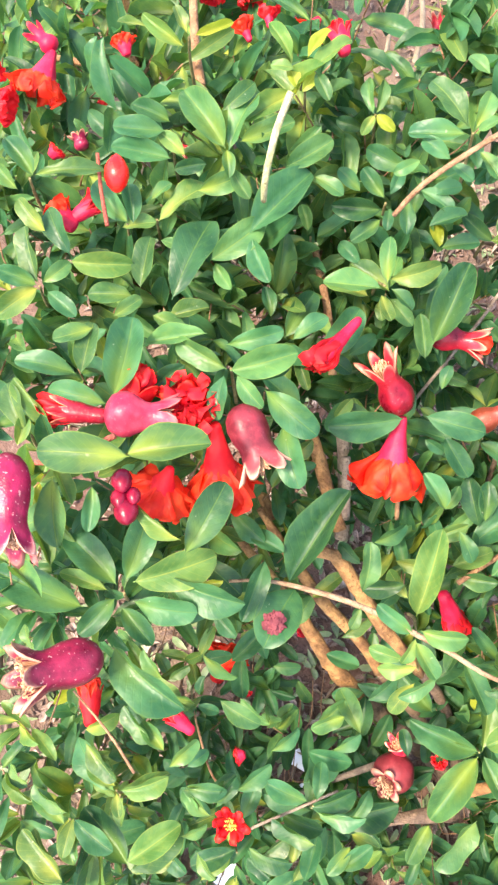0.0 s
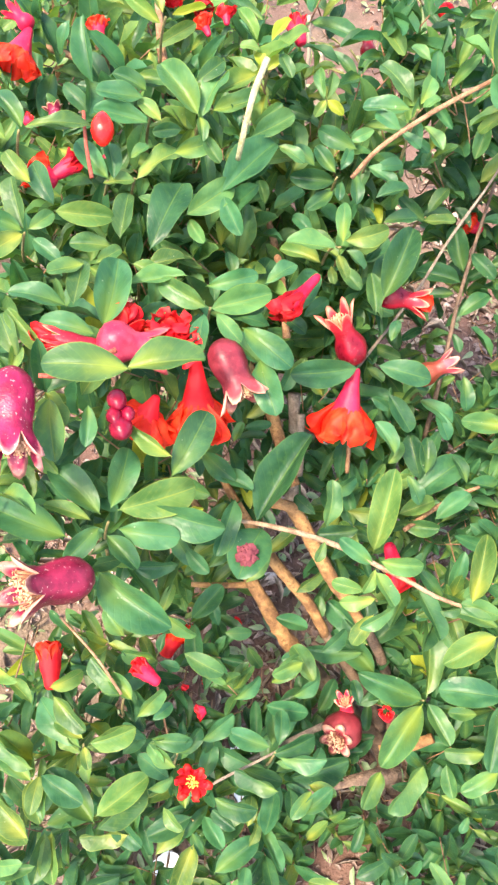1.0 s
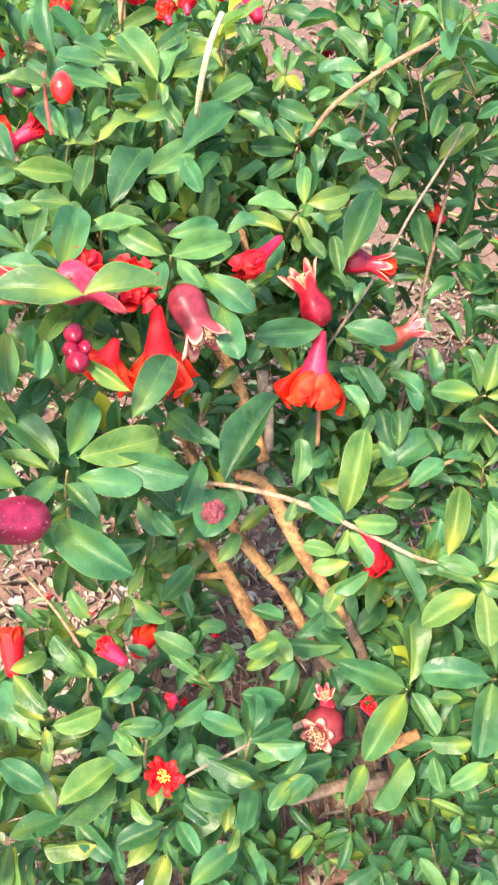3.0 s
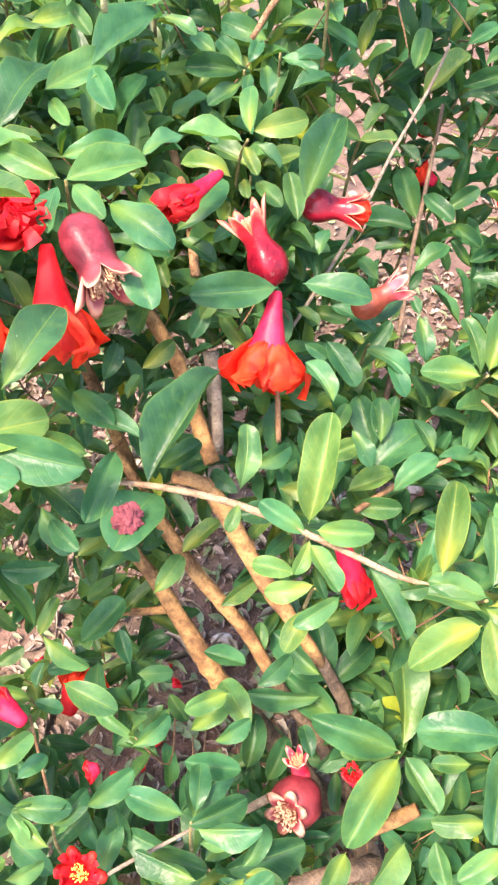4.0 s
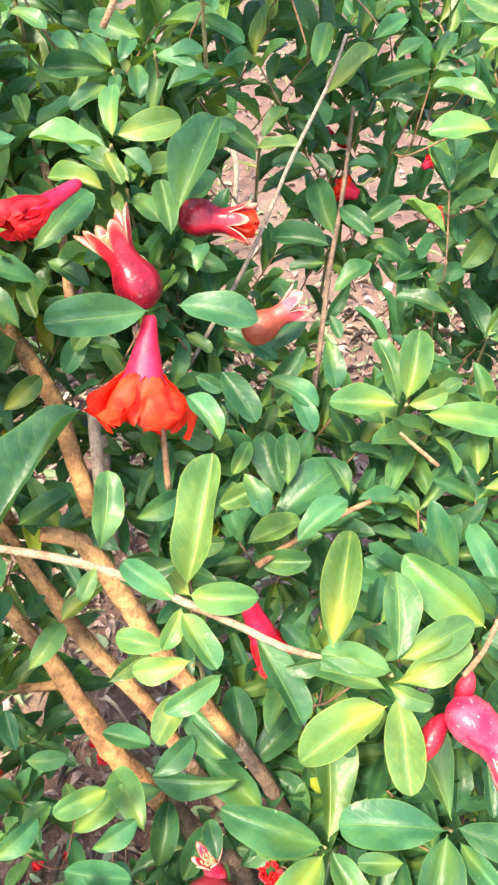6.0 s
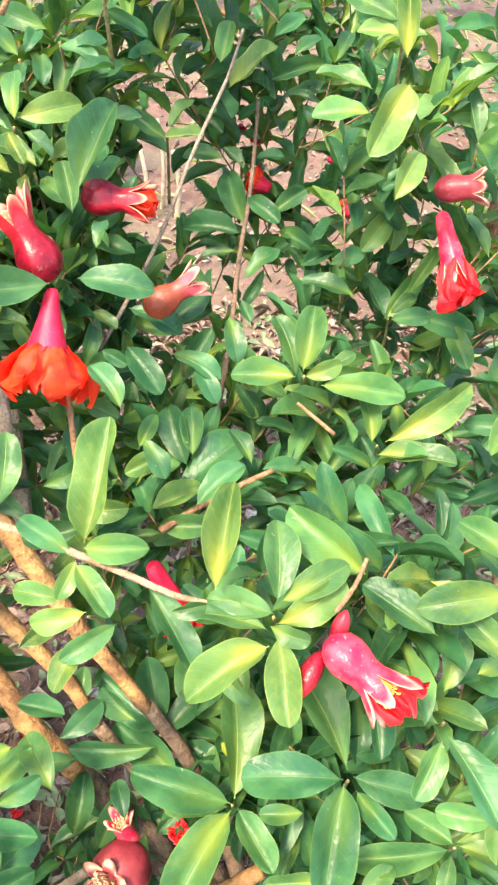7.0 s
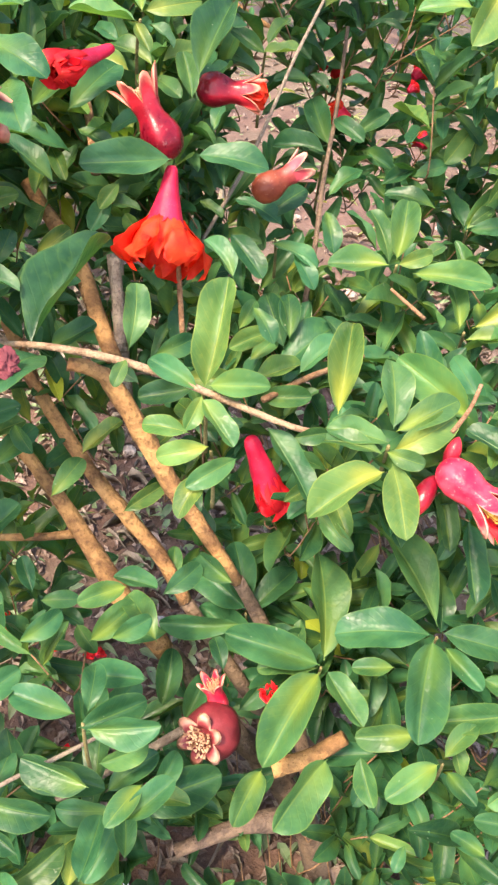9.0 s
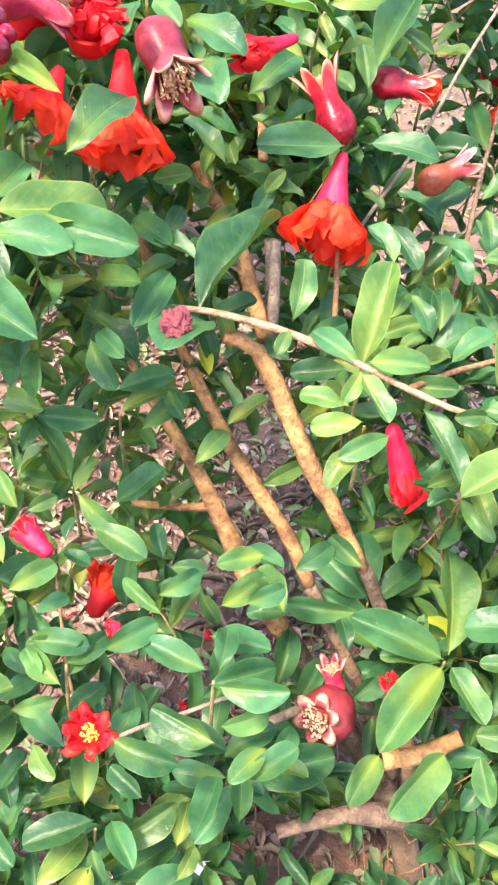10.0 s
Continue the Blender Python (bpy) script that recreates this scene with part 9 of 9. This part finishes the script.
sprig(0.068, 0.605, 0.521, 0.02, 0.05, 0.88, 6, 0.035, "dark")
sprig(0.017, 0.544, 0.474, 0.19, -0.01, 0.67, 6, 0.028, "dark")
sprig(0.045, 0.549, 0.411, 0.41, -0.23, 0.54, 8, 0.030, "dark")
sprig(-0.086, 0.305, 0.331, 0.16, -0.66, 0.55, 9, 0.028, "dark")
sprig(-0.009, 0.564, 0.525, 0.20, -0.18, 0.52, 8, 0.028, "dark")
sprig(0.060, 0.509, 0.487, 0.18, -0.04, 0.43, 6, 0.036, "dark")
sprig(0.048, 0.456, 0.401, -0.29, -0.60, 0.56, 6, 0.033, "dark")
sprig(0.088, 0.567, 0.527, -0.20, -0.37, 0.78, 6, 0.034, "dark")
sprig(-0.138, 0.353, 0.369, -0.05, -0.61, 0.45, 6, 0.035, "dark")
sprig(0.124, 0.489, 0.556, -0.35, -0.37, 0.66, 7, 0.031, "dark")
sprig(0.089, 0.460, 0.383, -0.37, -0.06, 0.74, 6, 0.026, "dark")
sprig(-0.134, 0.260, 0.151, 0.53, -0.47, 0.46, 8, 0.029, "dark")
sprig(0.102, 0.402, 0.522, 0.59, -0.49, 0.42, 8, 0.035, "dark")
sprig(-0.134, 0.208, 0.198, 0.44, -0.08, 0.77, 9, 0.033, "dark")
sprig(-0.073, 0.171, 0.129, 0.45, -0.68, 0.59, 7, 0.027, "dark")
sprig(0.146, 0.393, 0.368, -0.15, -0.09, 0.42, 9, 0.030, "dark")
sprig(0.007, 0.564, 0.534, 0.33, -0.15, 0.77, 9, 0.028, "dark")
sprig(0.019, 0.517, 0.452, -0.33, -0.32, 0.48, 8, 0.036, "dark")
sprig(0.145, 0.148, 0.143, 0.08, -0.49, 0.88, 9, 0.027, "dark")
sprig(0.172, 0.087, 0.181, -0.55, -0.08, 0.77, 6, 0.033, "dark")
sprig(0.231, 0.534, 0.516, -0.38, -0.48, 0.70, 9, 0.034, "dark")
sprig(0.160, 0.136, 0.217, 0.53, 0.09, 0.76, 9, 0.033, "dark")
sprig(0.170, 0.176, 0.301, -0.27, -0.20, 0.55, 7, 0.030, "dark")
sprig(-0.039, 0.272, 0.242, -0.15, -0.16, 0.87, 6, 0.033, "dark")
sprig(0.124, 0.167, 0.279, 0.43, -0.41, 0.82, 8, 0.030, "dark")
sprig(0.076, 0.508, 0.412, -0.41, 0.09, 0.56, 6, 0.032, "dark")
sprig(0.158, 0.193, 0.271, -0.21, -0.40, 0.75, 8, 0.029, "dark")
sprig(0.156, 0.223, 0.324, 0.04, -0.11, 0.46, 8, 0.031, "dark")
sprig(0.029, 0.379, 0.344, -0.39, -0.50, 0.73, 7, 0.027, "dark")
sprig(0.126, 0.513, 0.419, 0.33, -0.40, 0.87, 8, 0.030, "dark")
sprig(0.108, 0.547, 0.408, -0.59, -0.46, 0.68, 9, 0.030, "dark")
sprig(0.189, 0.382, 0.389, 0.55, 0.03, 0.65, 9, 0.035, "dark")
sprig(0.178, 0.218, 0.344, 0.16, -0.39, 0.76, 6, 0.032, "dark")
sprig(0.188, 0.396, 0.408, -0.40, -0.23, 0.65, 7, 0.035, "dark")
sprig(-0.058, 0.285, 0.356, 0.23, -0.39, 0.86, 7, 0.033, "dark")
sprig(0.178, 0.392, 0.441, 0.24, -0.25, 0.72, 6, 0.033, "dark")
sprig(0.195, 0.166, 0.192, -0.32, -0.12, 0.43, 9, 0.035, "dark")
sprig(0.149, 0.189, 0.306, -0.00, 0.07, 0.74, 6, 0.035, "dark")
sprig(0.041, 0.498, 0.619, 0.41, 0.04, 0.76, 6, 0.031, "dark")
sprig(-0.012, 0.514, 0.624, -0.60, -0.27, 0.78, 8, 0.035, "dark")
sprig(-0.273, 0.017, 0.077, -0.39, 0.03, 0.44, 9, 0.027, "young")
sprig(0.111, 0.064, 0.155, 0.13, -0.68, 0.77, 6, 0.028, "dark")
sprig(-0.234, 0.152, 0.258, -0.51, -0.14, 0.60, 8, 0.028, "dark")
sprig(-0.083, 0.051, 0.114, 0.04, -0.49, 0.81, 9, 0.032, "dark")
sprig(-0.045, 0.549, 0.603, -0.37, -0.53, 0.40, 9, 0.034, "dark")
sprig(-0.249, 0.062, 0.130, -0.44, -0.26, 0.44, 9, 0.035, "dark")
sprig(-0.192, 0.037, 0.105, -0.49, -0.08, 0.79, 8, 0.036, "dark")
sprig(-0.145, 0.529, 0.602, 0.03, -0.06, 0.72, 6, 0.034, "dark")
sprig(0.006, 0.485, 0.617, -0.12, -0.02, 0.47, 9, 0.029, "mid")
sprig(0.100, 0.052, 0.109, 0.14, 0.01, 0.54, 7, 0.034, "dark")
sprig(0.041, 0.246, 0.337, 0.49, -0.60, 0.74, 7, 0.029, "dark")
sprig(-0.083, 0.550, 0.597, 0.29, -0.70, 0.85, 6, 0.030, "dark")
sprig(0.067, 0.055, 0.142, -0.13, -0.41, 0.42, 7, 0.034, "dark")
sprig(-0.226, 0.049, 0.076, 0.14, -0.58, 0.67, 7, 0.035, "mid")
sprig(-0.129, 0.049, 0.105, -0.58, -0.43, 0.51, 7, 0.031, "dark")
sprig(0.136, 0.503, 0.370, -0.25, -0.59, 0.88, 6, 0.033, "dark")
sprig(0.121, 0.108, 0.197, 0.35, 0.04, 0.43, 7, 0.035, "dark")
sprig(-0.009, 0.125, 0.136, 0.05, -0.34, 0.81, 8, 0.027, "dark")
sprig(0.043, 0.005, 0.244, -0.21, -0.32, 0.85, 9, 0.030, "mid")
sprig(-0.125, 0.034, 0.085, 0.15, -0.27, 0.85, 6, 0.031, "dark")
sprig(-0.055, 0.050, 0.079, -0.30, -0.51, 0.88, 9, 0.034, "dark")
sprig(0.006, 0.407, 0.638, 0.24, -0.26, 0.48, 6, 0.034, "dark")
sprig(-0.156, 0.014, 0.127, 0.35, -0.04, 0.66, 6, 0.033, "dark")
sprig(-0.123, 0.502, 0.574, 0.55, -0.10, 0.54, 8, 0.031, "dark")
sprig(-0.277, 0.137, 0.253, 0.34, -0.51, 0.46, 8, 0.031, "dark")
sprig(-0.042, 0.072, 0.071, 0.31, -0.44, 0.78, 8, 0.034, "dark")
sprig(-0.163, 0.624, 0.553, 0.56, -0.43, 0.65, 8, 0.026, "dark")
sprig(-0.090, 0.025, 0.117, 0.46, 0.04, 0.73, 7, 0.036, "dark")
sprig(0.091, 0.077, 0.144, -0.02, -0.53, 0.63, 8, 0.027, "dark")
sprig(-0.279, 0.545, 0.577, 0.26, -0.10, 0.59, 9, 0.034, "dark")
sprig(-0.258, 0.189, 0.238, -0.57, -0.52, 0.79, 9, 0.032, "mid")
sprig(-0.340, 0.580, 0.554, -0.41, -0.55, 0.52, 6, 0.028, "young")
sprig(-0.243, 0.016, 0.089, 0.32, -0.29, 0.73, 6, 0.033, "dark")
sprig(0.147, 0.063, 0.095, -0.21, 0.09, 0.82, 8, 0.030, "dark")
sprig(-0.285, 0.168, 0.248, -0.20, -0.24, 0.74, 9, 0.034, "mid")
sprig(0.004, 0.546, 0.580, -0.56, -0.43, 0.44, 9, 0.028, "dark")
sprig(-0.023, 0.087, 0.091, -0.40, -0.08, 0.68, 9, 0.030, "dark")
sprig(-0.261, 0.105, 0.273, -0.03, -0.40, 0.75, 9, 0.030, "mid")
sprig(-0.292, 0.350, 0.497, -0.45, -0.06, 0.48, 7, 0.035, "dark")
sprig(-0.108, 0.527, 0.599, 0.25, -0.31, 0.83, 6, 0.035, "dark")
sprig(-0.187, 0.021, 0.072, 0.54, -0.62, 0.76, 6, 0.034, "dark")
sprig(0.053, 0.283, 0.321, -0.54, -0.53, 0.74, 9, 0.034, "dark")
sprig(-0.211, 0.025, 0.078, 0.34, -0.09, 0.76, 8, 0.035, "dark")
sprig(-0.063, 0.023, 0.074, -0.51, -0.69, 0.81, 9, 0.034, "dark")
sprig(-0.010, 0.073, 0.073, 0.14, -0.57, 0.47, 6, 0.026, "dark")
sprig(-0.233, 0.118, 0.237, -0.24, -0.09, 0.52, 6, 0.029, "young")
sprig(-0.210, 0.119, 0.206, -0.06, -0.06, 0.48, 6, 0.028, "dark")
sprig(-0.243, 0.087, 0.070, 0.23, 0.05, 0.57, 9, 0.026, "young")
sprig(-0.008, 0.499, 0.532, 0.47, -0.44, 0.84, 8, 0.036, "dark")
sprig(-0.181, 0.150, 0.200, -0.35, -0.64, 0.41, 9, 0.029, "dark")
sprig(0.034, 0.508, 0.404, -0.07, -0.51, 0.44, 8, 0.029, "dark")
sprig(0.075, 0.576, 0.547, 0.48, -0.05, 0.69, 7, 0.033, "dark")
sprig(-0.094, 0.092, 0.178, -0.09, -0.16, 0.88, 7, 0.036, "dark")
sprig(0.032, 0.276, 0.315, 0.27, -0.09, 0.79, 9, 0.028, "dark")
sprig(-0.062, 0.081, 0.073, -0.53, -0.57, 0.82, 9, 0.033, "dark")
sprig(-0.199, 0.137, 0.203, 0.20, -0.34, 0.82, 6, 0.032, "dark")
sprig(-0.167, 0.092, 0.100, -0.35, -0.56, 0.59, 7, 0.034, "dark")
sprig(-0.237, 0.086, 0.208, 0.17, -0.62, 0.74, 9, 0.027, "young")
sprig(-0.036, 0.286, 0.356, -0.25, -0.45, 0.82, 9, 0.026, "dark")
sprig(0.213, 0.560, 0.520, -0.34, -0.42, 0.49, 6, 0.034, "dark")
sprig(0.161, 0.459, 0.535, 0.24, -0.54, 0.50, 8, 0.035, "dark")
sprig(0.042, 0.201, 0.240, 0.13, -0.07, 0.65, 8, 0.028, "mid")
sprig(0.190, 0.178, 0.265, 0.21, 0.08, 0.66, 7, 0.027, "dark")
sprig(0.190, 0.103, 0.180, 0.13, -0.59, 0.43, 8, 0.035, "dark")
sprig(-0.165, 0.372, 0.381, 0.23, -0.67, 0.63, 9, 0.036, "dark")
sprig(-0.169, 0.391, 0.397, -0.28, -0.47, 0.53, 9, 0.034, "mid")
sprig(-0.170, 0.252, 0.186, -0.05, 0.04, 0.45, 9, 0.035, "dark")
sprig(-0.149, 0.287, 0.303, 0.34, -0.02, 0.79, 8, 0.035, "young")
sprig(-0.193, 0.348, 0.336, -0.58, -0.55, 0.45, 6, 0.032, "dark")
sprig(-0.162, 0.348, 0.369, -0.04, -0.28, 0.43, 9, 0.028, "dark")
sprig(-0.035, 0.510, 0.523, -0.36, -0.30, 0.85, 7, 0.032, "dark")
sprig(-0.098, 0.356, 0.385, 0.44, -0.24, 0.62, 6, 0.028, "dark")
sprig(-0.187, 0.373, 0.362, 0.38, -0.55, 0.72, 6, 0.033, "dark")
sprig(0.031, 0.482, 0.391, 0.27, -0.18, 0.75, 6, 0.029, "dark")
sprig(0.029, 0.076, 0.084, 0.07, -0.07, 0.41, 6, 0.030, "dark")
sprig(0.027, 0.058, 0.076, 0.17, -0.23, 0.72, 8, 0.030, "dark")
sprig(-0.259, 0.167, 0.233, 0.05, -0.63, 0.75, 7, 0.032, "dark")
sprig(-0.284, 0.404, 0.474, 0.49, -0.49, 0.85, 9, 0.027, "mid")
sprig(0.085, 0.041, 0.075, -0.06, -0.53, 0.75, 9, 0.031, "mid")
sprig(-0.244, 0.241, 0.255, 0.14, -0.39, 0.53, 7, 0.030, "mid")
sprig(-0.171, 0.273, 0.292, 0.38, -0.06, 0.53, 9, 0.030, "mid")
sprig(0.003, 0.261, 0.218, -0.24, -0.12, 0.85, 8, 0.028, "dark")
sprig(-0.292, 0.013, 0.096, -0.48, -0.31, 0.57, 8, 0.028, "dark")
sprig(-0.126, 0.501, 0.535, -0.33, -0.59, 0.78, 9, 0.031, "dark")
sprig(-0.208, 0.197, 0.227, -0.31, -0.33, 0.81, 7, 0.033, "young")
sprig(0.064, 0.362, 0.363, 0.06, -0.53, 0.59, 7, 0.029, "dark")
sprig(0.099, 0.446, 0.403, 0.37, -0.20, 0.51, 8, 0.036, "dark")
sprig(-0.130, 0.150, 0.254, -0.45, -0.04, 0.71, 8, 0.028, "mid")
sprig(-0.112, 0.017, 0.097, -0.24, -0.38, 0.81, 8, 0.032, "dark")
sprig(0.121, 0.532, 0.424, -0.58, -0.07, 0.49, 7, 0.027, "dark")
sprig(0.030, 0.362, 0.337, -0.04, -0.54, 0.44, 7, 0.034, "dark")
sprig(0.185, 0.210, 0.322, 0.16, -0.09, 0.70, 9, 0.027, "dark")
sprig(-0.135, 0.083, 0.146, 0.06, -0.49, 0.42, 7, 0.028, "dark")
sprig(-0.084, 0.104, 0.109, -0.36, -0.19, 0.47, 9, 0.028, "dark")
fallen_petal(-0.256, 0.334, 229)
fallen_petal(-0.170, 0.337, 224)
fallen_petal(-0.170, 0.228, 227)
fallen_petal(-0.149, 0.232, 271)
fallen_petal(-0.131, 0.325, 347)
fallen_petal(-0.132, 0.322, 55)
fallen_petal(-0.305, 0.340, 3)
fallen_petal(-0.128, 0.258, 112)
stalk(-0.078, 1.275, 0.13, 0.0042)
stalk(-0.052, 1.330, 0.16, 0.0038)
stalk(-0.025, 1.300, 0.12, 0.0050)
scrap(-0.096, 0.165, 0.0195)
scrap(-0.097, 0.129, 0.0210)
scrap(-0.166, 0.137, 0.0162)
scrap(-0.166, 0.051, 0.0209)
scrap(-0.151, 0.114, 0.0081)


# ---- twigs of the filling sprigs ----
tv, tf_, tu, tn = [], [], [], 0
for owner, foot, top in TWIGS:
    v, f_, uv = tube((foot + Vector((0, 0.045, -0.02)), foot, top), (0.0006, 0.0006, 0.0005), 4, 0.0, 1)
    tv.extend(v)
    tf_.extend(tuple(i + tn for i in q) for q in f_)
    tu.extend(uv)
    tn += len(v)
tagged(child("fine_twig", mesh_of("fine_twig", [SHRUB.matrix_basis.inverted() @ q for q in tv], tf_, tu, TWIG), SHRUB), kind="stuff")


# ---- shrubs behind ----
OWNERS = {}
BACK_RNG = random.Random(23)


def back_shrub(owner, x, y, wide, deep, low, high, n, tones):
    """A shrub of the same kind farther off: bent stems, many tufts, a few flowers."""
    rng = BACK_RNG
    ob = thing("pomegranate_shrub", (x, y, 0.0), "pomegranate shrub standing behind, leafy with a few red flowers", "shrub", "pomegranate shrubs")
    OWNERS[owner] = ob
    tops = []
    for k in range(n):
        a, r = rng.uniform(0, 6.2832), math.sqrt(rng.random())
        z = low + (high - low) * rng.random() ** 0.8
        lean = 0.75 + 0.25 * math.sin(3.1 * z / high)
        p = Vector((x + wide * r * math.cos(a) * lean, y + deep * r * math.sin(a) * lean, z * (1 - 0.25 * r * r)))
        tops.append(p)
        d = Vector((math.cos(a) * r * 0.7, math.sin(a) * r * 0.7 - 0.2, rng.uniform(0.4, 1.0)))
        sprig(p[0], p[1], p[2], d[0], d[1], d[2], rng.randint(6, 10), rng.uniform(0.032, 0.048), rng.choice(tones), owner)
    for k in range(9):
        p = tops[rng.randrange(len(tops))]
        foot = Vector((x + rng.uniform(-0.05, 0.05), y + rng.uniform(-0.05, 0.05), -0.02))
        mid = foot.lerp(p, 0.55) + Vector((rng.uniform(-0.04, 0.04), rng.uniform(-0.04, 0.04), 0.03))
        branch("stem", BARK if k % 2 else TWIG_GREY, (0.008, 0.006, 0.003), (foot, mid, p), ob)
    for k in range(7):
        p = tops[rng.randrange(len(tops))]
        q = p + Vector((rng.uniform(-0.03, 0.03), -0.03, rng.uniform(-0.03, 0.01)))
        flower(rng.choice(("bell", "poppy", "fruit", "bud")), p[0], p[1] - 0.02, p[2], q[0], q[1], q[2], 0.007, petal=rng.choice(("scarlet", "crimson")), parent=ob, skirt=0.016)
    return ob


TONES = ("dark", "dark", "mid", "mid", "young")
back_shrub("back_a", -0.42, 0.92, 0.30, 0.22, 0.10, 0.50, 230, TONES)
back_shrub("back_b", 0.58, 0.92, 0.24, 0.20, 0.08, 0.38, 150, TONES)
back_shrub("back_c", -0.34, 1.36, 0.22, 0.16, 0.05, 0.34, 90, TONES)
back_shrub("back_d", 0.86, 1.60, 0.36, 0.20, 0.05, 0.55, 160, TONES)
back_shrub("back_e", -0.62, 1.55, 0.40, 0.20, 0.05, 0.55, 170, TONES)
back_shrub("back_f", 0.15, 2.6, 1.3, 0.25, 0.05, 0.7, 300, TONES)


# ---- gathered foliage and ground cover ----
for (owner, tone), heap in HEAPS.items():
    tagged(child("foliage", heap.mesh("foliage", LEAF[tone]), OWNERS[owner] if owner != "near" else SHRUB, None), kind="stuff").matrix_basis = (OWNERS[owner] if owner != "near" else SHRUB).matrix_basis.inverted()


# ---- litter and weeds on the soil ----
LRNG = random.Random(31)


def strew(name, material, shape_list, count, size_lo, size_hi, slim, tilt, label, category, box=(-1.1, 1.1, -0.25, 2.4), near=0.6):
    heap = Heap()
    for k in range(count):
        if LRNG.random() < near:
            x, y = LRNG.uniform(-0.45, 0.40), LRNG.uniform(-0.05, 1.0)
        else:
            x, y = LRNG.uniform(box[0], box[1]), LRNG.uniform(box[2], box[3])
        s = LRNG.uniform(size_lo, size_hi)
        a = LRNG.uniform(0, 6.2832)
        up = Vector((LRNG.uniform(-tilt, tilt), LRNG.uniform(-tilt, tilt), 1)).normalized()
        d = Vector((math.cos(a), math.sin(a), LRNG.uniform(-0.1, 0.35) * tilt))
        base = Vector((x, y, ground_height(x, y) + 0.002 + 0.15 * s * tilt))
        ax, ay, az, ln = frame_of(base, base + d * s, up, 0)
        w = s * slim * LRNG.uniform(0.7, 1.3)
        heap.add(shape_list[k % len(shape_list)], ((ax[0] * w, ay[0] * ln, az[0] * ln, base[0]), (ax[1] * w, ay[1] * ln, az[1] * ln, base[1]), (ax[2] * w, ay[2] * ln, az[2] * ln, base[2]), (0, 0, 0, 1)))
    return tagged(new(name, heap.mesh(name, material)), label, category, kind="stuff")


GRASS_BLADE = [leaf_shape(4, 2, b_, 0.5, 0.3, 0.0, 80 + k, 0.5, 0.8) for k, b_ in enumerate((-0.10, 0.08, -0.18))]
CURLED = [leaf_shape(4, 2, b_, 1.8, 0.9, 1.0, 60 + k) for k, b_ in enumerate((0.5, -0.5, 0.3, -0.7))]
strew("leaf_litter", LITTER, CURLED, 11000, 0.005, 0.018, 0.42, 0.40, "curled dry brown leaves strewn over the soil", "leaf litter")
strew("straw_litter", LITTER_PALE, CURLED, 2600, 0.010, 0.045, 0.05, 0.35, "pale dry straw and twig bits on the soil", "straw")
strew("weed_cover", WEED, SMALL, 4200, 0.008, 0.022, 0.38, 1.1, "small grey-green weeds creeping over the soil", "weeds", near=0.45)
strew("grass_cover", GRASS, GRASS_BLADE, 1100, 0.03, 0.07, 0.05, 1.6, "thin pale yellow-green grass blades", "grass", box=(-1.3, 1.3, 1.0, 3.2), near=0.0)


def clod(x, y, size, seed):
    rng = random.Random(seed)
    bm = bmesh.new()
    bmesh.ops.create_icosphere(bm, subdivisions=2, radius=1.0)
    for v in bm.verts:
        n = 1 + 0.35 * noise.noise(v.co * 1.3 + Vector((seed, 0, 0))) + 0.12 * noise.noise(v.co * 4 + Vector((0, seed, 0)))
        v.co = Vector((v.co[0] * n * size, v.co[1] * n * size * rng.uniform(0.75, 0.85), v.co[2] * n * size * 0.6))
    me = bpy.data.meshes.new("pebble")
    bm.to_mesh(me)
    bm.free()
    me.materials.append(PEBBLE)
    ob = new("pebble", me)
    ob.location = (x, y, ground_height(x, y) + size * 0.30)
    ob.rotation_euler[2] = rng.uniform(0, 6.28)
    return tagged(ob, "small reddish grey clod lying on the soil", "pebble", "pebbles on the soil")


for k in range(110):
    clod(LRNG.uniform(-0.5, 0.5), LRNG.uniform(0.0, 1.3), LRNG.uniform(0.003, 0.011) * (1.5 if k % 9 == 0 else 1), k)
